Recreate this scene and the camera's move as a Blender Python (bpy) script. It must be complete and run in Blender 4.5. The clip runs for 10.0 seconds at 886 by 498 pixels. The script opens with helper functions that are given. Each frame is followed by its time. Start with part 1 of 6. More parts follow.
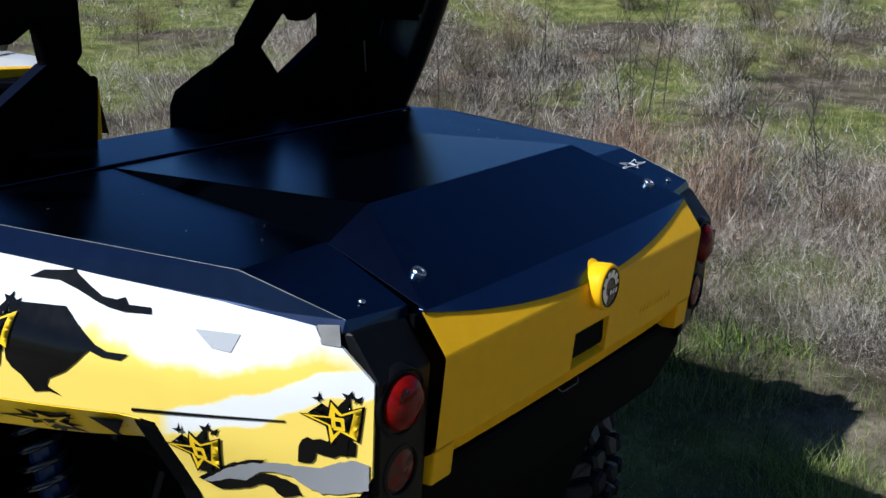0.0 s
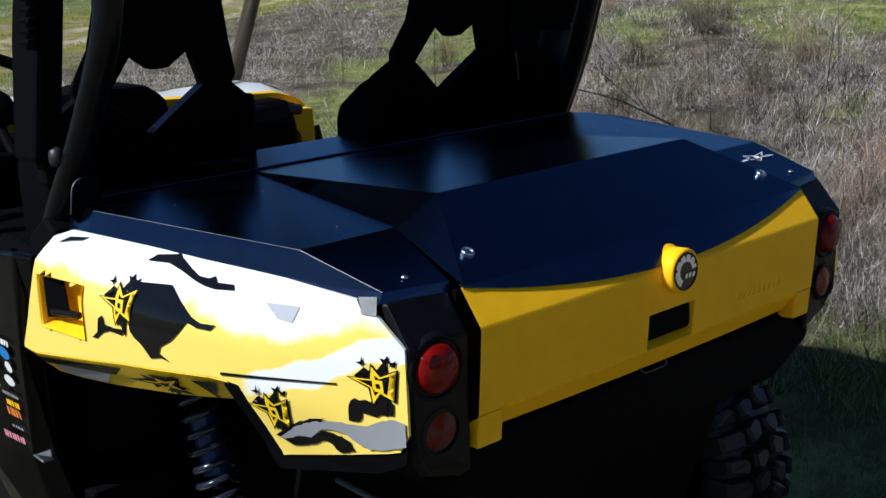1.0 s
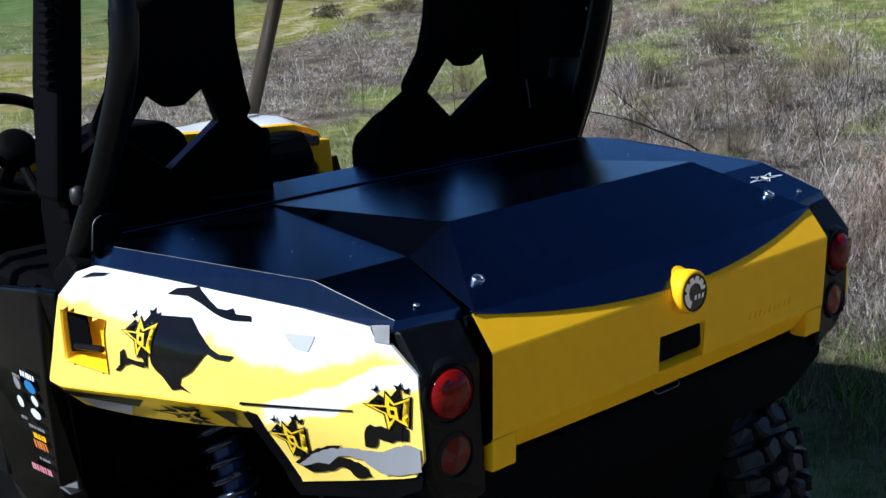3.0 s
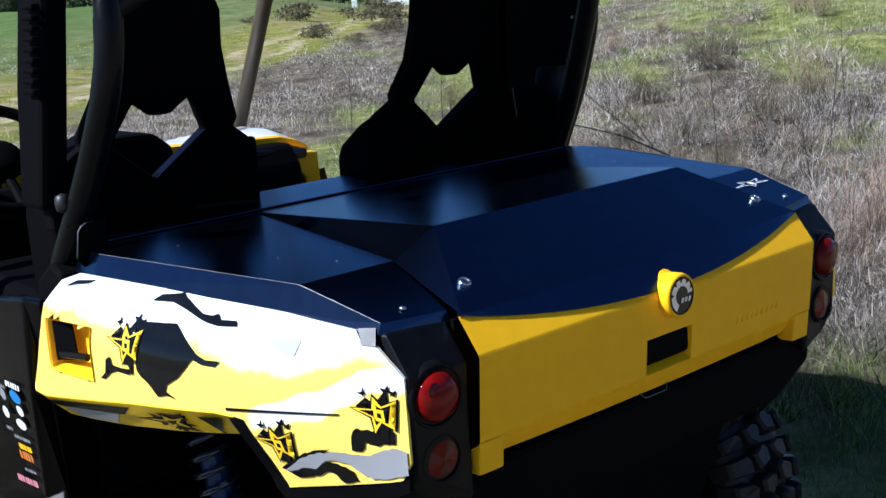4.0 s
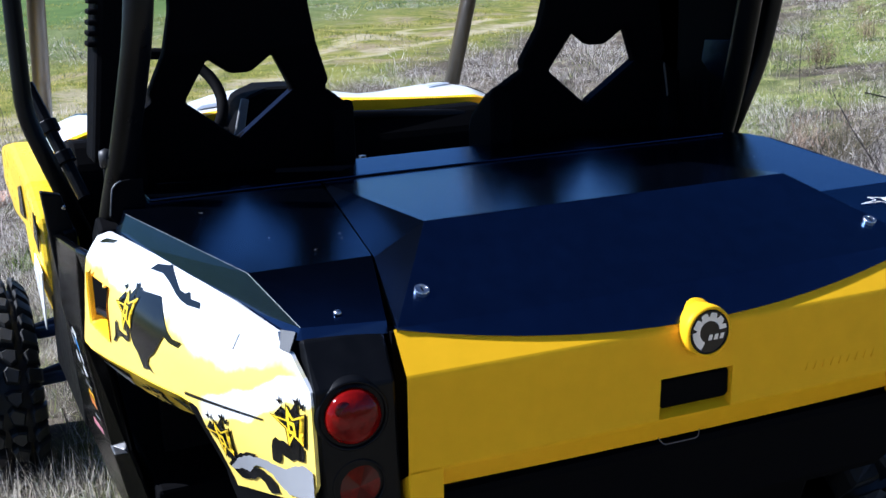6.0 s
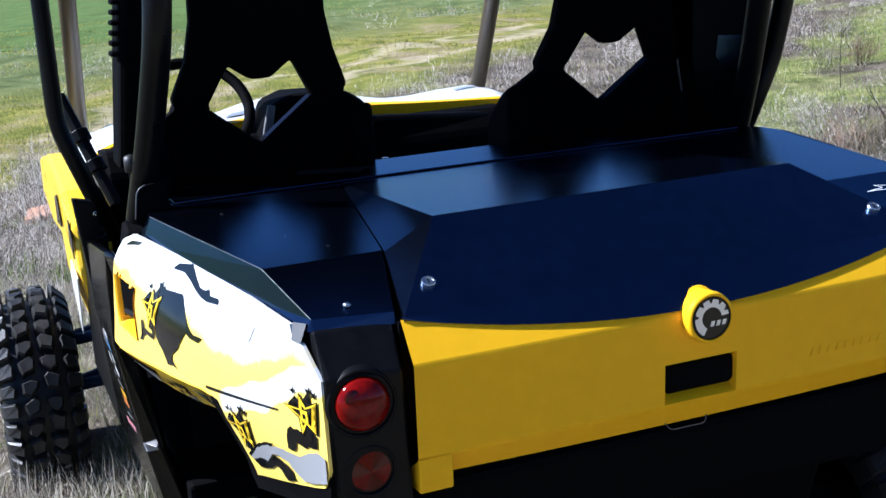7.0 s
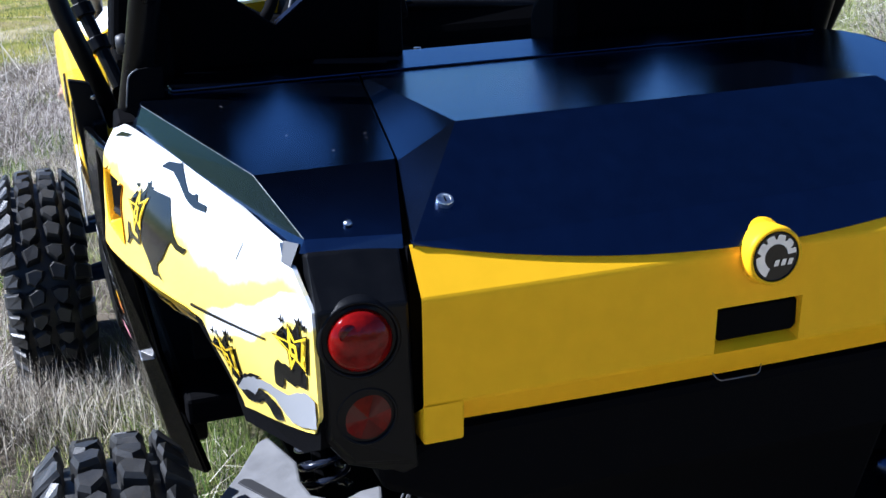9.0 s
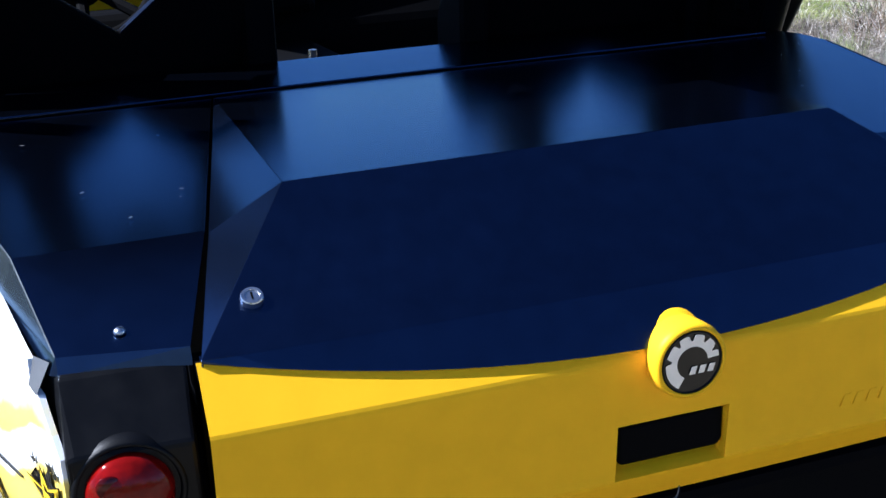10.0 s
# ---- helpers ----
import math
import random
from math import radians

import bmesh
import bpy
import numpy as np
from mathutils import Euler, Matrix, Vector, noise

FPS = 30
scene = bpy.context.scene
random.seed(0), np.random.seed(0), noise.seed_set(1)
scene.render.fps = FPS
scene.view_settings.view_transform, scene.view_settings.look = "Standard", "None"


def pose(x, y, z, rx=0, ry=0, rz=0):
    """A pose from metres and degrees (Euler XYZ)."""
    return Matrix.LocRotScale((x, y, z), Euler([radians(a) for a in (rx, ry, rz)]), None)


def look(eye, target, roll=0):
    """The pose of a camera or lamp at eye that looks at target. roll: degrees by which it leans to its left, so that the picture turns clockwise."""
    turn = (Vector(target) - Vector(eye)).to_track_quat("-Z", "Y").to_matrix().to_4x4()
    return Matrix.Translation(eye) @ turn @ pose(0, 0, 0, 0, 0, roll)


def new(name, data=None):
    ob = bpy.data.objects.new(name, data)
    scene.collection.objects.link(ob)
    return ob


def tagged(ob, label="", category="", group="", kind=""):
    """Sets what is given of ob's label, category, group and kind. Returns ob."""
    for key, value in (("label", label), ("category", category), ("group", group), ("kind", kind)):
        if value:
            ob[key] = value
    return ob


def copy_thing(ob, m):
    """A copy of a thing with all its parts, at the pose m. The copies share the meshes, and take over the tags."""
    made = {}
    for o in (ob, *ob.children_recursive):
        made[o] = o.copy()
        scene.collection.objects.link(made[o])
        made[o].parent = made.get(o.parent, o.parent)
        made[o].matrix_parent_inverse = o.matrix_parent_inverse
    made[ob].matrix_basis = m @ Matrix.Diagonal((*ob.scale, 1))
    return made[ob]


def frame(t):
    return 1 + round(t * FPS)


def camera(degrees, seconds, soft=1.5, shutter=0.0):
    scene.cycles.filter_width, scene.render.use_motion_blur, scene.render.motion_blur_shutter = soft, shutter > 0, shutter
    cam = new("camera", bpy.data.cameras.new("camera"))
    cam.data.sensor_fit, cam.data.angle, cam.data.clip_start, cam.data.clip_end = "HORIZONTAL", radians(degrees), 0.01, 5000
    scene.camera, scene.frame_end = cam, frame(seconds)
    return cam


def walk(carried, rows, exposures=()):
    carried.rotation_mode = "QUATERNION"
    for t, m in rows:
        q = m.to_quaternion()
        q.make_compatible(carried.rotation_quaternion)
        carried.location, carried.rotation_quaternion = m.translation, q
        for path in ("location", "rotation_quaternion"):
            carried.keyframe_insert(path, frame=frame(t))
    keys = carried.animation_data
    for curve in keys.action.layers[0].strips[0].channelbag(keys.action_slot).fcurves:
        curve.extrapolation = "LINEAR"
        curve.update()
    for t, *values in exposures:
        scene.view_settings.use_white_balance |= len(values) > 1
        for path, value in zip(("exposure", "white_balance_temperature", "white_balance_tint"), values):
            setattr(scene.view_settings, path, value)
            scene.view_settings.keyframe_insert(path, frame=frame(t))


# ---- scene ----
cam = camera(39.4, 10.0)
PATH = [
    (0, (-1.87, -0.913, 1.587), (-0.243, 0.121, 1.055), 2.3),
    (0.5, (-1.832, -1.157, 1.557), (-0.377, 0.156, 1.162), -2.9),
    (0.8, (-1.771, -1.309, 1.561), (-0.403, 0.102, 1.191), -1.3),
    (1, (-1.729, -1.354, 1.561), (-0.434, 0.089, 1.072), -2.3),
    (1.5, (-1.708, -1.398, 1.577), (-0.389, 0.024, 1.087), -2.4),
    (2, (-1.712, -1.402, 1.577), (-0.368, 0.002, 1.103), -2.6),
    (2.5, (-1.727, -1.4, 1.577), (-0.313, -0.032, 1.217), -2.9),
    (3, (-1.739, -1.401, 1.575), (-0.466, 0.075, 1.127), -3.9),
    (3.2, (-1.745, -1.403, 1.571), (-0.449, 0.054, 1.129), -3.6),
    (4.3, (-1.725, -1.406, 1.544), (-0.446, 0.073, 1.125), -4.6),
    (4.5, (-1.677, -1.401, 1.542), (-0.445, 0.094, 1.044), -4.5),
    (5, (-1.451, -1.369, 1.516), (-0.223, 0.113, 0.971), 0.1),
    (5.5, (-1.248, -1.427, 1.533), (-0.193, 0.213, 1.087), -4.1),
    (6, (-1.056, -1.551, 1.547), (-0.298, 0.239, 1.076), -2.5),
    (6.2, (-1.025, -1.599, 1.542), (-0.336, 0.224, 1.09), -4.3),
    (7.5, (-1.024, -1.634, 1.533), (-0.34, 0.186, 1.064), -3.8),
    (8, (-1.03, -1.602, 1.52), (-0.451, 0.237, 0.99), -3.0),
    (8.5, (-0.977, -1.558, 1.505), (-0.361, 0.254, 0.922), -2.4),
    (9, (-0.894, -1.388, 1.502), (-0.298, 0.416, 0.878), -2.2),
    (9.5, (-0.77, -1.131, 1.512), (-0.077, 0.624, 0.85), -1.7),
    (10, (-0.596, -1.056, 1.511), (0.013, 0.723, 0.83), -2.4),
]
EXPOSURES = [(0, 0.18, 5620, 9), (1, 0.27, 5580, 9), (3, 0.55, 5420, 11), (4.5, 0.92, 5280, 13), (5.5, 1.06, 5240, 14), (7.5, 1.22, 5290, 15), (9, 1.36, 5240, 15), (10, 1.5, 5220, 15)]
walk(cam, [(t, look(eye, target, roll)) for t, eye, target, roll in PATH], EXPOSURES)

# ---- sky, sun ----
SUN = Vector((-0.69, 0.25, 0.68)).normalized()
world = bpy.data.worlds.new("sky")
scene.world = world
world.use_nodes = True
wn = world.node_tree
sky = wn.nodes.new("ShaderNodeTexSky")
sky.sky_type, sky.sun_disc = "NISHITA", False
sky.sun_elevation = math.asin(SUN.z)
sky.sun_rotation = math.atan2(SUN.x, SUN.y)
sky.air_density, sky.dust_density, sky.ozone_density = 0.68, 0.1, 5.0
wn.links.new(sky.outputs[0], wn.nodes["Background"].inputs[0])
wn.nodes["Background"].inputs[1].default_value = 0.055
sun = new("sun", bpy.data.lights.new("sun", "SUN"))
sun.data.energy, sun.data.angle, sun.data.color = 5.0, radians(0.5), (1.0, 0.95, 0.86)
sun.matrix_world = look((0, 0, 0), -SUN)

# ---- materials ----


def mat(name, rgb, rough=0.5, metal=0.0, grain=0.0, scale=60.0, bump=0.0, bump_scale=300.0, wear=0.0, coat=0.0, island=0.0, spec=0.5, tint=(1, 1, 1)):
    """A surface with colour variation at two scales, uneven gloss and fine relief."""
    m = bpy.data.materials.new(name)
    m.use_nodes = True
    nt = m.node_tree
    b = nt.nodes["Principled BSDF"]
    b.inputs["Roughness"].default_value, b.inputs["Metallic"].default_value = rough, metal
    b.inputs["Coat Weight"].default_value, b.inputs["Coat Roughness"].default_value = coat, 0.08
    b.inputs["Specular IOR Level"].default_value = spec
    b.inputs["Base Color"].default_value = (*rgb, 1)
    b.inputs["Specular Tint"].default_value = (*tint, 1)
    co = nt.nodes.new("ShaderNodeTexCoord")
    if grain or wear:
        fine, broad = nt.nodes.new("ShaderNodeTexNoise"), nt.nodes.new("ShaderNodeTexNoise")
        fine.inputs["Scale"].default_value, fine.inputs["Detail"].default_value = scale, 6
        broad.inputs["Scale"].default_value, broad.inputs["Detail"].default_value = scale / 14, 4
        add = nt.nodes.new("ShaderNodeMath")
        add.operation = "ADD"
        rng = nt.nodes.new("ShaderNodeMapRange")
        rng.inputs[1].default_value, rng.inputs[2].default_value = 0.6, 1.4
        rng.inputs[3].default_value, rng.inputs[4].default_value = 1 - grain, 1 + grain
        mul = nt.nodes.new("ShaderNodeVectorMath")
        mul.operation = "SCALE"
        mul.inputs[0].default_value = rgb
        for n in (fine, broad):
            nt.links.new(co.outputs["Object"], n.inputs["Vector"])
        nt.links.new(fine.outputs[0], add.inputs[0])
        nt.links.new(broad.outputs[0], add.inputs[1])
        nt.links.new(add.outputs[0], rng.inputs[0])
        last = rng.outputs[0]
        if island:
            geo = nt.nodes.new("ShaderNodeNewGeometry")
            ir = nt.nodes.new("ShaderNodeMapRange")
            ir.inputs[3].default_value, ir.inputs[4].default_value = 1 - island, 1 + island
            im = nt.nodes.new("ShaderNodeMath")
            im.operation = "MULTIPLY"
            nt.links.new(geo.outputs["Random Per Island"], ir.inputs[0])
            nt.links.new(ir.outputs[0], im.inputs[0])
            nt.links.new(last, im.inputs[1])
            last = im.outputs[0]
        nt.links.new(last, mul.inputs["Scale"])
        nt.links.new(mul.outputs[0], b.inputs["Base Color"])
        if wear:
            rr = nt.nodes.new("ShaderNodeMapRange")
            rr.inputs[1].default_value, rr.inputs[2].default_value = 0.7, 1.3
            rr.inputs[3].default_value, rr.inputs[4].default_value = max(0.03, rough - wear), min(1, rough + wear)
            nt.links.new(add.outputs[0], rr.inputs[0])
            nt.links.new(rr.outputs[0], b.inputs["Roughness"])
    if bump:
        tex, bn = nt.nodes.new("ShaderNodeTexNoise"), nt.nodes.new("ShaderNodeBump")
        tex.inputs["Scale"].default_value, tex.inputs["Detail"].default_value = bump_scale, 3
        bn.inputs["Strength"].default_value, bn.inputs["Distance"].default_value = bump, 0.002
        nt.links.new(co.outputs["Object"], tex.inputs["Vector"])
        nt.links.new(tex.outputs[0], bn.inputs["Height"])
        nt.links.new(bn.outputs[0], b.inputs["Normal"])
    return m


YELLOW = mat("yellow_plastic", (0.97, 0.52, 0.001), 0.42, grain=0.05, scale=30, bump=0.06, bump_scale=500, wear=0.06, spec=0.09)
YELLOW_GLOSS = mat("yellow_vinyl", (0.92, 0.60, 0.008), 0.3, grain=0.04, scale=25, wear=0.06, coat=0.3)
SUNLIT_PLASTIC = mat("sunlit_facet_grey", (0.05, 0.052, 0.055), 0.5, grain=0.2, scale=40, bump=0.1, bump_scale=600, wear=0.08)
PALE_GREY = mat("pale_grey_vinyl", (0.44, 0.45, 0.47), 0.3, grain=0.03, scale=25, wear=0.05, coat=0.3)
# grey for highlights painted as thin lines along edges
EDGE_GLINT = mat("edge_glint_grey", (0.13, 0.135, 0.14), 0.4, metal=0.2, grain=0.6, scale=60)
WHITE = mat("white_vinyl", (0.82, 0.82, 0.8), 0.3, grain=0.03, scale=25, wear=0.05, coat=0.3)
GREY = mat("grey_vinyl", (0.27, 0.275, 0.285), 0.35, grain=0.05, scale=25, wear=0.05, coat=0.2)
BLACK_VINYL = mat("black_vinyl", (0.003, 0.003, 0.0033), 0.16, grain=0.15, scale=40, wear=0.04, spec=0.32)
BLACK_METAL = mat("black_powder_coat", (0.034, 0.050, 0.100), 0.22, metal=1.0, grain=0.2, scale=30, spec=0.1, tint=(0.68, 0.84, 1.0))
BLACK_PLASTIC = mat("black_grained_plastic", (0.0032, 0.0034, 0.0042), 0.38, grain=0.2, scale=40, bump=0.12, bump_scale=900, wear=0.08, spec=0.13)
GLOSS_BLACK = mat("gloss_black_plastic", (0.0012, 0.0012, 0.0014), 0.18, grain=0.2, scale=40, wear=0.06, spec=0.12)
DARK = mat("dark_plastic", (0.0015, 0.0015, 0.002), 0.75, grain=0.2, scale=20, bump=0.2, bump_scale=300, spec=0.05)
FABRIC = mat("seat_cloth", (0.0012, 0.0012, 0.0018), 0.75, grain=0.2, scale=60, bump=0.4, bump_scale=900, spec=0.04)
GAP_SHEEN = mat("blue_black_sheen", (0.002, 0.004, 0.014), 0.5, grain=0.1, scale=60, spec=0.05)
TUBE = mat("painted_tube", (0.003, 0.003, 0.0033), 0.34, grain=0.15, scale=50, bump=0.1, bump_scale=600, wear=0.08, spec=0.16)
TUBE_GREY = mat("grey_plastic_knob", (0.012, 0.012, 0.013), 0.5, grain=0.1, scale=40)
TUBE_TAN = mat("tan_tube", (0.05, 0.037, 0.018), 0.45, grain=0.2, scale=40, wear=0.1)
# carcass darkened for shade between tread blocks; blocks lightened for dust and sun
RUBBER = mat("tyre_rubber", (0.007, 0.007, 0.0068), 0.5, grain=0.3, scale=30, bump=0.3, bump_scale=200, wear=0.12)
LUG = mat("dusty_sunlit_tread_rubber", (0.021, 0.0208, 0.0202), 0.45, grain=0.35, scale=30, bump=0.3, bump_scale=200, wear=0.14, spec=0.4)
STEEL = mat("bare_steel", (0.55, 0.55, 0.56), 0.28, metal=1.0, grain=0.1, scale=50, wear=0.1)
GREY_STEEL = mat("dusty_grey_arm", (0.17, 0.17, 0.173), 0.5, metal=0.3, grain=0.25, scale=20, bump=0.2, bump_scale=150, wear=0.12)
SPRING = mat("black_spring_paint", (0.014, 0.017, 0.028), 0.16, grain=0.15, scale=40, wear=0.05, coat=0.5, spec=0.6)
RED = mat("red_lens", (0.13, 0.0022, 0.0013), 0.08, grain=0.6, scale=90, bump=0.2, bump_scale=110, spec=0.2)
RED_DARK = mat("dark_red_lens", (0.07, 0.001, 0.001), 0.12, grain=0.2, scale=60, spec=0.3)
SILVER = mat("silver_badge", (0.7, 0.7, 0.7), 0.35, metal=0.6, grain=0.05, scale=80)
ORANGE = mat("orange_sticker", (0.7, 0.2, 0.03), 0.4, grain=0.05)
BLUE = mat("blue_sticker", (0.03, 0.2, 0.5), 0.4, grain=0.05)
PINK = mat("pink_sticker", (0.7, 0.25, 0.3), 0.4, grain=0.05)
BLUE_ARM = mat("blue_suspension_arm", (0.02, 0.045, 0.13), 0.35, grain=0.15, scale=40, wear=0.08)

# ---- mesh helpers ----


def mesh(verts, faces):
    me = bpy.data.meshes.new("mesh")
    me.from_pydata([tuple(v) for v in verts], [], [tuple(f) for f in faces])
    me.update()
    return me


def part(name, me, material, parent=None, label="", bevel=0.0, solid=0.0, smooth=False, mats=()):
    """Links a mesh or bmesh as one object under its thing or part."""
    if isinstance(me, bmesh.types.BMesh):
        bm, me = me, bpy.data.meshes.new(name)
        bm.to_mesh(me)
        bm.free()
    me.name = name
    if not me.materials:
        me.materials.append(material)
        for m in mats:
            me.materials.append(m)
    if smooth:
        me.polygons.foreach_set("use_smooth", [True] * len(me.polygons))
    ob = new(name, me)
    ob.parent = parent
    if label:
        ob["label"] = label
    if solid:
        m = ob.modifiers.new("thickness", "SOLIDIFY")
        m.thickness, m.offset = solid, -1
        if smooth:
            m = ob.modifiers.new("crisp_rim", "EDGE_SPLIT")
            m.split_angle = radians(40)
    if bevel:
        m = ob.modifiers.new("rounded", "BEVEL")
        m.width, m.segments, m.limit_method, m.angle_limit = bevel, 2, "ANGLE", radians(28)
        m.harden_normals = False
    return ob


def box(cx, cy, cz, sx, sy, sz, rot=None):
    v = [Vector((x * sx / 2, y * sy / 2, z * sz / 2)) for z in (-1, 1) for y in (-1, 1) for x in (-1, 1)]
    if rot:
        e = Euler([radians(a) for a in rot])
        for p in v:
            p.rotate(e)
    v = [p + Vector((cx, cy, cz)) for p in v]
    return mesh(v, [(0, 2, 3, 1), (4, 5, 7, 6), (0, 1, 5, 4), (2, 6, 7, 3), (0, 4, 6, 2), (1, 3, 7, 5)])


def prism(outline, depth, to3):
    """A plate from a flat outline; to3(u, v, d) places it, d from 0 to depth."""
    n = len(outline)
    bm = bmesh.new()
    a = [bm.verts.new(to3(u, v, 0)) for u, v in outline]
    b = [bm.verts.new(to3(u, v, depth)) for u, v in outline]
    bm.faces.new(a)
    bm.faces.new(b[::-1])
    for i in range(n):
        bm.faces.new((a[i], b[i], b[(i + 1) % n], a[(i + 1) % n]))
    bmesh.ops.recalc_face_normals(bm, faces=bm.faces)
    return bm


def rounded(points, r=0.05, n=4):
    """A polyline with its corners rounded."""
    pts = [Vector(p) for p in points]
    out = [pts[0]]
    for a, p, b in zip(pts, pts[1:], pts[2:]):
        da, db = (a - p), (b - p)
        k = min(r, da.length * 0.45, db.length * 0.45)
        p0, p1 = p + da.normalized() * k, p + db.normalized() * k
        for i in range(n + 1):
            t = i / n
            out.append(p0 * (1 - t) ** 2 + p * 2 * t * (1 - t) + p1 * t * t)
    out.append(pts[-1])
    return out


def tube(points, r, sides=12, bend=0.06, taper=None, cap=True):
    pts = rounded(points, bend) if bend else [Vector(p) for p in points]
    verts, faces = [], []
    up = Vector((0.12, 0.31, 0.94)).normalized()
    for i, p in enumerate(pts):
        d = (pts[min(i + 1, len(pts) - 1)] - pts[max(i - 1, 0)]).normalized()
        u = d.cross(up)
        if u.length < 0.05:
            u = d.cross(Vector((1, 0, 0)))
        u.normalize()
        w = d.cross(u)
        rr = r if taper is None else r + (taper - r) * i / (len(pts) - 1)
        for k in range(sides):
            a = 2 * math.pi * k / sides
            verts.append(p + u * (rr * math.cos(a)) + w * (rr * math.sin(a)))
    for i in range(len(pts) - 1):
        for k in range(sides):
            k2 = (k + 1) % sides
            faces.append((i * sides + k, i * sides + k2, (i + 1) * sides + k2, (i + 1) * sides + k))
    if cap:
        faces.append(tuple(range(sides))[::-1])
        faces.append(tuple(range((len(pts) - 1) * sides, len(pts) * sides)))
    return mesh(verts, faces)


def revolve(profile, m, n=32):
    """Turns (radius, along) pairs round the z axis of the pose m."""
    verts, faces = [], []
    for r, h in profile:
        for k in range(n):
            a = 2 * math.pi * k / n
            verts.append(m @ Vector((r * math.cos(a), r * math.sin(a), h)))
    for i in range(len(profile) - 1):
        for k in range(n):
            k2 = (k + 1) % n
            faces.append((i * n + k, i * n + k2, (i + 1) * n + k2, (i + 1) * n + k))
    if profile[0][0] > 1e-5:
        faces.append(tuple(range(n))[::-1])
    if profile[-1][0] > 1e-5:
        faces.append(tuple(range((len(profile) - 1) * n, len(profile) * n)))
    return mesh(verts, faces)


def empty(name, label, category, group="", kind=""):
    return tagged(new(name), label, category, group, kind)


# ---- ground ----


def smooth(a, b, x):
    t = np.clip((x - a) / (b - a), 0, 1)
    return t * t * (3 - 2 * t)


def wobble(x, y, s, seed=0.0):
    """Soft unevenness from a few crossing waves, -1 to 1."""
    k = 2 * math.pi / s
    return (np.sin(k * (x + 0.37 * y) + seed) + np.sin(k * (0.83 * y - 0.41 * x) * 1.31 + 2.1 * seed)
            + np.sin(k * (0.62 * x + 0.9 * y) * 1.87 + 0.7 + seed)) / 3


LATTICE = np.random.default_rng(21).random((64, 64))


def drift(x, y, size, seed=0):
    """Smooth random drifts over the ground, 0 to 1."""
    total, amp, norm = 0.0, 1.0, 0.0
    for o in range(4):
        u, v = np.asarray(x) / size + seed * 7.31 + o * 3.7, np.asarray(y) / size + seed * 3.17 + o * 5.3
        i, j = np.floor(u).astype(int), np.floor(v).astype(int)
        a, b = u - i, v - j
        a, b = a * a * (3 - 2 * a), b * b * (3 - 2 * b)
        g = lambda p, q: LATTICE[p % 64, q % 64]
        total = total + amp * ((g(i, j) * (1 - a) + g(i + 1, j) * a) * (1 - b) + (g(i, j + 1) * (1 - a) + g(i + 1, j + 1) * a) * b)
        norm, amp, size = norm + amp, amp * 0.5, size * 0.5
    return total / norm


def dry_belt(x, y):
    """The belt of grey dead brush between the hill and the open field."""
    line = y - 0.93 * x
    return smooth(2.6, 5.3, line) * (1 - smooth(8.9, 10.6, line))


def growth(x, y):
    """Where green grass wins over dry: 0 to 1."""
    x, y = np.asarray(x, float), np.asarray(y, float)
    g = drift(x, y, 3.2, 1) * 0.42 + drift(x, y, 1.1, 2) * 0.58
    near = (1 - smooth(3.5, 8.0, np.hypot(x + 0.5, y - 1.0))) * (0.5 + 0.6 * (x < 0.3))
    return smooth(0.465, 0.555, g - 0.18 * dry_belt(x, y) - 0.08 * near + 0.03 * smooth(9, 20, np.hypot(x + 1.7, y + 1.4)))


def height(x, y):
    x, y = np.asarray(x, float), np.asarray(y, float)
    dx, dy = x + 1.7, y + 1.4
    r = np.hypot(dx, dy)
    az = np.degrees(np.arctan2(dy, dx))
    side = 1 - smooth(38, 50, az)
    crest = 1.2 + 1.1 * (1 - smooth(16, 44, az))
    h = crest * smooth(7, 48, r) * side * (1 - smooth(52, 130, r))
    h = h + 1.9 * smooth(45, 95, r) * smooth(50, 58, az) * (1 - smooth(68, 80, az)) * (1 - smooth(110, 150, r))
    h = h + 26 * smooth(170, 520, r) * smooth(40, 60, az) * (1 - smooth(85, 110, az))
    far = smooth(3, 12, r)
    h = h + far * (0.40 * (drift(x, y, 2.2, 3) - 0.5) + 0.9 * smooth(8, 30, r) * (drift(x, y, 9.0, 4) - 0.5))
    # the ground rises a little by the front wheel
    h = h + 0.14 * smooth(0.9, 2.0, y) * (1 - smooth(-0.3, 0.4, x)) * (1 - smooth(6, 12, r))
    return h - 0.14


def build_ground():
    rings = np.concatenate([np.linspace(0.4, 6, 15), np.geomspace(6.4, 60, 60), np.geomspace(64, 4000, 42)])
    n = 288
    a = np.linspace(0, 2 * np.pi, n, endpoint=False)
    X = np.concatenate([[0.0], (rings[:, None] * np.cos(a)).ravel()])
    Y = np.concatenate([[0.8], (0.8 + rings[:, None] * np.sin(a)).ravel()])
    Z = height(X, Y)
    faces = [(0, 1 + k, 1 + (k + 1) % n) for k in range(n)]
    for i in range(len(rings) - 1):
        for k in range(n):
            k2 = (k + 1) % n
            faces.append((1 + i * n + k, 1 + (i + 1) * n + k, 1 + (i + 1) * n + k2, 1 + i * n + k2))
    me = mesh(np.stack([X, Y, Z], 1), faces)
    me.polygons.foreach_set("use_smooth", [True] * len(me.polygons))
    att = me.attributes.new("growth", "FLOAT", "POINT")
    att.data.foreach_set("value", growth(X, Y).astype(np.float32))
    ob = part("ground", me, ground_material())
    tagged(ob, "dry grassy field with bare soil, dirt track and green patches", "ground", kind="structure")


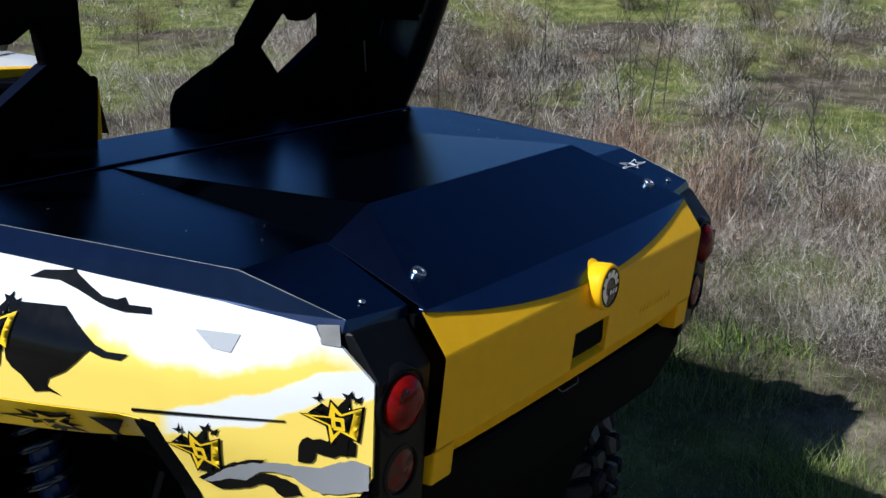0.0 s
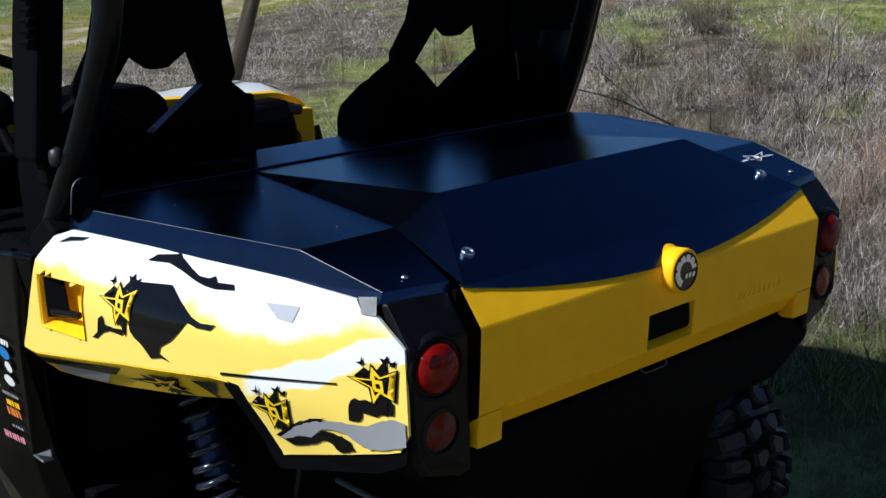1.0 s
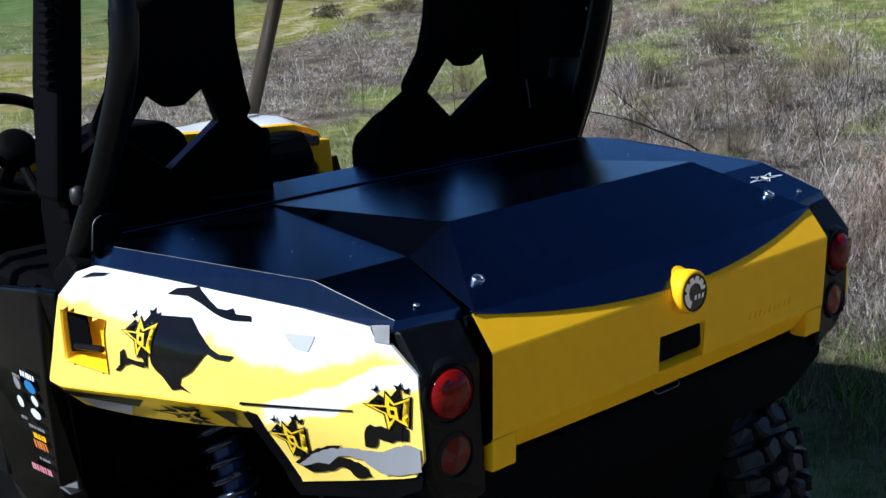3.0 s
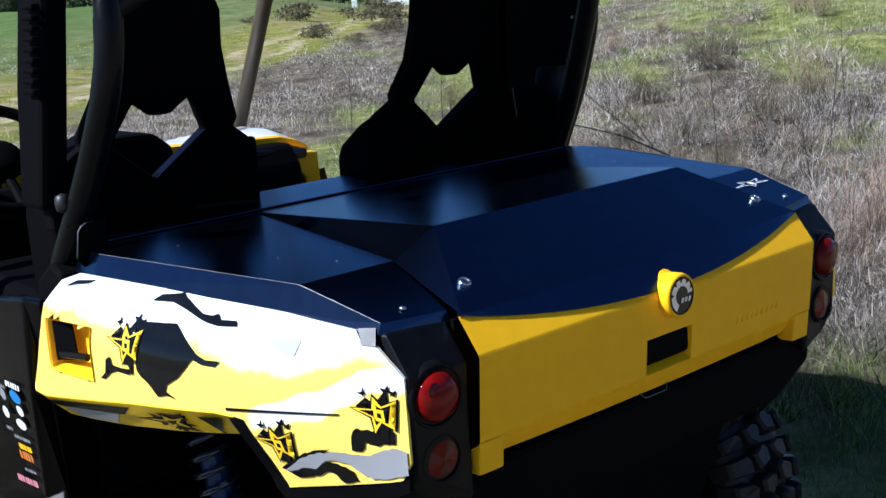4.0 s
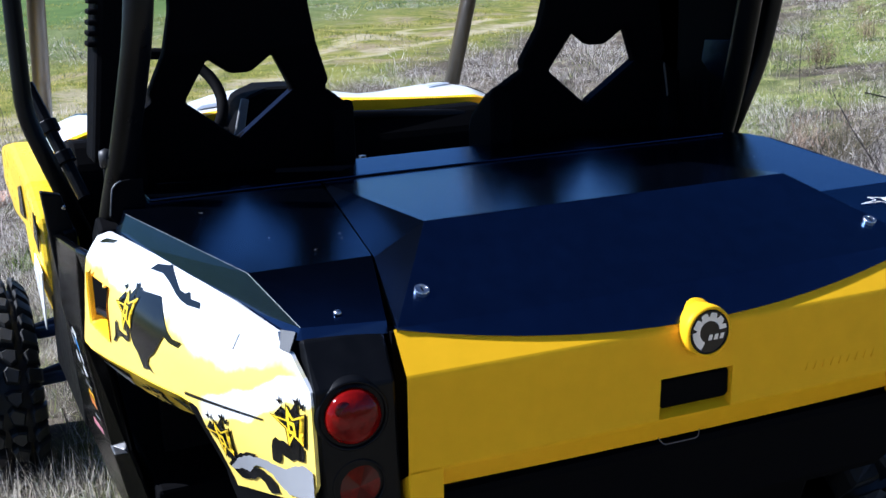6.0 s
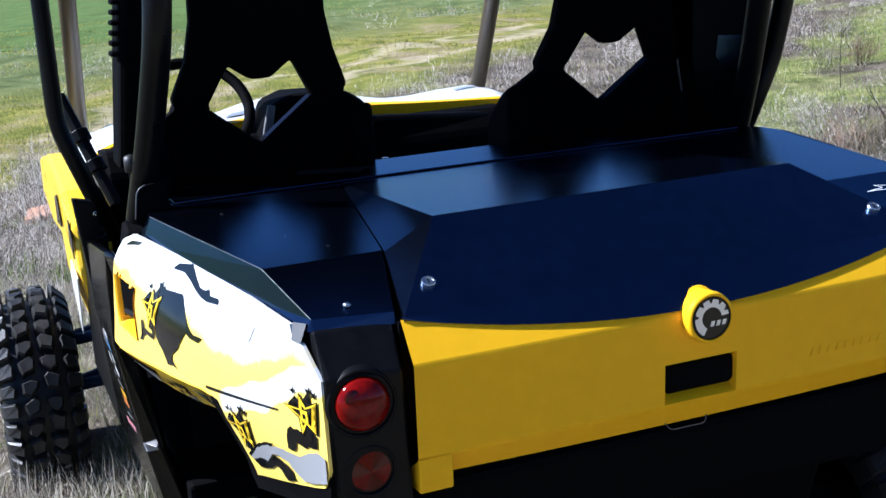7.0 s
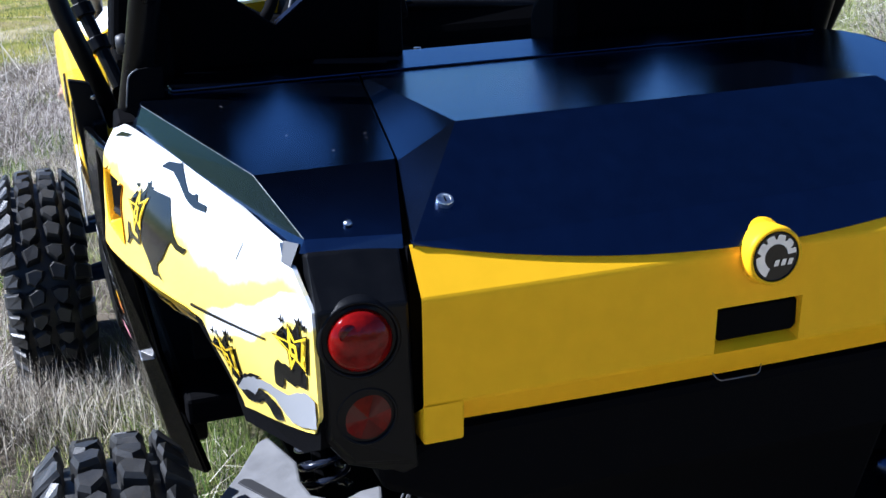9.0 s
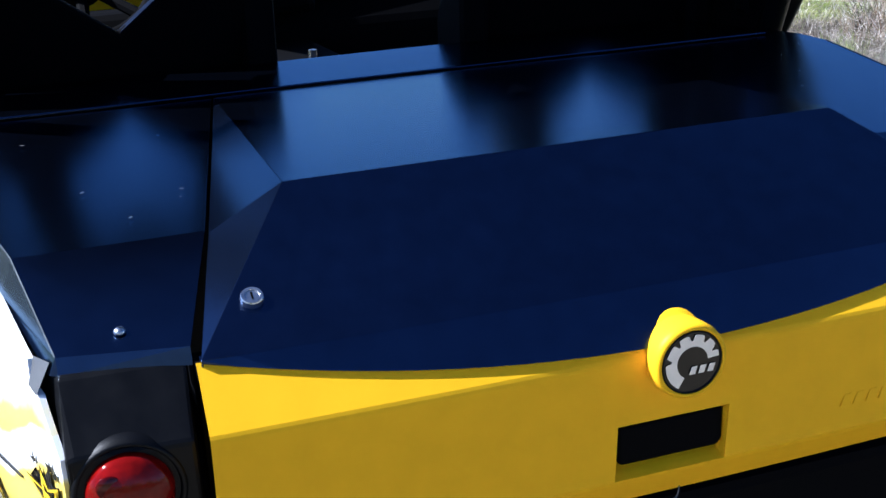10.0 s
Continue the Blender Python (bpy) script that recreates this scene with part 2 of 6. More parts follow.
def ground_material():
    m = bpy.data.materials.new("field_soil")
    m.use_nodes = True
    nt = m.node_tree
    N, L = nt.nodes.new, nt.links.new
    b = nt.nodes["Principled BSDF"]
    b.inputs["Roughness"].default_value = 0.95
    b.inputs["Specular IOR Level"].default_value = 0.1
    co = N("ShaderNodeNewGeometry")

    def noise_at(scale, detail=5, offset=0.0):
        mp, t = N("ShaderNodeMapping"), N("ShaderNodeTexNoise")
        mp.inputs["Location"].default_value = (offset, offset * 0.7, 0)
        t.inputs["Scale"].default_value, t.inputs["Detail"].default_value = scale, detail
        t.inputs["Roughness"].default_value = 0.74
        L(co.outputs["Position"], mp.inputs["Vector"])
        L(mp.outputs[0], t.inputs["Vector"])
        return t.outputs[0]

    def ramp(src, stops):
        r = N("ShaderNodeValToRGB")
        while len(r.color_ramp.elements) < len(stops):
            r.color_ramp.elements.new(0.5)
        for e, (p, c) in zip(r.color_ramp.elements, stops):
            e.position, e.color = p, (*c, 1)
        L(src, r.inputs[0])
        return r.outputs[0]

    def mix(f, c1, c2):
        x = N("ShaderNodeMix")
        x.data_type = "RGBA"
        L(f, x.inputs[0])
        L(c1, x.inputs[6])
        L(c2, x.inputs[7])
        return x.outputs[2]

    dry = ramp(noise_at(2.3, 9), [(0.3, (0.026, 0.02, 0.014)), (0.5, (0.11, 0.09, 0.066)), (0.72, (0.34, 0.285, 0.205))])
    green = ramp(noise_at(3.1, 9, 7), [(0.3, (0.045, 0.055, 0.018)), (0.5, (0.17, 0.19, 0.055)), (0.75, (0.46, 0.41, 0.18))])
    at = N("ShaderNodeAttribute")
    at.attribute_name = "growth"
    patch = at.outputs["Fac"]
    hill = mix(patch, dry, green)
    # the open field beyond the line y = 10.2 + 0.93 x is greener, with a pale dirt track along it
    sep = N("ShaderNodeSeparateXYZ")
    L(co.outputs["Position"], sep.inputs[0])
    line = N("ShaderNodeMath")
    line.operation, line.inputs[1].default_value = "MULTIPLY_ADD", -0.93
    L(sep.outputs[0], line.inputs[0])
    L(sep.outputs[1], line.inputs[2])
    wob = N("ShaderNodeMath")
    wob.operation, wob.inputs[1].default_value = "MULTIPLY_ADD", 5.0
    L(noise_at(0.35, 5, 11), wob.inputs[0])
    L(line.outputs[0], wob.inputs[2])
    field = N("ShaderNodeMapRange")
    field.inputs[1].default_value, field.inputs[2].default_value = 11.9, 13.6
    L(wob.outputs[0], field.inputs[0])
    lawn = ramp(noise_at(1.7, 9, 5), [(0.3, (0.05, 0.07, 0.015)), (0.5, (0.185, 0.19, 0.036)), (0.72, (0.37, 0.30, 0.10))])
    bare = ramp(noise_at(0.5, 7, 9), [(0.50, (0, 0, 0)), (0.62, (1, 1, 1))])
    earth = ramp(noise_at(5.0, 8, 4), [(0.3, (0.17, 0.13, 0.075)), (0.7, (0.38, 0.31, 0.18))])
    lawn = mix(bare, lawn, earth)
    both = mix(field.outputs[0], hill, lawn)
    # grey brush flat beyond the field, then a green rise
    flat = ramp(noise_at(0.9, 9, 6), [(0.3, (0.05, 0.07, 0.025)), (0.5, (0.12, 0.15, 0.05)), (0.72, (0.24, 0.24, 0.11))])
    rise = ramp(noise_at(0.6, 9, 8), [(0.3, (0.05, 0.085, 0.022)), (0.6, (0.11, 0.165, 0.045)), (0.8, (0.20, 0.22, 0.08))])
    for lo, hi, tone in ((20.0, 25.0, flat), (32.0, 40.0, rise)):
        zone = N("ShaderNodeMapRange")
        zone.inputs[1].default_value, zone.inputs[2].default_value = lo, hi
        L(wob.outputs[0], zone.inputs[0])
        both = mix(zone.outputs[0], both, tone)
    track_mask = None
    for at in (14.6, 16.6):
        d = N("ShaderNodeMath")
        d.operation, d.inputs[1].default_value = "SUBTRACT", at
        L(wob.outputs[0], d.inputs[0])
        ab = N("ShaderNodeMath")
        ab.operation = "ABSOLUTE"
        L(d.outputs[0], ab.inputs[0])
        mr = N("ShaderNodeMapRange")
        mr.inputs[1].default_value, mr.inputs[2].default_value, mr.inputs[3].default_value, mr.inputs[4].default_value = 0.1, 0.5, 0.6, 0.0
        L(ab.outputs[0], mr.inputs[0])
        if track_mask is None:
            track_mask = mr.outputs[0]
        else:
            mx = N("ShaderNodeMath")
            mx.operation = "MAXIMUM"
            L(track_mask, mx.inputs[0])
            L(mr.outputs[0], mx.inputs[1])
            track_mask = mx.outputs[0]
    soil = ramp(noise_at(4.0, 8, 2), [(0.3, (0.36, 0.29, 0.19)), (0.7, (0.62, 0.53, 0.38))])
    # unseen pale dirt strip behind the vehicle, added to bounce light onto the tailgate
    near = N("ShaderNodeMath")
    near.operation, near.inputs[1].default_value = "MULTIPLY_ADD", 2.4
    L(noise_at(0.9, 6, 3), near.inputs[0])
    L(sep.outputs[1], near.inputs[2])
    bounce_strip = N("ShaderNodeMapRange")
    bounce_strip.inputs[1].default_value, bounce_strip.inputs[2].default_value, bounce_strip.inputs[3].default_value, bounce_strip.inputs[4].default_value = -0.4, 0.3, 1.0, 0.0
    L(near.outputs[0], bounce_strip.inputs[0])
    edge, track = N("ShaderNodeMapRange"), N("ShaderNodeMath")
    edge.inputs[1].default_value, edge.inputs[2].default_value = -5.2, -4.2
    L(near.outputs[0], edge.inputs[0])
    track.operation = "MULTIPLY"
    L(bounce_strip.outputs[0], track.inputs[0])
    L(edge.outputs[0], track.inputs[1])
    # tone of that added strip, kept pale so that it reflects
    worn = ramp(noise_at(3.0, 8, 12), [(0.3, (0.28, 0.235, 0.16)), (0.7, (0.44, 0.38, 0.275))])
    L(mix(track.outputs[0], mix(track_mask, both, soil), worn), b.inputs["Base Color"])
    bn = N("ShaderNodeBump")
    bn.inputs["Strength"].default_value, bn.inputs["Distance"].default_value = 0.8, 0.05
    L(noise_at(14, 6), bn.inputs["Height"])
    L(bn.outputs[0], b.inputs["Normal"])
    return m


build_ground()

# ---- the vehicle ----
utv = empty("utility_vehicle", "yellow and black side-by-side off-road buggy parked on dry grass", "off-road vehicle")


def sided(s, pts):
    return [(p[0] * s, *p[1:]) for p in pts]


def skin(y, z):
    """How far out the rear side panel lies, at a place along and up it."""
    yy = min(max(y / 0.9, 0), 1)
    k = min(max((z - 0.925) / 0.06, 0), 1)
    g = 1 - 0.525 * k * k if z < 0.985 else max(1 - (z - 0.95) * 15, -0.6)
    if z < 0.85 and y < 0.34:
        g = max(0, 1 - (0.85 - z) * 10)
    return 0.612 + 0.2 * y + 0.035 * math.sin(math.pi * yy) * g


TOP = [(-0.012, 0.968), (0.037, 1.013), (0.064, 1.0135), (0.077, 1.034), (0.23, 1.045), (0.42, 1.05), (0.75, 1.066), (0.80, 1.05), (0.855, 1.0), (0.925, 0.82)]
LOW = [(-0.012, 0.83), (0.005, 0.80), (0.02, 0.795), (0.25, 0.74), (0.305, 0.86), (0.35, 0.866), (0.6, 0.845), (0.9, 0.807), (0.925, 0.815)]


def along(line, y):
    for (a, za), (b, zb) in zip(line, line[1:]):
        if a <= y <= b:
            return za + (zb - za) * (y - a) / (b - a)
    return line[-1][1] if y > line[-1][0] else line[0][1]


def fade_material():
    """Glossy vinyl whose print fades from white above to yellow below, with a ragged edge, whitened further to paint in
    sun glare.
    """
    m = mat("print_and_glare_vinyl", (0.8, 0.8, 0.78), 0.3, coat=0.3)
    nt = m.node_tree
    N, L = nt.nodes.new, nt.links.new
    co, sep, noise, ramp = N("ShaderNodeTexCoord"), N("ShaderNodeSeparateXYZ"), N("ShaderNodeTexNoise"), N("ShaderNodeValToRGB")
    noise.inputs["Scale"].default_value, noise.inputs["Detail"].default_value = 11, 4
    L(co.outputs["Object"], sep.inputs[0])
    L(co.outputs["Object"], noise.inputs["Vector"])
    lift = N("ShaderNodeMapRange")
    lift.inputs[1].default_value, lift.inputs[2].default_value, lift.inputs[3].default_value, lift.inputs[4].default_value = 0.15, 0.18, -0.038, 0.0
    L(sep.outputs[1], lift.inputs[0])
    last = None
    for src, k, off in ((sep.outputs[1], -0.06, -0.975), (sep.outputs[2], 1.0, None), (noise.outputs[0], 0.10, None), (lift.outputs[0], 1.0, None)):
        a = N("ShaderNodeMath")
        a.operation, a.inputs[1].default_value = "MULTIPLY_ADD", k
        L(src, a.inputs[0])
        if last is None:
            a.inputs[2].default_value = off
        else:
            L(last, a.inputs[2])
        last = a.outputs[0]
    scale = N("ShaderNodeMath")
    scale.operation, scale.inputs[1].default_value = "MULTIPLY", 24.0
    L(last, scale.inputs[0])
    # a slanting white stroke towards the lamp
    line, off, wide, end, both, most = N("ShaderNodeMath"), N("ShaderNodeMath"), N("ShaderNodeMapRange"), N("ShaderNodeMapRange"), N("ShaderNodeMath"), N("ShaderNodeMath")
    line.operation, line.inputs[1].default_value = "MULTIPLY_ADD", 0.37
    L(sep.outputs[1], line.inputs[0])
    L(sep.outputs[2], line.inputs[2])
    jag = N("ShaderNodeMath")
    jag.operation, jag.inputs[1].default_value = "MULTIPLY_ADD", 0.05
    L(noise.outputs[0], jag.inputs[0])
    L(line.outputs[0], jag.inputs[2])
    gap = N("ShaderNodeMath")
    gap.operation, gap.inputs[1].default_value = "SUBTRACT", 0.968 + 0.025
    L(jag.outputs[0], gap.inputs[0])
    off.operation = "ABSOLUTE"
    L(gap.outputs[0], off.inputs[0])
    wide.inputs[1].default_value, wide.inputs[2].default_value, wide.inputs[3].default_value, wide.inputs[4].default_value = 0.014, 0.026, 1.0, 0.0
    L(off.outputs[0], wide.inputs[0])
    end.inputs[1].default_value, end.inputs[2].default_value, end.inputs[3].default_value, end.inputs[4].default_value = 0.27, 0.31, 1.0, 0.0
    L(sep.outputs[1], end.inputs[0])
    both.operation, most.operation = "MULTIPLY", "MAXIMUM"
    L(wide.outputs[0], both.inputs[0])
    L(end.outputs[0], both.inputs[1])
    L(scale.outputs[0], most.inputs[0])
    L(both.outputs[0], most.inputs[1])
    L(most.outputs[0], ramp.inputs[0])
    ramp.color_ramp.elements.new(0.5)
    ramp.color_ramp.elements.new(0.7)
    for e, (p, c) in zip(ramp.color_ramp.elements, ((0.2, (0.92, 0.68, 0.12)), (0.40, (0.90, 0.76, 0.32)), (0.56, (0.88, 0.81, 0.55)), (0.68, (0.82, 0.82, 0.8)))):
        e.position, e.color = p, (*c, 1)
    L(ramp.outputs[0], nt.nodes["Principled BSDF"].inputs["Base Color"])
    return m


FADE = fade_material()


def side_panel(s, parent):
    ys = sorted(set([round(-0.012 + i * 0.937 / 46, 4) for i in range(47)] + [0.037, 0.064, 0.077, 0.005, 0.25, 0.305, 0.70, 0.75, 0.80, 0.845, 0.855]))
    rows = 14
    verts, faces = [], []
    for y in ys:
        a, b = along(LOW, y), along(TOP, y)
        zs = [a + (b - a) * j / rows for j in range(rows + 1)]
        if 0.68 < y < 0.86:
            for edge in (0.872, 0.972):
                j = min(range(1, rows), key=lambda q: abs(zs[q] - edge))
                zs[j] = edge
        for z in zs:
            verts.append((-s * skin(y, z), y, z))
    n = rows + 1
    for i in range(len(ys) - 1):
        for j in range(rows):
            y0, y1 = ys[i], ys[i + 1]
            z = sum(verts[q][2] for q in (i * n + j, i * n + j + 1, (i + 1) * n + j, (i + 1) * n + j + 1)) / 4
            if 0.70 < (y0 + y1) / 2 < 0.845 and 0.872 < z < 0.972:
                continue
            f = (i * n + j, i * n + j + 1, (i + 1) * n + j + 1, (i + 1) * n + j)
            faces.append(f if s > 0 else f[::-1])
    me = mesh(verts, faces)
    panel = part("rear_side_panel", me, FADE if s > 0 else YELLOW_GLOSS, parent, "glossy yellow rear side panel with printed graphics", solid=0.006, smooth=True)
    # tucked-under strip below the crease
    verts, faces = [], []
    steps = 16
    for i in range(steps + 1):
        y = 0.33 + (0.925 - 0.33) * i / steps
        z = along(LOW, y)
        for dx, dz in ((0, -0.002), (0.045, -0.05 - 0.012 * math.sin(math.pi * i / steps)), (0.11, -0.075)):
            verts.append((-s * (skin(y, z) - dx), y, z + dz))
    for i in range(steps):
        for j in range(2):
            f = (i * 3 + j, i * 3 + j + 1, (i + 1) * 3 + j + 1, (i + 1) * 3 + j)
            faces.append(f[::-1] if s > 0 else f)
    part("panel_undercut", mesh(verts, faces), YELLOW_GLOSS, parent, solid=0.005, smooth=False)
    # latch pocket
    ring = []
    for (ya, za), (yb, zb) in zip(((0.70, 0.872), (0.845, 0.872), (0.845, 0.972), (0.70, 0.972)), ((0.845, 0.872), (0.845, 0.972), (0.70, 0.972), (0.70, 0.872))):
        ring += [(ya + (yb - ya) * k / 6, za + (zb - za) * k / 6) for k in range(6)]
    m, v = len(ring), []
    for depth, shrink, shift in ((-0.0032, 1.05, 0.0), (-0.001, 1.0, 0.001), (0.004, 0.95, 0.002), (0.02, 0.82, 0.010), (0.042, 0.66, 0.018)):
        for y, z in ring:
            y2, z2 = 0.7725 + shift + (y - 0.7725) * shrink, 0.922 + (z - 0.922) * (0.25 + 0.75 * shrink)
            v.append((-s * (skin(y2, z2) - depth), y2, z2))
    f = [(r * m + k, r * m + (k + 1) % m, (r + 1) * m + (k + 1) % m, (r + 1) * m + k) for r in range(4) for k in range(m)] + [tuple(range(4 * m, 5 * m))]
    pocket = part("latch_pocket", mesh(v, f), YELLOW, parent, "yellow moulded pocket", smooth=True)
    part("latch_opening", prism([(0.79, 0.89), (0.842, 0.886), (0.842, 0.966), (0.796, 0.962)], 0.003, lambda u, w, d: (-s * (0.747 + 0.40 * (u - 0.768) + d), u, w)), DARK, pocket, "dark slot", bevel=0.002)
    part("latch_handle", tube(sided(-s, [(0.757, 0.85, 0.896), (0.777, 0.825, 0.90), (0.765, 0.735, 0.907)]), 0.0068, 12, 0.015), BLACK_PLASTIC, pocket, "black lever")
    return panel


def on_skin(s, outline, lift, cuts=5):
    """A thin sticker that follows the side panel."""
    bm = bmesh.new()
    vs = [bm.verts.new((0, y, z)) for y, z in outline]
    bm.faces.new(vs)
    bmesh.ops.triangulate(bm, faces=bm.faces[:])
    for _ in range(cuts):
        long = [e for e in bm.edges if e.calc_length() > 0.02]
        if not long:
            break
        bmesh.ops.subdivide_edges(bm, edges=long, cuts=1)
        bmesh.ops.triangulate(bm, faces=[f for f in bm.faces if len(f.verts) > 3])
    for v in bm.verts:
        v.co.x = -s * (skin(v.co.y, v.co.z) + lift)
    bmesh.ops.recalc_face_normals(bm, faces=bm.faces)
    return bm


def star_outline(cy, cz, r, k=0.4, turn=0.1, jag=0.0, n=5):
    out = []
    for i in range(2 * n):
        a = math.pi / 2 + turn + math.pi * i / n
        q = r if i % 2 == 0 else r * k
        q *= 1 + jag * math.sin(7.3 * i + 1.7)
        out.append((cy + q * math.cos(a), cz + q * math.sin(a)))
    return out


TIPS = [(0.22, 0.66), (-0.74, 0.58), (-0.62, -0.52), (0.20, -0.74), (1.08, 0.12)]


def emblem_star(cy, cz, r, grow, k):
    """The lopsided five-pointed star of the printed emblem."""
    out = []
    for i, (u, v) in enumerate(TIPS):
        q = math.hypot(u, v)
        u2, v2 = TIPS[(i + 1) % 5]
        f = 1 - (1 - grow) / q
        out.append((cy + u * f * r, cz + v * f * r))
        m = Vector(((u + u2) / 2, (v + v2) / 2)).normalized() * k * grow
        out.append((cy + m.x * r, cz + m.y * r))
    return out


def letter_shape(cy, cz, r, w):
    """The blocky loop with a tall stem at the emblem's heart, drawn with a stroke of width w."""
    stem = [(0.13 + w, 0.30), (0.13 - w, 0.32), (0.09 - w, -0.17), (0.09 + w, -0.17)]
    bowl = [(0.13, 0.10 + w), (-0.13 - w, 0.10 + w), (-0.17 - w, -0.17 - w), (0.09, -0.17 - w)]
    return [[(cy + u * r, cz + v * r) for u, v in o] for o in (stem, bowl)]


BLOB = [(0.568, 0.998), (0.47, 1.004), (0.444, 0.986), (0.404, 0.962), (0.381, 0.955), (0.347, 0.956), (0.358, 0.946), (0.389, 0.946), (0.411, 0.952), (0.431, 0.931),
        (0.45, 0.914), (0.479, 0.898), (0.484, 0.886), (0.457, 0.874), (0.481, 0.878), (0.506, 0.872), (0.492, 0.889), (0.53, 0.894), (0.546, 0.902), (0.557, 0.913), (0.558, 0.96)]
BIRD = [(0.548, 1.0346), (0.528, 1.0463), (0.485, 1.0515), (0.475, 1.0545), (0.469, 1.049), (0.44, 1.035), (0.416, 1.025), (0.392, 1.024), (0.379, 1.029), (0.37, 1.02), (0.333, 1.0214),
        (0.329, 1.013), (0.373, 1.0096), (0.40, 1.012), (0.422, 1.0166), (0.46, 1.028), (0.4965, 1.0365)]
TAIL = [(0.673, 0.881), (0.652, 0.897), (0.649, 0.921), (0.635, 0.929), (0.631, 0.913), (0.603, 0.911), (0.567, 0.913), (0.582, 0.901), (0.618, 0.903), (0.639, 0.896), (0.658, 0.882)]
WAVE = [(0.252, 0.778), (0.214, 0.806), (0.169, 0.826), (0.135, 0.834), (0.154, 0.822), (0.193, 0.803), (0.234, 0.776), (0.202, 0.779), (0.173, 0.789), (0.151, 0.808),
        (0.126, 0.809), (0.096, 0.8), (0.088, 0.784), (0.118, 0.775), (0.132, 0.787), (0.147, 0.791), (0.168, 0.78), (0.216, 0.766)]
SMEAR = [(0.244, 0.776), (0.201, 0.806), (0.162, 0.823), (0.113, 0.831), (0.059, 0.834), (0.017, 0.853), (-0.0095, 0.850), (-0.0095, 0.812), (0.019, 0.803), (0.059, 0.793),
         (0.084, 0.802), (0.101, 0.813), (0.125, 0.815), (0.15, 0.81), (0.173, 0.791), (0.199, 0.789), (0.23, 0.776)]
SPLASH = [(0.09, 0.863), (0.078, 0.878), (0.070, 0.875), (0.059, 0.878), (0.044, 0.876), (0.040, 0.892), (0.010, 0.879), (0.011, 0.859), (0.024, 0.858), (0.041, 0.852), (0.065, 0.856), (0.073, 0.839), (0.092, 0.838)]
NOTCH = [(0.787, 1.040), (0.754, 1.0535), (0.704, 1.057), (0.724, 1.050), (0.757, 1.046)]
SHARD = [(0.257, 1.004), (0.186, 1.007), (0.195, 0.981), (0.225, 0.983)]


def ragged(outline, amp, seed):
    """The same outline with a torn edge."""
    rng = random.Random(seed)
    out = []
    for (a, b), (c, d) in zip(outline, outline[1:] + outline[:1]):
        n = max(1, int(math.hypot(c - a, d - b) / 0.007))
        out += [(a, b)] + [(a + (c - a) * k / n + rng.uniform(-amp, amp), b + (d - b) * k / n + rng.uniform(-amp, amp)) for k in range(1, n)]
    return out


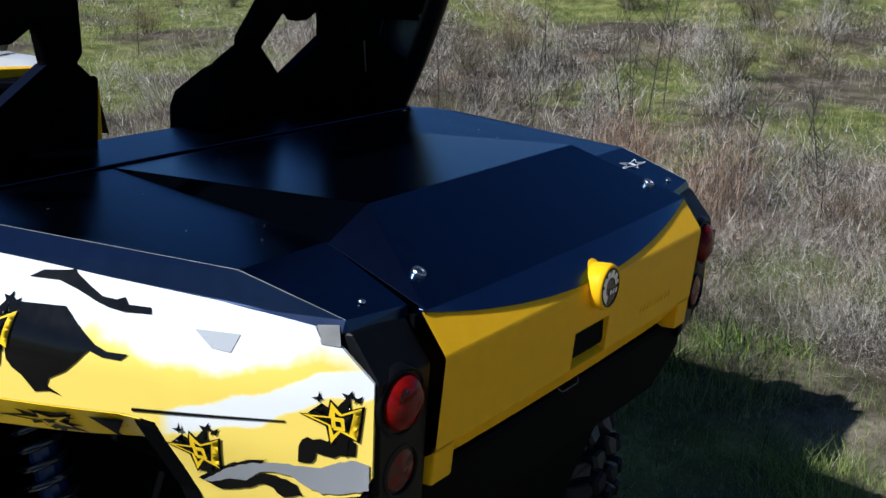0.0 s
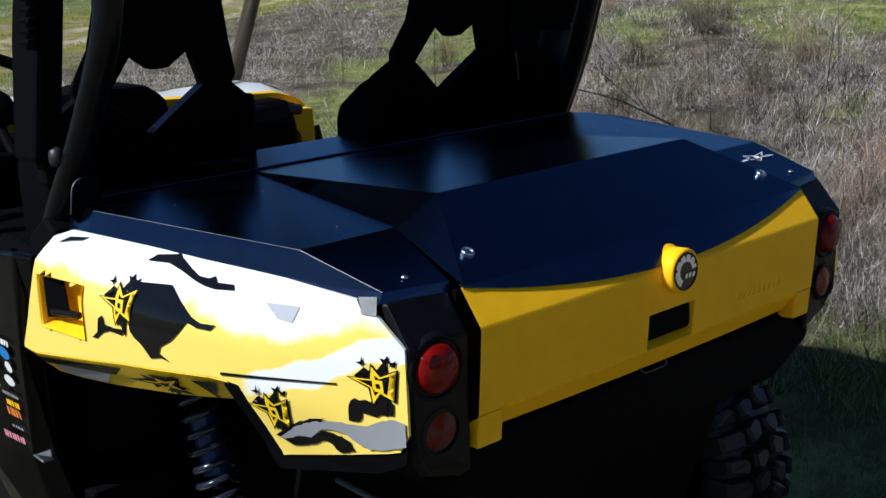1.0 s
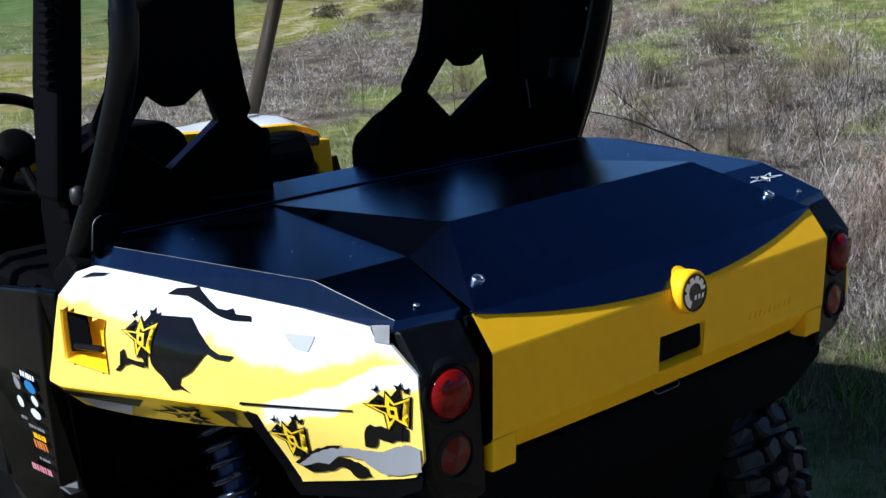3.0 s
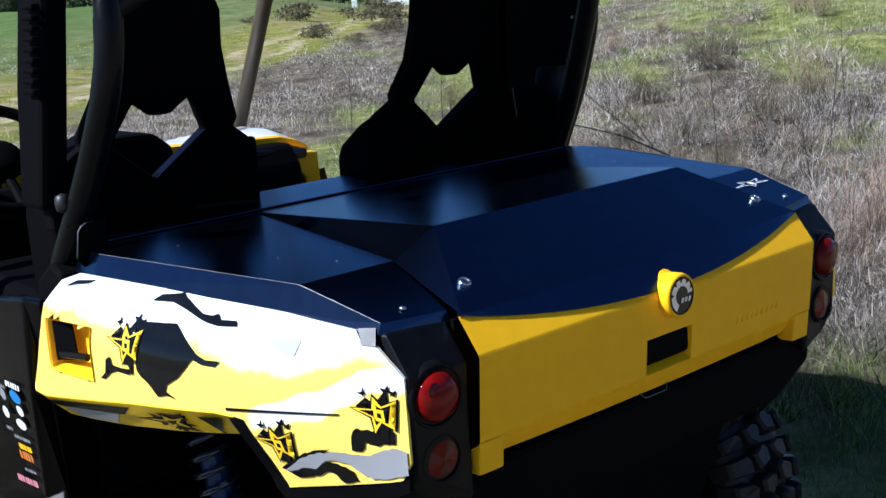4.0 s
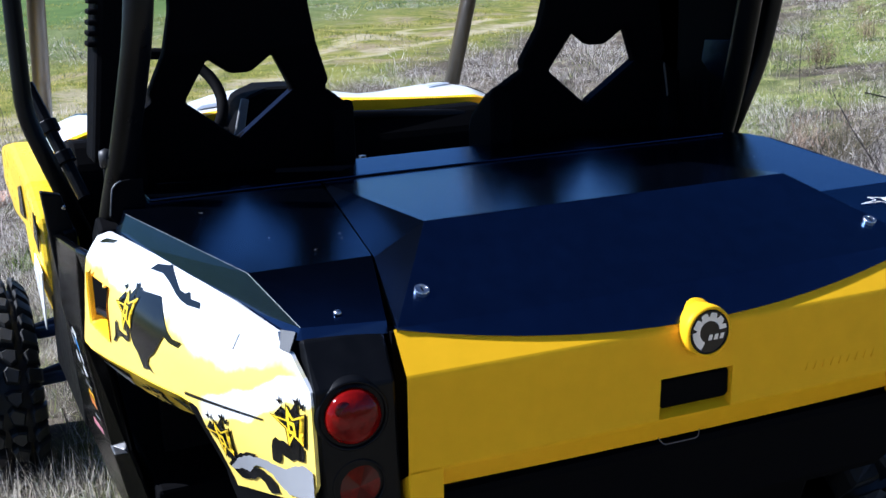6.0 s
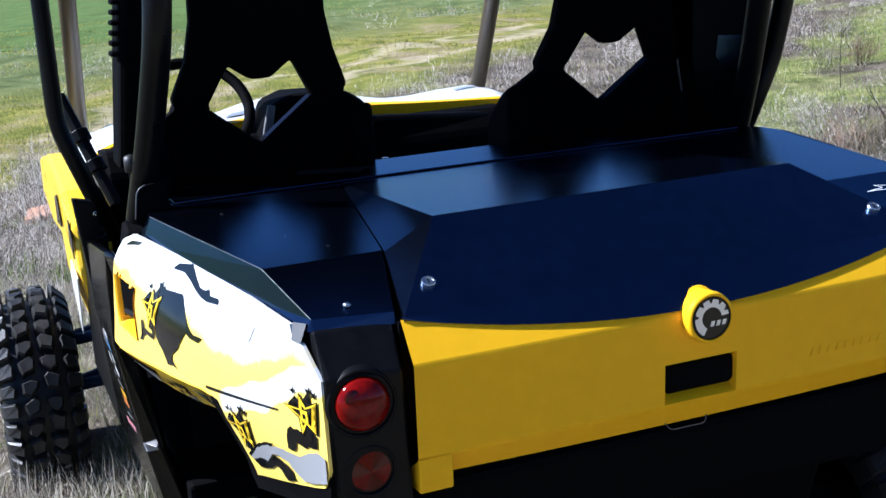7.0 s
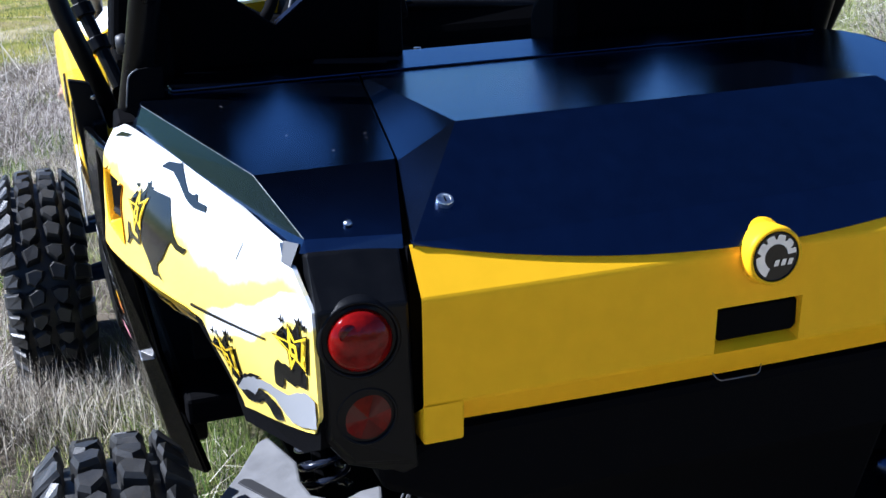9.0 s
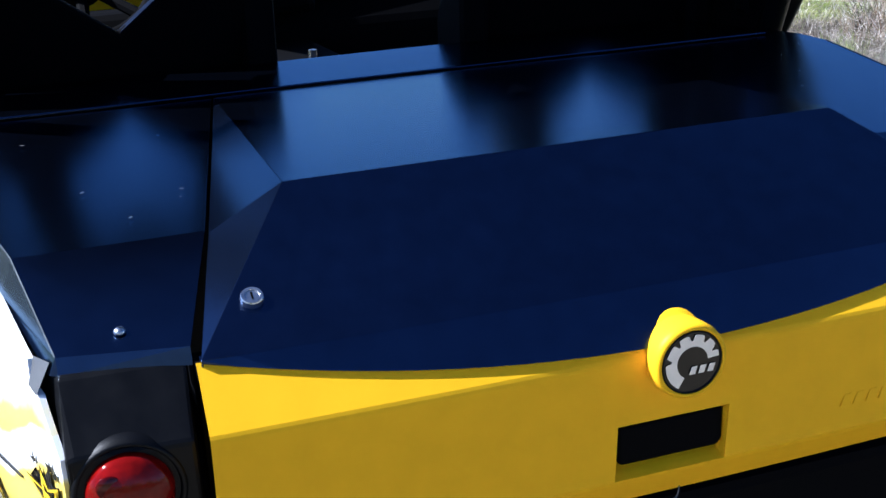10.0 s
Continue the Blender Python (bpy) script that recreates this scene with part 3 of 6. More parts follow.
def side_graphics(s, panel):
    def sticker(name, outline, material, lift, label=""):
        part(name, on_skin(s, [(max(y, -0.0105), z) for y, z in outline], lift), material, panel, label, smooth=True)

    sticker("grey_graphic", SHARD, PALE_GREY, 0.0015, "pale grey shard print")
    for o in (BLOB, BIRD, TAIL, ragged(WAVE, 0.0018, 1), ragged(SPLASH, 0.002, 2), NOTCH):
        sticker("black_graphic", o, BLACK_VINYL, 0.0022, "black torn-edge print")
    sticker("grey_graphic", ragged(SMEAR, 0.0013, 3), GREY, 0.003, "grey brush-stroke print")
    for cy, cz, r, dark, light in ((0.586, 0.957, 0.056, BLACK_VINYL, YELLOW_GLOSS), (0.036, 0.906, 0.050, BLACK_VINYL, YELLOW_GLOSS), (0.240, 0.826, 0.050, BLACK_VINYL, YELLOW_GLOSS)):
        splash = star_outline(cy + 0.05 * r, cz + 0.18 * r, r * 0.56, 0.5, 0.5, 0.42, 9)
        drip = star_outline(cy - 0.12 * r, cz - 0.42 * r, r * 0.42, 0.45, 0.2, 0.5, 7)
        for o in (splash, drip):
            sticker("splash", o, dark, 0.0023)
        for k, (u, v) in enumerate(((0.52, 0.62), (-0.30, 0.78), (-0.52, 0.70))):
            sticker("splash", star_outline(cy + u * r, cz + v * r, r * 0.16, 0.35, 0.4 * k, 0.4, 4), dark, 0.0023)
        sticker("star_edge", emblem_star(cy, cz, r, 1.0, 0.36), dark, 0.0026)
        sticker("star", emblem_star(cy, cz, r, 0.90, 0.31), light, 0.0030, "yellow star emblem")
        sticker("star_line", emblem_star(cy, cz, r, 0.62, 0.34), dark, 0.0034)
        for o in letter_shape(cy, cz, r, 0.055):
            sticker("emblem_loop", o, light, 0.0038)
        sticker("emblem_hole", [(cy + u * r, cz + v * r) for u, v in ((0.05, 0.04), (-0.09, 0.04), (-0.12, -0.11), (0.03, -0.11))], dark, 0.0042)
    # prints on the tucked-under strip
    for y0, y1, m in ((0.60, 0.90, BLACK_VINYL), (0.66, 0.86, GREY), (0.36, 0.42, BLACK_VINYL), (0.45, 0.53, BLACK_VINYL)):
        v = []
        top, bot = ((0.12, 0.45) if m is BLACK_VINYL and y0 > 0.55 else (0.45, 0.9) if m is GREY else (0.2, 0.95))
        for y, q in ((y0, top), (y1, top), (y1 - 0.03, bot), (y0 + 0.04, bot)):
            z = along(LOW, y)
            k = math.sin(math.pi * (y - 0.33) / 0.595)
            v.append((-s * (skin(y, z) - 0.045 * q + 0.004), y, z - 0.003 - (0.047 + 0.012 * k) * q))
        part("undercut_graphic", mesh(v, [(0, 1, 2, 3)]), m, panel)
    def strip_point(y, q):
        z = along(LOW, y)
        return (-s * (skin(y, z) - 0.045 * q + 0.006), y, z - 0.003 - (0.047 + 0.012 * math.sin(math.pi * (y - 0.33) / 0.595)) * q)

    for name, outline, m in (("splash", star_outline(0.50, 0.0, 0.075, 0.5, 0.5, 0.42, 9), BLACK_VINYL), ("star_edge", emblem_star(0.50, 0.0, 0.066, 1.0, 0.36), BLACK_VINYL),
                             ("star", emblem_star(0.50, 0.0, 0.066, 0.88, 0.31), YELLOW_GLOSS), ("star_line", emblem_star(0.50, 0.0, 0.066, 0.5, 0.3), BLACK_VINYL)):
        lift = {"splash": 0.0, "star_edge": 0.0006, "star": 0.0012, "star_line": 0.0018}[name]
        v = [Vector(strip_point(y, 0.5 - max(min(z * 7, 0.42), -0.42))) + Vector((-s * lift, 0, -lift)) for y, z in outline]
        part(name, mesh(v, [tuple(range(len(v)))]), m, panel)
    # long spike-shaped rib, coloured black to paint in the shade beneath it
    rib = [(0.34, 0.8725), (0.11, 0.8945), (0.11, 0.8965), (0.34, 0.877)]
    part("panel_rib_shade", on_skin(s, rib, 0.0025), BLACK_VINYL, panel, "thin spike-shaped rib blackened for the shade under it", solid=0.002)


def rear_corner(s, parent):
    """The black lamp housing with its two round lamps."""
    ring = [(0.601, 1.028), (0.484, 1.028), (0.484, 0.735), (0.50, 0.722), (0.571, 0.742), (0.602, 0.79), (0.605, 0.965)]
    back = {0: 0.035, 1: 0.03, 2: -0.012, 3: 0.0, 4: 0.015, 5: 0.0, 6: -0.018}
    bm = bmesh.new()
    a = [bm.verts.new((-s * x, back[i], z)) for i, (x, z) in enumerate(ring)]
    mid = [bm.verts.new((-s * x, y, z)) for x, y, z in ((0.597, -0.018, 0.968), (0.49, -0.024, 0.968), (0.49, -0.016, 0.745), (0.566, -0.004, 0.752), (0.595, -0.016, 0.80))]
    b = [bm.verts.new((-s * (x + 0.02 * (x > 0.55)), 0.13, z)) for x, z in ring]
    bm.faces.new((a[0], a[1], mid[1], mid[0]))
    bm.faces.new((a[0], mid[0], a[6]))
    bm.faces.new((a[1], a[2], mid[2], mid[1]))
    bm.faces.new((a[2], a[3], a[4], mid[3], mid[2]))
    bm.faces.new((a[4], a[5], mid[4], mid[3]))
    bm.faces.new((a[5], a[6], mid[0], mid[4]))
    bm.faces.new((mid[0], mid[1], mid[2], mid[3], mid[4]))
    for i in range(7):
        bm.faces.new((a[i], b[i], b[(i + 1) % 7], a[(i + 1) % 7]))
    bmesh.ops.recalc_face_normals(bm, faces=bm.faces)
    housing = part("lamp_housing", bm, BLACK_PLASTIC, parent, "grained black plastic corner", bevel=0.006)
    # chamfer of the black housing, coloured grey to paint in its sun highlight
    facet = [(0.6195, 0.079, 1.0355), (0.606, 0.051, 1.0375), (0.6215, 0.036, 1.0135), (0.6275, 0.065, 1.013)]
    part("corner_facet", mesh([(-s * x, y, z) for x, y, z in facet], [(0, 1, 2, 3) if s < 0 else (3, 2, 1, 0)]), SUNLIT_PLASTIC, housing, "black corner facet greyed for its sun highlight", smooth=True)
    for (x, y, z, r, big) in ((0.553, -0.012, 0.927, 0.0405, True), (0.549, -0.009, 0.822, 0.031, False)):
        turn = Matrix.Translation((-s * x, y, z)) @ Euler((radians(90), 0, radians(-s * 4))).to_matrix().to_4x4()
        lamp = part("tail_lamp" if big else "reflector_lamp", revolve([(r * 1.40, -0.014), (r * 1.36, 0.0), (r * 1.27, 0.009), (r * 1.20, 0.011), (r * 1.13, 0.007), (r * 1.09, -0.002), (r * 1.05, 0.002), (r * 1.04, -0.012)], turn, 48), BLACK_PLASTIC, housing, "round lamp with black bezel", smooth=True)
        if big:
            part("lens", revolve([(r * 1.04, 0.0), (r, 0.012), (r * 0.9, 0.02), (r * 0.6, 0.027), (r * 0.25, 0.03), (0, 0.0305)], turn, 40), RED, lamp, "domed red lens", smooth=True)
            # dark disc painted on the dome for the shade and reflection inside the lens
            part("lens_dark_spot", revolve([(r * 0.3, 0.0295), (r * 0.28, 0.0305), (0, 0.0312)], turn @ Matrix.Translation((-0.017 * s, 0.017, -0.0045)), 20), RED_DARK, lamp, smooth=True)
        else:
            for k in range(6):
                a0, a1 = math.pi / 3 * k + 0.2, math.pi / 3 * (k + 1) + 0.2
                v = [turn @ Vector((0, 0, 0.014))] + [turn @ Vector((r * math.cos(a0 + (a1 - a0) * i / 5), r * math.sin(a0 + (a1 - a0) * i / 5), 0.008)) for i in range(6)]
                part("reflector_segment", mesh(v, [(0, i, i + 1) for i in range(1, 6)]), RED if k % 2 else RED_DARK, lamp)
    # black edging below the side panel
    edge = [(0.345, 0.868), (0.30, 0.862), (0.248, 0.742), (0.02, 0.797), (-0.008, 0.82), (-0.002, 0.78), (0.05, 0.753), (0.262, 0.712), (0.285, 0.735)]
    part("fender_edging", on_skin(s, edge, -0.003), DARK, parent, "black fender edging", solid=0.03)
    return housing


def deck(s, parent):
    """The fixed side of the cargo cover, with its folded outer lip."""
    x = lambda *p: (-s * p[0], p[1], p[2])
    v = [x(0.479, 0.028, 1.040), x(0.600, 0.045, 1.044), x(0.628, 0.213, 1.089), x(0.430, 0.213, 1.089), x(0.322, 0.797, 1.101), x(0.70, 0.797, 1.101), x(0.721, 0.72, 1.1), x(0.715, 0.79, 1.101),
         x(0.608, 0.045, 1.027), x(0.644, 0.235, 1.037), x(0.738, 0.735, 1.049), x(0.737, 0.80, 1.042),
         x(0.600, 0.040, 1.026), x(0.479, 0.024, 1.022), x(0.70, 0.86, 1.099), x(0.66, 0.86, 1.10), x(0.66, 0.797, 1.101)]
    f = [(0, 1, 2, 3), (3, 2, 6, 5, 16, 4), (1, 8, 9, 2), (2, 9, 10, 6), (6, 10, 11, 7), (5, 6, 7), (0, 13, 12, 1), (1, 12, 8), (16, 5, 14, 15), (5, 7, 11, 14)]
    me = mesh(v, f if s > 0 else [q[::-1] for q in f])
    bm = bmesh.new()
    bm.from_mesh(me)
    bmesh.ops.recalc_face_normals(bm, faces=bm.faces)
    d = part("cover_side", bm, BLACK_METAL, parent, "black powder-coated side of the cargo cover", solid=0.003, bevel=0.003)
    turn = Matrix.Translation((-s * 0.539, 0.064, 1.0505)) @ Euler((radians(14), 0, 0)).to_matrix().to_4x4() @ Matrix.Scale(0.75, 4)
    part("bolt", revolve([(0.008, 0), (0.0078, 0.003), (0.005, 0.006), (0, 0.0065)], turn, 16), STEEL, d, "round-headed steel bolt", smooth=True)
    # thin pale tube in place of the sun's highlight on the fold
    part("fold_glint", tube([x(0.6005, 0.0447, 1.0443), x(0.6285, 0.2127, 1.0893), x(0.7215, 0.72, 1.1003)], 0.0006, 6, 0.0), EDGE_GLINT, d, "thin pale line painted as the fold's sun highlight")
    rng = random.Random(3 + s)
    for k in range(6):
        fy, fx = rng.uniform(0.25, 0.72), rng.uniform(0.0, 1.0)
        px = 0.44 - 0.2 * (fy - 0.21) + fx * (0.16 + 0.34 * (fy - 0.21))
        w, a = rng.uniform(0.0008, 0.0016), rng.uniform(0, 3)
        z = 1.0925 + 0.0217 * (fy - 0.213)
        q = [(px + w * k2[0] * 2 * math.cos(a) - w * k2[1] * math.sin(a), fy + w * k2[0] * 2 * math.sin(a) + w * k2[1] * math.cos(a)) for k2 in ((-1, -0.5), (1, -0.5), (1, 0.5), (-1, 0.5))]
        part("dust_fleck", mesh([(-s * u, v, z) for u, v in q], [(0, 1, 2, 3)]), GREY, d)
    return d


def lid_edge(x):
    q = 1 - (x / 0.473) ** 2
    return -0.0015 - 0.043 * q, 1.032 - 0.05 * q


def build_lid(parent):
    """The hinged faceted lid of the cargo cover."""
    n = 28
    verts, faces = [], []
    xs = [-0.4745 + 0.949 * i / n for i in range(n + 1)]
    ridge = [(-0.345 + 0.69 * i / n, 0.198, 1.136) for i in range(n + 1)]
    front = [(-0.318 + 0.636 * i / n, 0.797, 1.102) for i in range(n + 1)]
    line = [(x, -0.002 - 0.008 * (1 - (x / 0.4745) ** 2), 1.036) for x in xs]
    edge = [(x, *lid_edge(x)) for x in xs]
    inner = [(x, lid_edge(x)[0] + 0.012, lid_edge(x)[1] + 0.001) for x in xs]
    for row in (front, ridge, line, edge, inner):
        verts += row
    k = n + 1
    for r in range(4):
        for i in range(n):
            faces.append((r * k + i, r * k + i + 1, (r + 1) * k + i + 1, (r + 1) * k + i))
    # side facets
    for s, i in ((-1, 0), (1, n)):
        o = len(verts)
        verts += [(s * 0.426, 0.213, 1.086), (s * 0.3185, 0.797, 1.09), (s * 0.428, 0.213, 1.076), (s * 0.4745, 0.0, 1.02)]
        faces += [(i, o, k + i), (k + i, o, 2 * k + i), (o, i, o + 1), (o, o + 1, o + 2), (o, o + 2, o + 3, 2 * k + i)]
    bm = bmesh.new()
    bm.from_mesh(mesh(verts, faces))
    bmesh.ops.recalc_face_normals(bm, faces=bm.faces)
    lid = part("cargo_lid", bm, BLACK_METAL, parent, "black faceted sheet-metal cargo lid", solid=0.003, bevel=0.0025)
    for s in (-1, 1):
        turn = Matrix.Translation((s * 0.413, 0.056, 1.0625)) @ Euler((radians(26.5), 0, 0)).to_matrix().to_4x4() @ Matrix.Scale(0.82, 4)
        lock = part("push_lock", revolve([(0.015, -0.004), (0.015, 0.002), (0.0142, 0.003), (0.0138, 0.0105), (0.0128, 0.012), (0.0092, 0.012), (0.0088, 0.0105), (0, 0.0105)], turn, 28), STEEL, lid, "chromed push-button lock")
        part("key_slot", mesh([turn @ Vector(p) for p in ((-0.0012, -0.006, 0.0112), (0.0012, -0.006, 0.0112), (0.0012, 0.006, 0.0112), (-0.0012, 0.006, 0.0112))], [(0, 1, 2, 3)]), DARK, lock)
    strip = [(-0.66, 0.809), (0.66, 0.809), (0.66, 0.86), (0.60, 1.0), (-0.60, 1.0), (-0.66, 0.86)]
    part("cover_front_strip", prism(strip, 0.004, lambda u, v, d: (u, v, 1.1015 + 0.008 * (v - 0.772) + d)), BLACK_METAL, parent, "black strip in front of the lid", bevel=0.0015)
    return lid


def deck_height(y):
    return 1.042 + (1.089 - 1.042) * (y - 0.03) / 0.183


def build_star_mark(parent):
    """The thin white star outline on the cover's far side."""
    pts = star_outline(0.533, 0.152, 0.05, 0.36, 0.5)
    pts = [(0.533 + (u - 0.533) * 1.2, 0.145 + (v - 0.152) * 0.36) for u, v in pts]
    loop = pts + pts[:1]
    for (a, b), (c, d) in zip(loop, loop[1:]):
        t = Vector((c - a, d - b)).normalized() * 0.0009
        q = [(a - t.y, b + t.x), (a + t.y, b - t.x), (c + t.y, d - t.x), (c - t.y, d + t.x)]
        part("star_line", mesh([(u, v, deck_height(v) + 0.0035) for u, v in q], [(0, 1, 2, 3)]), WHITE, parent)
    q = [(0.527, 0.138), (0.541, 0.138), (0.541, 0.148), (0.527, 0.152)]
    part("star_core", mesh([(u, v, deck_height(v) + 0.0035) for u, v in q], [(0, 1, 2, 3)]), WHITE, parent)


def build_tailgate(parent):
    xs = sorted(set([-0.479, -0.455, -0.424, -0.066, 0.066, 0.424, 0.455, 0.479] + [round(-0.4 + 0.08 * i, 3) for i in range(11)]))
    rows = [(0.002, 1.033), (-0.042, 0.974), (-0.036, 0.897), (-0.030, 0.83), (-0.027, 0.824), (0.004, 0.786)]
    verts, faces = [], []
    for x in xs:
        bow = -0.004 * (1 - (x / 0.48) ** 2)
        for y, z in rows:
            verts.append((x, y + bow, z - (0.004 * (1 - (x / 0.48) ** 2) if z < 0.8 else 0)))
    n = len(rows)
    for i in range(len(xs) - 1):
        mid = (xs[i] + xs[i + 1]) / 2
        for j in range(n - 1):
            if abs(mid) < 0.066 and j == 2:
                continue
            faces.append((i * n + j, (i + 1) * n + j, (i + 1) * n + j + 1, i * n + j + 1))
    # corner tabs
    for s in (-1, 1):
        o = len(verts)
        for x in (s * 0.479, s * 0.424):
            verts += [(x, -0.030, 0.826), (x, -0.025, 0.770), (x, 0.012, 0.768), (x, 0.012, 0.80)]
        faces += [(o, o + 4, o + 5, o + 1), (o + 1, o + 5, o + 6, o + 2), (o, o + 1, o + 2, o + 3), (o + 4, o + 7, o + 6, o + 5)]
    # handle recess
    o = len(verts)
    verts += [(-0.066, -0.040, 0.897), (0.066, -0.040, 0.897), (0.066, -0.034, 0.83), (-0.066, -0.034, 0.83),
              (-0.062, 0.02, 0.894), (0.062, 0.02, 0.894), (0.06, 0.012, 0.858), (-0.06, 0.012, 0.858)]
    faces += [(o, o + 4, o + 5, o + 1), (o + 1, o + 5, o + 6, o + 2), (o + 2, o + 6, o + 7, o + 3), (o + 3, o + 7, o + 4, o), (o + 4, o + 7, o + 6, o + 5)]
    bm = bmesh.new()
    bm.from_mesh(mesh(verts, faces))
    bmesh.ops.remove_doubles(bm, verts=bm.verts, dist=0.0004)
    bmesh.ops.recalc_face_normals(bm, faces=bm.faces)
    gate = part("tailgate", bm, YELLOW, parent, "yellow moulded plastic tailgate", bevel=0.004)
    part("gate_inner", box(0, 0.03, 0.90, 0.955, 0.03, 0.25), DARK, gate)
    part("pull_handle", prism([(-0.058, 0.845), (0.058, 0.845), (0.064, 0.852), (0.064, 0.891), (-0.062, 0.891), (-0.062, 0.852)], 0.03, lambda u, v, d: (u, -0.032 + d, v)), DARK, gate, "black pull handle in a recess", bevel=0.004)
    # badge boss and badge
    turn = Matrix.Translation((0.003, -0.064, 0.969)) @ Euler((radians(90), 0, 0)).to_matrix().to_4x4() @ Matrix.Diagonal((0.9, 0.9, 1, 1))
    prof = [(0.0, -0.072), (0.02, -0.069), (0.034, -0.058), (0.0415, -0.042), (0.0445, -0.024), (0.046, -0.006), (0.0448, 0.001), (0.0415, 0.0035), (0.039, 0.0032), (0.0385, 0.0), (0, 0.0)]
    boss = part("badge_boss", revolve(prof, turn, 40), YELLOW, gate, "rounded yellow boss", smooth=True)
    part("badge_foot", revolve([(0.060, -0.046), (0.054, -0.037), (0.047, -0.029), (0.043, -0.02)], Matrix.Translation((0, -0.0, -0.006)) @ turn, 40), YELLOW, gate, smooth=True)
    badge = part("badge", revolve([(0.0375, -0.002), (0.037, 0.002), (0, 0.0022)], turn, 40), BLACK_VINYL, boss, "round black badge with silver cog emblem", smooth=False)
    v, f, steps = [], [], 94
    for i in range(steps + 1):
        a = 5 + 235 * i / steps
        notch = min(abs(a - q) for q in (24, 57, 92, 127, 170))
        for r in (0.0195, 0.0338 if notch > 6 else 0.0268 if notch < 3.5 else 0.031):
            v.append(turn @ Vector((r * math.cos(radians(a)), r * math.sin(radians(a)), 0.0032)))
    f = [(2 * i, 2 * i + 1, 2 * i + 3, 2 * i + 2) for i in range(steps)]
    part("cog_emblem", mesh(v, f), SILVER, badge, "silver half cog")
    for k in range(3):
        v = [turn @ Vector((-0.004 + 0.0115 * k + 0.003 * q[1] + q[0], -0.0145 + 0.0095 * q[1], 0.0034)) for q in ((0, 0), (0.0075, 0), (0.0075, 1), (0, 1))]
        part("emblem_bar", mesh(v, [(0, 1, 2, 3)]), SILVER, badge)
    ring = revolve([(0.0385, 0.0015), (0.038, 0.0032), (0.0365, 0.0034), (0.036, 0.002)], turn, 40)
    part("badge_ring", ring, BLACK_PLASTIC, badge, smooth=True)
    # raised moulded word, too soft to read
    for k in range(9):
        x0 = 0.21 + 0.017 * k
        part("moulded_bar", prism([(x0, 0.862), (x0 + 0.009, 0.862), (x0 + 0.014, 0.876), (x0 + 0.005, 0.876)], 0.004, lambda u, v, d: (u, -0.0387 + 0.008 * (u / 0.48) ** 2 * 0.5 + d, v)), YELLOW, gate)
    part("wire_loop", tube([(-0.05, 0.0, 0.79), (-0.042, -0.01, 0.775), (0.024, -0.01, 0.775), (0.032, 0.0, 0.79)], 0.0009, 6, 0.008), GREY_STEEL, gate, "thin wire loop")
    return gate


def carcass(w, r):
    """The rounded body of a tyre, about the x axis."""
    prof = [(r * 0.56, -w * 0.36), (r * 0.62, -w * 0.46), (r * 0.76, -w * 0.5), (r * 0.84, -w * 0.45), (r * 0.88, -w * 0.32), (r * 0.89, 0), (r * 0.88, w * 0.32), (r * 0.84, w * 0.45), (r * 0.76, w * 0.5), (r * 0.62, w * 0.46), (r * 0.56, w * 0.36)]
    me = revolve(prof, Euler((0, radians(90), 0)).to_matrix().to_4x4(), 64)
    return mesh([v.co.copy() for v in me.vertices], [tuple(p.vertices) for p in me.polygons if len(p.vertices) == 4])


def tread_block(w, r, lugs, outline):
    """One rubber block of the tread, with a chamfered top, at the foot of the circle."""
    crown = lambda q: r * (0.955 - 0.02 * q * q - 0.11 * max(0, abs(q) - 0.62))
    cu, cv = sum(p[0] for p in outline) / len(outline), sum(p[1] for p in outline) / len(outline)
    n, verts = len(outline), []
    for rise, shrink in ((-0.042, -0.04), (0.012, 0.10), (0.022, 0.30)):
        for u, v in outline:
            uu, vv = u + (cu - u) * shrink, v + (cv - v) * shrink
            a = vv * 2 * math.pi / lugs
            q = crown(uu) + rise - (0.018 if abs(uu) > 0.9 else 0)
            verts.append((uu * w * 0.5, q * math.cos(a), q * math.sin(a)))
    faces = [tuple(range(2 * n, 3 * n))]
    for k in (0, n):
        faces += [(k + i, k + (i + 1) % n, k + n + (i + 1) % n, k + n + i) for i in range(n)]
    bm = bmesh.new()
    bm.from_mesh(mesh(verts, faces))
    bmesh.ops.recalc_face_normals(bm, faces=bm.faces)
    me = bpy.data.meshes.new("tread_block")
    bm.to_mesh(me)
    bm.free()
    me.materials.append(LUG)
    return me


HALF_TREAD = [[(-1.06, 0.04), (-0.68, 0.0), (-0.60, 0.12), (-0.63, 0.42), (-1.06, 0.44)], [(-1.03, 0.56), (-0.74, 0.54), (-0.61, 0.66), (-0.67, 0.92), (-1.03, 0.90)],
              [(-0.53, 0.06), (-0.18, -0.10), (-0.05, 0.02), (-0.11, 0.32), (-0.44, 0.42)], [(-0.50, 0.56), (-0.22, 0.50), (-0.03, 0.56), (-0.07, 0.74), (-0.30, 0.96), (-0.48, 0.84)]]
ROWS = HALF_TREAD + [[(-u, v + 0.45) for u, v in o] for o in HALF_TREAD]


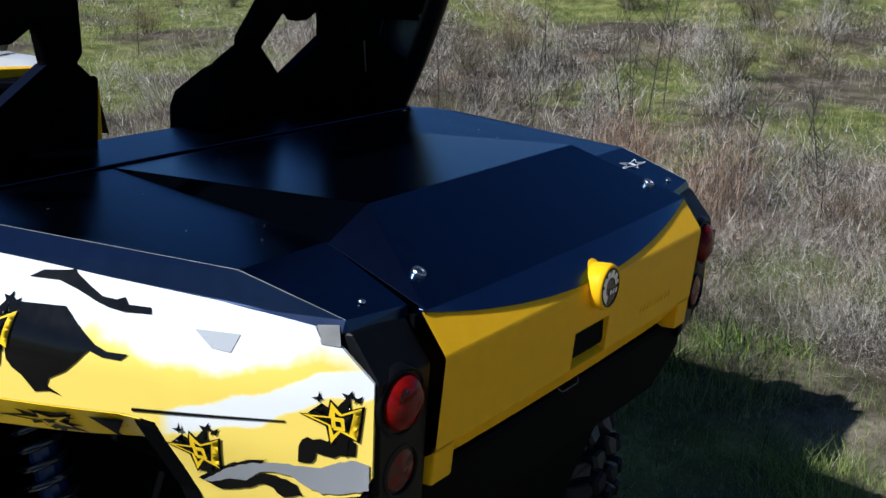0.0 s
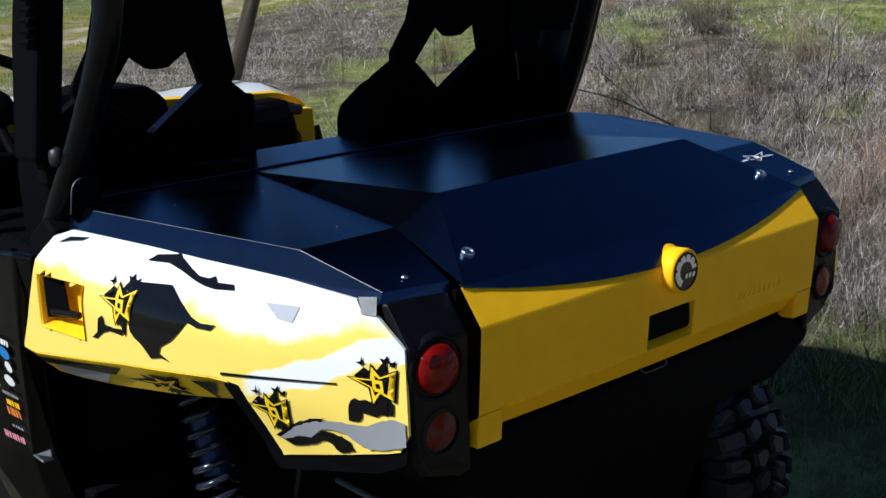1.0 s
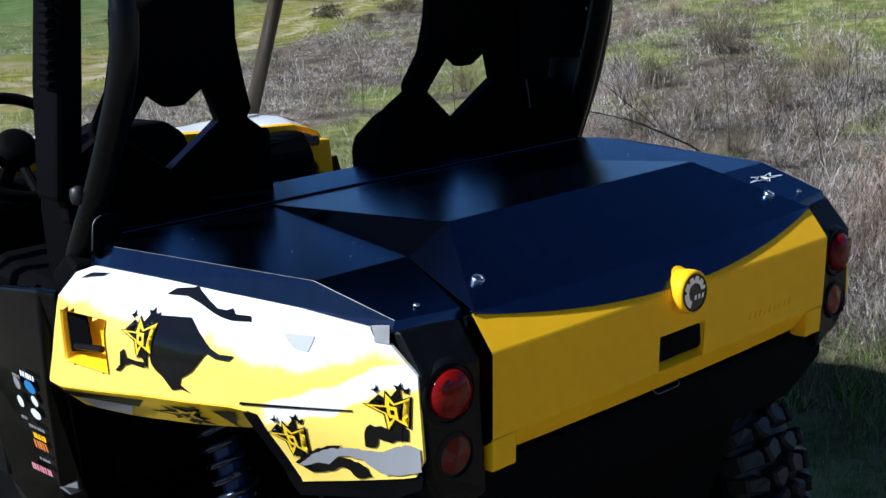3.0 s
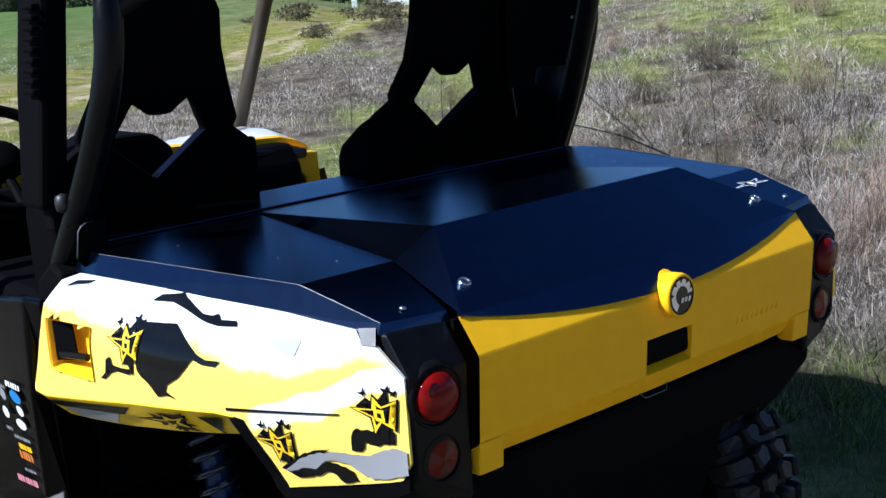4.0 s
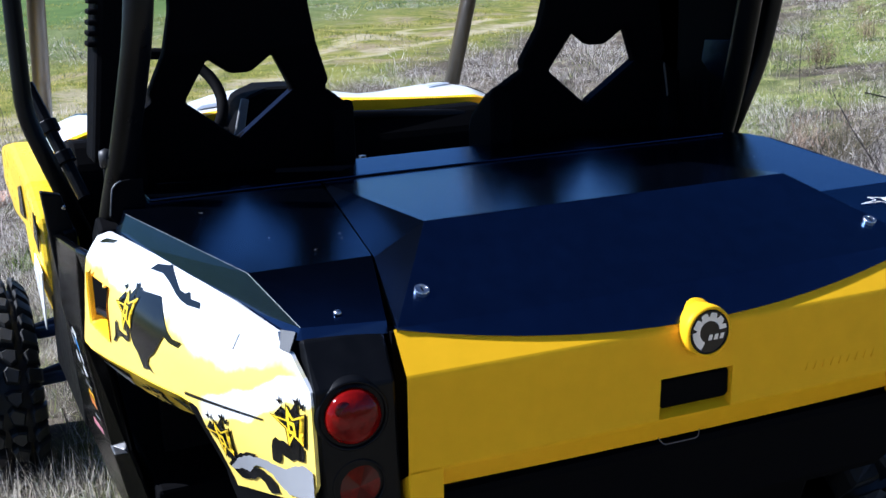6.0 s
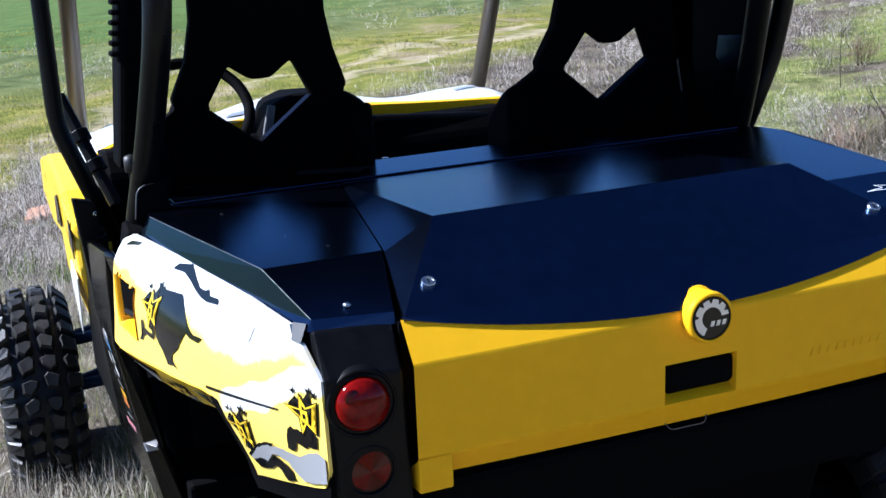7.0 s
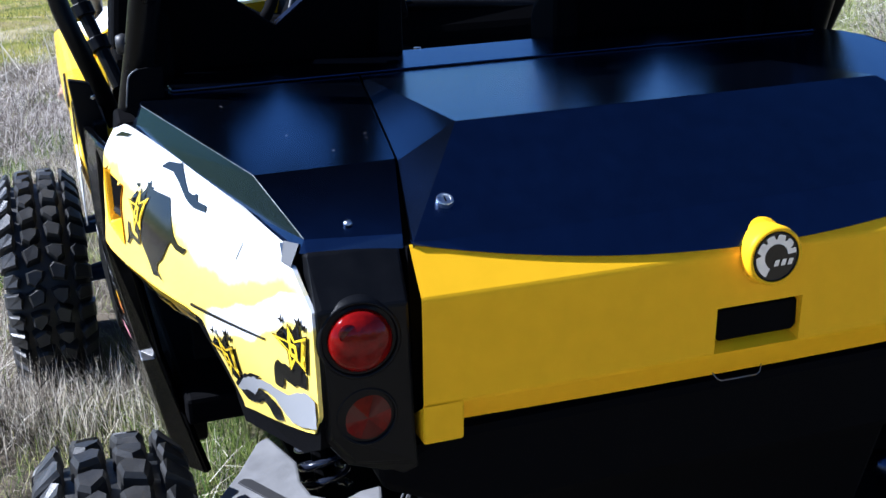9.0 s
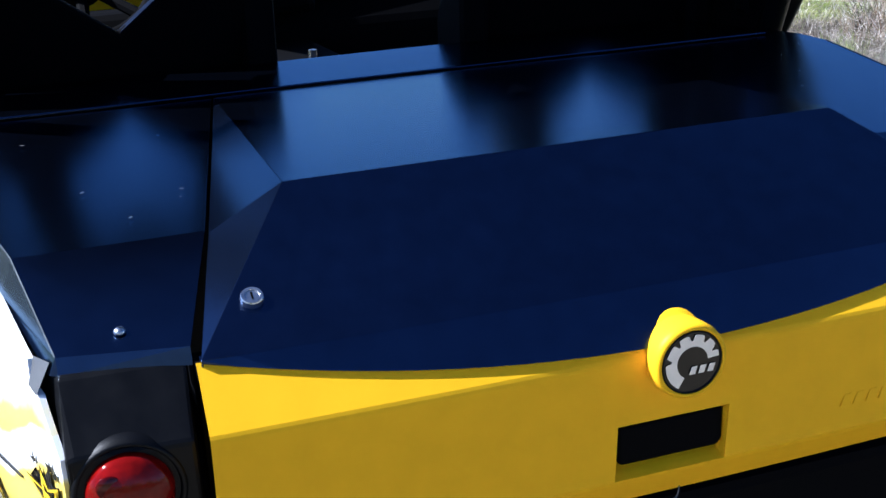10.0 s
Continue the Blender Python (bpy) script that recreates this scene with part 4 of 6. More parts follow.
def wheel(at, w, r, lugs, parent, name="wheel"):
    hub = empty(name, "", "")
    hub.parent = parent
    hub.matrix_basis = Matrix.Translation(at) @ Euler((radians(17), 0, 0)).to_matrix().to_4x4()
    t = part("tyre", carcass(w, r), RUBBER, hub, "knobbly black off-road tyre", smooth=True)
    for row in ROWS:
        me = tread_block(w, r, lugs, row)
        for i in range(lugs):
            b = new("tread_block", me)
            b.parent = hub
            b.matrix_basis = Euler((2 * math.pi * i / lugs, 0, 0)).to_matrix().to_4x4()
    turn = Euler((0, radians(90), 0)).to_matrix().to_4x4()
    part("rim", revolve([(r * 0.57, -w * 0.4), (r * 0.52, -w * 0.38), (r * 0.48, -w * 0.1), (r * 0.2, 0.02), (0.03, 0.03), (0.0, 0.03)], turn, 40), BLACK_METAL, hub, smooth=True)
    part("rim_back", revolve([(r * 0.57, w * 0.4), (r * 0.5, w * 0.36), (r * 0.46, w * 0.05), (0.0, w * 0.04)], turn, 40), DARK, hub, smooth=True)
    return hub


def helix(x0, z0, y0, x1, z1, y1, r, turns, wire):
    a, b = Vector((x0, y0, z0)), Vector((x1, y1, z1))
    ax = (b - a).normalized()
    u = ax.cross(Vector((0, 1, 0))).normalized()
    v = ax.cross(u)
    n = int(turns * 14)
    return tube([a + (b - a) * (i / n) + u * (r * math.cos(2 * math.pi * turns * i / n)) + v * (r * math.sin(2 * math.pi * turns * i / n)) for i in range(n + 1)], wire, 8, 0)


def suspension(s, parent):
    top, bot = Vector((-s * 0.457, 0.92, 0.74)), Vector((-s * 0.438, 0.785, 0.28))
    sh = part("shock_absorber", tube([top, bot], 0.022, 12, 0), DARK, parent, "coil-over shock absorber")
    part("shock_body", tube([top + (bot - top) * 0.35, top + (bot - top) * 0.62], 0.03, 12, 0), BLUE_ARM, sh)
    part("coil_spring", helix(top.x, top.z, top.y, bot.x, bot.z, bot.y, 0.046, 13, 0.0085), SPRING, sh, "black coil spring", smooth=True)
    out = [(0.579, 0.634), (0.553, 0.506), (0.561, 0.44), (0.555, 0.385), (0.518, 0.33), (0.484, 0.336), (0.451, 0.326), (0.464, 0.276), (0.545, 0.25), (0.66, 0.26), (0.80, 0.28), (0.80, 0.42), (0.727, 0.455), (0.65, 0.55), (0.60, 0.63)]
    # the right arm is given the dark material to paint in its shade
    arm = part("trailing_arm", prism(out, 0.04, lambda u, v, d: (-s * (0.977 + (u - 0.977) * 1.13), -1.558 + (v + 1.558) * 1.13, 0.336 - 0.25 * (u - 0.5) * 1.13 + d)), GREY_STEEL if s > 0 else DARK, parent, "dusty plate suspension arm", bevel=0.006)
    part("arm_slot", prism([(0.657, 0.514), (0.645, 0.518), (0.634, 0.506), (0.577, 0.356), (0.582, 0.344), (0.593, 0.347)], 0.003, lambda u, v, d: (-s * (0.977 + (u - 0.977) * 1.13), -1.558 + (v + 1.558) * 1.13, 0.3765 - 0.25 * (u - 0.5) * 1.13 + d)), TUBE_GREY, arm, bevel=0.001)
    part("upper_arm", tube([(-s * 0.3, 0.5, 0.36), (-s * 0.8, 0.62, 0.25)], 0.02, 10, 0), DARK, parent)
    part("axle_shaft", tube([(-s * 0.15, 0.6, 0.25), (-s * 0.85, 0.63, 0.17)], 0.018, 10, 0), DARK, parent)
    for z0, z1, yy in ((0.33, 0.26, 2.42), (0.47, 0.40, 2.47)):
        part("front_arm", tube([(-s * 0.35, yy - 0.15, z0), (-s * 0.86, yy, z1), (-s * 0.35, yy + 0.15, z0)], 0.02, 10, 0.05), BLUE_ARM, parent, "dark blue suspension arm")


SEAT = [(-0.25, 0.98), (-0.252, 1.17), (-0.235, 1.235), (-0.182, 1.272), (-0.19, 1.29), (-0.158, 1.37), (-0.142, 1.45), (-0.14, 1.53), (-0.118, 1.575),
        (0.118, 1.575), (0.14, 1.53), (0.142, 1.45), (0.158, 1.37), (0.19, 1.29), (0.182, 1.272), (0.235, 1.235), (0.252, 1.17), (0.25, 0.98)]
GAP = [(0, 1.177), (-0.115, 1.265), (-0.07, 1.352), (-0.021, 1.318), (0.021, 1.318), (0.066, 1.354), (0.112, 1.272)]


def recline(v):
    """How far forward the seat back lies at a height."""
    return 0.972 - 0.42 * (min(v, 1.36) - 1.255) - 0.15 * max(v - 1.36, 0)


def seat(cx, parent):
    """A bucket seat whose back has an open diamond-shaped gap."""
    st = empty("seat", "", "")
    st.parent = parent
    to3 = lambda u, v, d: (cx + u, recline(v) + d, v)
    n = len(SEAT)
    gap = GAP
    bm = bmesh.new()
    o0 = [bm.verts.new(to3(u, v, 0)) for u, v in SEAT]
    o1 = [bm.verts.new(to3(u, v, 0.04)) for u, v in SEAT]
    g0 = [bm.verts.new(to3(u, v, 0.006)) for u, v in gap]
    g1 = [bm.verts.new(to3(u, v, 0.04)) for u, v in gap]
    for o, g in ((o0, g0), (o1, g1)):
        e = [bm.edges.new((o[i], o[(i + 1) % n])) for i in range(n)] + [bm.edges.new((g[i], g[(i + 1) % len(gap)])) for i in range(len(gap))]
        bmesh.ops.triangle_fill(bm, use_beauty=True, edges=e)
    for a, b, k in ((o0, o1, n), (g0, g1, len(gap))):
        for i in range(k):
            bm.faces.new((a[i], b[i], b[(i + 1) % k], a[(i + 1) % k]))
    bmesh.ops.recalc_face_normals(bm, faces=bm.faces)
    part("backrest", bm, FABRIC, st, "black padded seat back with a diamond gap", bevel=0.008)
    for k in (-1, 1):
        wing = [(1.0, 0.95), (1.14, 0.95), (1.14, 1.13), (1.12, 1.165), (1.04, 1.22), (0.985, 1.245)]
        part("side_bolster", prism(wing, 0.055, lambda u, v, d: (cx + k * (0.20 + d), u, v)), FABRIC, st, bevel=0.015)
    part("cushion", prism([(-0.24, 1.05), (0.24, 1.05), (0.23, 1.55), (0.18, 1.6), (-0.18, 1.6), (-0.23, 1.55)], 0.15, lambda u, v, d: (cx + u, v, 0.78 + 0.05 * (v - 1.05) + d)), FABRIC, st, bevel=0.03)
    # strip in blue-black: the sky sheen on the gap's inner face, as colour
    part("gap_inner_sheen", mesh([to3(0.002, 1.1785, 0.008), to3(0.111, 1.273, 0.008), to3(0.111, 1.273, 0.038), to3(0.002, 1.1785, 0.038)], [(0, 1, 2, 3)]), GAP_SHEEN, st, "blue-black sheen painted on the gap's inner face", solid=0.002)
    return st


def cage(parent):
    for s in (-1, 1):
        p = lambda *q: (-s * q[0], q[1], q[2])
        f = 0.0 if s > 0 else 0.04
        part("cage_tube", tube([p(0.735, 0.89 + f, 0.98), p(0.725, 0.875 + f, 1.06), p(0.70, 0.78 + f, 1.22), p(0.673, 0.69 + f, 1.42), p(0.66, 0.68, 1.55), p(0.62, 0.76, 1.74), p(0.60, 0.95, 1.79), p(0.66, 1.9, 1.77), p(0.685, 2.08, 1.66)], 0.027, 20, 0.1), TUBE, parent, "black roll cage tube", smooth=True)
        part("front_pillar", tube([p(0.68, 2.05, 1.685), p(0.69, 2.15, 1.58), p(0.685, 2.44, 1.05)], 0.026, 20, 0.08), TUBE_TAN, parent, "tan front pillar tube", smooth=True)
        if s > 0:
            part("side_bar", tube([p(0.72, 1.42, 0.93), p(0.818, 1.45, 1.215), p(0.815, 1.45, 1.6), p(0.66, 1.45, 1.78)], 0.021, 14, 0.05), TUBE, parent, "black side bar", smooth=True)
        else:
            part("side_bar", tube([p(0.728, 0.91, 1.05), p(0.812, 0.885, 1.25), p(0.828, 0.845, 1.42), p(0.805, 0.83, 1.68), p(0.66, 0.85, 1.78)], 0.024, 14, 0.05), TUBE, parent, "black side bar", smooth=True)
        if s > 0:
            part("side_bar_brace", tube([p(0.70, 1.5, 1.0), p(0.79, 1.62, 1.27)], 0.016, 12, 0), TUBE, parent)
            for k in (0.35, 0.62):
                a, b = Vector(p(0.70, 1.5, 1.0)), Vector(p(0.79, 1.62, 1.27))
                part("brace_clamp", tube([a.lerp(b, k - 0.05), a.lerp(b, k + 0.05)], 0.026, 10, 0), BLACK_PLASTIC, parent, "ribbed black clamp", bevel=0.003)
        oy = 0.0 if s < 0 else -0.13
        pad = prism([(1.02 + oy, 1.17), (1.12 + oy, 1.17), (1.13 + oy, 1.4), (1.10 + oy, 1.78), (1.0 + oy, 1.78), (1.01 + oy, 1.4)], 0.058, lambda u, v, d: (-s * ((0.682 if s < 0 else 0.69 - 0.12 * (v - 1.17)) + d), u, v))
        sp = part("side_pad", pad, FABRIC, parent, "black padded side post", bevel=0.012)
        for k in range(9):
            part("pad_rib", box(-s * (0.742 if s < 0 else 0.752 - 0.12 * (0.23 + 0.02 * k)), 1.035 + oy, 1.40 + 0.02 * k, 0.022, 0.045, 0.011), FABRIC, sp, bevel=0.004)
        if s < 0:
            part("quarter_panel", prism([(0.93, 1.02), (1.12, 1.02), (1.12, 1.77), (0.78, 1.77), (0.71, 1.55), (0.72, 1.42), (0.80, 1.23), (0.90, 1.07)], 0.012, lambda u, v, d: (-s * (0.682 + d), u, v)), FABRIC, parent, "black panel between cage tube and side pad")
            # added plate in the outline of the sky's blue reflection on this panel
            part("quarter_reflection", prism([(0.910, 1.314), (0.792, 1.318), (0.80, 1.27), (0.82, 1.218), (0.888, 1.238), (0.923, 1.264)], 0.003, lambda u, v, d: (-s * (0.678 + d), u, v)), BLACK_METAL, parent, "added plate for the blue sky reflection on the panel", bevel=0.001)
            for by, bz in ((0.755, 1.555), (0.775, 1.44), (0.80, 1.33)):
                part("plate_bolt", revolve([(0.005, 0), (0.004, 0.003), (0, 0.0035)], Matrix.Translation((0.681, by, bz)) @ Euler((0, radians(-90), 0)).to_matrix().to_4x4(), 10), STEEL, parent)
            part("belt_anchor", prism([(0.945, 1.03), (0.99, 1.03), (0.985, 1.115), (0.962, 1.128), (0.945, 1.11)], 0.02, lambda u, v, d: (-s * (0.696 + d), u, v)), DARK, parent, bevel=0.003)
            part("belt_webbing", prism([(0.531, 1.272), (0.535, 1.274), (0.5445, 1.20), (0.541, 1.196)], 0.003, lambda u, v, d: (u, 0.86 + d, v)), TUBE_GREY, parent, "edge of a hanging seat belt", bevel=0.0006)
        part("gusset", prism([(1.75, 1.76), (2.05, 1.70), (2.10, 1.63), (2.12, 1.585), (2.07, 1.58), (2.0, 1.63), (1.78, 1.71)], 0.008, lambda u, v, d: (-s * (0.665 + d), u, v)), TUBE, parent, "black gusset plate", bevel=0.002)
        part("belt_reel", box(-s * 0.70, 0.92, 1.17, 0.05, 0.045, 0.10), DARK, parent, bevel=0.01)
        part("cage_foot", prism([(0.80, 0.985), (0.945, 0.985), (0.93, 1.03), (0.86, 1.075), (0.82, 1.055)], 0.06, lambda u, v, d: (-s * (0.70 + d), u, v)), DARK, parent, bevel=0.008)
        if s > 0:
            part("tube_clamp", revolve([(0.0, -0.016), (0.012, -0.014), (0.015, 0), (0.012, 0.014), (0, 0.016)], Matrix.Translation((-s * 0.732, 0.825, 1.19)) @ Euler((0, radians(90), 0)).to_matrix().to_4x4() @ Matrix.Diagonal((1.3, 1, 0.8, 1)), 16), TUBE_GREY, parent, "grey round clamp", smooth=True)
        if s > 0:
            part("deck_stop", prism([(0.722, 1.062), (0.743, 1.088), (0.7345, 1.138), (0.730, 1.147), (0.720, 1.153), (0.70, 1.155), (0.675, 1.155), (0.675, 1.062)], 0.006, lambda u, v, d: (-s * u, 0.772 + d, v)), DARK, parent, "thin upright black plate with a pale highlight rim", bevel=0.002)
            # the rim's highlight, drawn as a pale tube
            part("plate_rim", tube([p(0.742, 0.771, 1.09), p(0.7345, 0.771, 1.139), p(0.727, 0.771, 1.149), p(0.716, 0.771, 1.154)], 0.0014, 6, 0.004), EDGE_GLINT, parent, "pale line painted as the rim's highlight", smooth=True)
        plate = [(0.818, 1.06), (0.775, 1.05), (0.752, 0.96), (0.75, 0.70), (0.775, 0.62), (0.80, 0.85)]
        pl = part("door_edge_plate", prism(plate, 0.03, lambda u, v, d: (-s * u, 1.29 + d, v)), BLACK_PLASTIC, parent, "black plate with small bolts", bevel=0.004)
        for bz in (1.02, 0.93, 0.80):
            part("plate_bolt", revolve([(0.006, 0), (0.005, 0.004), (0, 0.0045)], Matrix.Translation((-s * 0.772, 1.289, bz)) @ Euler((radians(90), 0, 0)).to_matrix().to_4x4(), 10), STEEL, pl)
    part("rear_brace", tube([(-0.655, 0.685, 1.54), (-0.1, 0.72, 1.79)], 0.024, 14, 0), TUBE, parent, smooth=True)
    part("rear_brace", tube([(0.655, 0.685, 1.54), (0.1, 0.72, 1.79)], 0.024, 14, 0), TUBE, parent)
    part("roof_crossbar", tube([(-0.61, 0.76, 1.765), (0.61, 0.76, 1.765)], 0.024, 14, 0), TUBE, parent)
    part("front_crossbar", tube([(-0.67, 2.0, 1.725), (0.67, 2.0, 1.725)], 0.026, 14, 0), TUBE, parent)
    part("roof", prism([(-0.60, 0.80), (0.60, 0.80), (0.66, 1.9), (0.5, 2.02), (-0.5, 2.02), (-0.66, 1.9)], 0.03, lambda u, v, d: (u, v, 1.80 + d)), BLACK_PLASTIC, parent, "black roof panel", bevel=0.01)


def cabin(parent):
    # floor, bed box, underbody
    part("cargo_box", prism([(0.035, 0.70), (0.035, 1.02), (0.97, 1.08), (0.97, 0.60), (0.12, 0.60)], 0.80, lambda u, v, d: (-0.40 + d, u, v)), DARK, parent, "dark cargo box under the cover", bevel=0.01)
    part("chassis", prism([(0.06, 0.62), (0.16, 0.34), (2.5, 0.28), (2.75, 0.45), (2.75, 0.6), (1.0, 0.62)], 0.62, lambda u, v, d: (-0.31 + d, u, v)), DARK, parent, "dark chassis and engine bay", bevel=0.01)
    # unseen plate, added to keep the space under the body dark
    part("belly_blocker", prism([(-0.40, 0.16), (0.40, 0.16), (0.44, 0.9), (0.44, 2.5), (0.25, 2.75), (-0.25, 2.75), (-0.44, 2.5), (-0.44, 0.9)], 0.02, lambda u, v, d: (u, v, 0.15 + d)), DARK, parent, "unseen black plate keeping the belly dark", bevel=0.004)
    part("cabin_floor", box(0, 1.6, 0.42, 1.36, 1.3, 0.06), DARK, parent, bevel=0.01)
    part("centre_console", prism([(1.0, 0.45), (1.0, 1.02), (1.45, 1.0), (1.9, 0.98), (1.9, 0.45)], 0.2, lambda u, v, d: (-0.1 + d, u, v)), DARK, parent, bevel=0.02)
    part("rear_bulkhead", box(0, 1.0, 0.8, 1.3, 0.03, 0.56), DARK, parent)
    part("firewall", prism([(1.93, 0.45), (1.90, 1.0), (1.95, 1.075), (2.1, 1.07), (2.2, 0.45)], 1.27, lambda u, v, d: (-0.68 + d, u, v)), DARK, parent, "black dashboard", bevel=0.02)
    part("grab_bar", tube([(0.10, 1.98, 1.05), (0.13, 1.95, 1.075), (0.5, 1.95, 1.047), (0.632, 1.95, 1.033)], 0.017, 12, 0.04), TUBE, parent, "black grab bar on the dashboard", smooth=True)
    part("gear_lever", tube([(-0.02, 1.4, 0.98), (-0.018, 1.4, 1.045)], 0.009, 10, 0), STEEL, parent)
    inst = part("instrument_pod", prism([(-0.23, 1.05), (-0.20, 1.165), (-0.13, 1.19), (0.03, 1.185), (0.09, 1.14), (0.11, 1.05)], 0.20, lambda u, v, d: (u, 1.84 + d, v)), DARK, parent, "black instrument pod", bevel=0.02)
    pod = [(-0.245, 1.05), (-0.212, 1.168), (-0.19, 1.162), (-0.215, 1.05)]
    part("pod_trim", prism(pod, 0.012, lambda u, v, d: (u, 1.828 + d, v)), GREY_STEEL, inst, bevel=0.004)
    # steering wheel
    m = Matrix.Translation((-0.434, 1.82, 1.177)) @ Euler((radians(49), 0, 0)).to_matrix().to_4x4()
    ring = [m @ Vector((0.164 * math.cos(a), 0.164 * math.sin(a), 0)) for a in [2 * math.pi * i / 40 for i in range(41)]]
    sw = part("steering_wheel", tube(ring, 0.016, 10, 0, cap=False), DARK, parent, "black steering wheel", smooth=True)
    for a in (-0.75, 3.6, 4.71):
        part("spoke", tube([m @ Vector((0, 0, -0.02)), m @ Vector((0.161 * math.cos(a), 0.161 * math.sin(a), 0))], 0.013, 8, 0), DARK, sw)
    part("steering_hub", revolve([(0.05, -0.045), (0.058, -0.02), (0.052, 0.012), (0.03, 0.02), (0, 0.021)], m, 24), DARK, sw, smooth=True)
    part("steering_column", tube([m @ Vector((0, 0, 0)), m @ Vector((0, 0, -0.3))], 0.022, 10, 0), DARK, sw)
    # lower edge members behind the cab
    for s in (-1, 1):
        p = lambda *q: (-s * q[0], q[1], q[2])
        v = [p(0.795, 0.935, 1.0), p(0.80, 0.94, 0.80), p(0.755, 1.05, 0.535), p(0.70, 1.07, 0.25),
             p(0.785, 0.87, 1.0), p(0.76, 0.93, 0.79), p(0.722, 1.0, 0.53), p(0.65, 1.0, 0.25),
             p(0.80, 1.30, 0.96), p(0.80, 1.3, 0.80), p(0.775, 1.3, 0.50), p(0.70, 1.3, 0.27)]
        f = [(0, 4, 5, 1), (1, 5, 6, 2), (2, 6, 7, 3), (8, 0, 1, 9), (9, 1, 2, 10), (10, 2, 3, 11)]
        bm = bmesh.new()
        bm.from_mesh(mesh(v, f))
        bmesh.ops.recalc_face_normals(bm, faces=bm.faces)
        g = part("cab_side_panel", bm, GLOSS_BLACK, parent, "black plastic panel behind the cab, with sponsor stickers", solid=0.02, bevel=0.006)
        if s > 0:
            rows = [(0.80, 0.07, 0.012, WHITE), (0.765, 0.05, 0.03, BLUE), (0.735, 0.03, 0.025, WHITE), (0.70, 0.045, 0.025, WHITE), (0.67, 0.075, 0.008, GREY),
                    (0.645, 0.06, 0.014, YELLOW), (0.62, 0.06, 0.02, ORANGE), (0.59, 0.05, 0.007, GREY), (0.555, 0.09, 0.016, PINK)]
            rows += [(0.79, 0.04, 0.008, GREY), (0.76, 0.03, 0.03, GREY), (0.715, 0.028, 0.028, WHITE), (0.685, 0.03, 0.008, GREY)]
            flank = lambda yy, zz: -(0.807 - 0.055 * max((0.80 - zz) / 0.265, 0) + 0.03 * max((0.80 - zz) / 0.265, 0) * (yy - 0.95) / 0.35)
            for k, (z, wd, ht, m) in enumerate(rows):
                y0 = 0.985 + 0.085 * max((0.80 - z) / 0.265, 0) + (0.075 if k > 8 else 0.0)
                if ht > 0.022:
                    # round and oval marks
                    o = [(y0 + wd / 2 + wd / 2 * math.cos(q * math.pi / 10), z + ht / 2 + ht / 2 * math.sin(q * math.pi / 10)) for q in range(20)]
                    part("sponsor_mark", mesh([(flank(y, zz), y, zz) for y, zz in o], [tuple(range(20))]), m, g)
                    continue
                # lines of writing too small to read
                n = max(4, int(wd / 0.011))
                for i in range(n):
                    y1, w1 = y0 + wd * i / n, wd / n * (0.55 + 0.25 * ((i * 7 + k) % 3) / 2)
                    v = [(flank(y, zz), y, zz) for y, zz in ((y1, z), (y1 + w1, z), (y1 + w1, z + ht), (y1, z + ht))]
                    part("sponsor_bar", mesh(v, [(0, 1, 2, 3)]), m, g)
        part("panel_strap", prism([(1.06, 0.527), (1.10, 0.537), (1.015, 0.530), (1.01, 0.525)], 0.04, lambda u, v, d: (-s * (0.715 + d), u, v)), STEEL, g, bevel=0.002)
        part("sill", prism([(1.16, 0.25), (1.14, 0.38), (1.25, 0.44), (2.0, 0.44), (2.05, 0.30), (1.9, 0.25)], 0.08, lambda u, v, d: (-s * (0.62 + d), u, v)), BLACK_PLASTIC, parent, bevel=0.01)
        # half door and front flare
        part("door_panel", prism([(1.28, 0.5), (1.28, 0.97), (1.42, 0.98), (1.75, 0.86), (1.82, 0.5)], 0.03, lambda u, v, d: (-s * (0.75 + d), u, v)), BLACK_PLASTIC, parent, "black half-door panel", bevel=0.008)
        fl = [(1.78, 0.50), (1.68, 0.80), (1.72, 0.92), (1.95, 0.98), (2.4, 1.03), (2.75, 0.98), (2.8, 0.85), (2.62, 0.83), (2.45, 0.80), (2.1, 0.82), (1.95, 0.75)]
        if s < 0:
            fl = [(2.06, 0.80), (2.06, 0.99), (2.4, 1.03), (2.75, 0.98), (2.8, 0.85)]
        bm = prism(fl, 0.10 if s > 0 else 0.04, lambda u, v, d: (-s * (0.70 + d * (1.0 if v > 0.6 else 0.4)), u, v))
        ff = part("front_fender", bm, YELLOW_GLOSS, parent, "yellow front fender with printed graphics", bevel=0.015)
        part("fender_top", prism([(0.60, 2.08), (0.71, 2.08), (0.74, 2.4), (0.72, 2.8), (0.6, 2.85)], 0.03, lambda u, v, d: (-s * u, v, 1.02 - 0.03 * abs(v - 2.3) + d)), WHITE, ff, "white top graphic", bevel=0.01)
        part("fender_graphic", prism([(1.765, 0.61), (1.70, 0.78), (1.86, 0.80), (1.93, 0.745)], 0.003, lambda u, v, d: (-s * (0.8005 + d), u, v)), WHITE, ff)
        part("fender_graphic", prism([(1.715, 0.83), (1.70, 0.89), (1.76, 0.93), (1.80, 0.86)], 0.003, lambda u, v, d: (-s * (0.8005 + d), u, v)), BLACK_VINYL, ff)
        part("fender_graphic", prism([(2.05, 0.86), (2.2, 0.85), (2.18, 0.93), (2.08, 0.95)], 0.003, lambda u, v, d: (-s * (0.8005 + d), u, v)), BLACK_VINYL, ff)
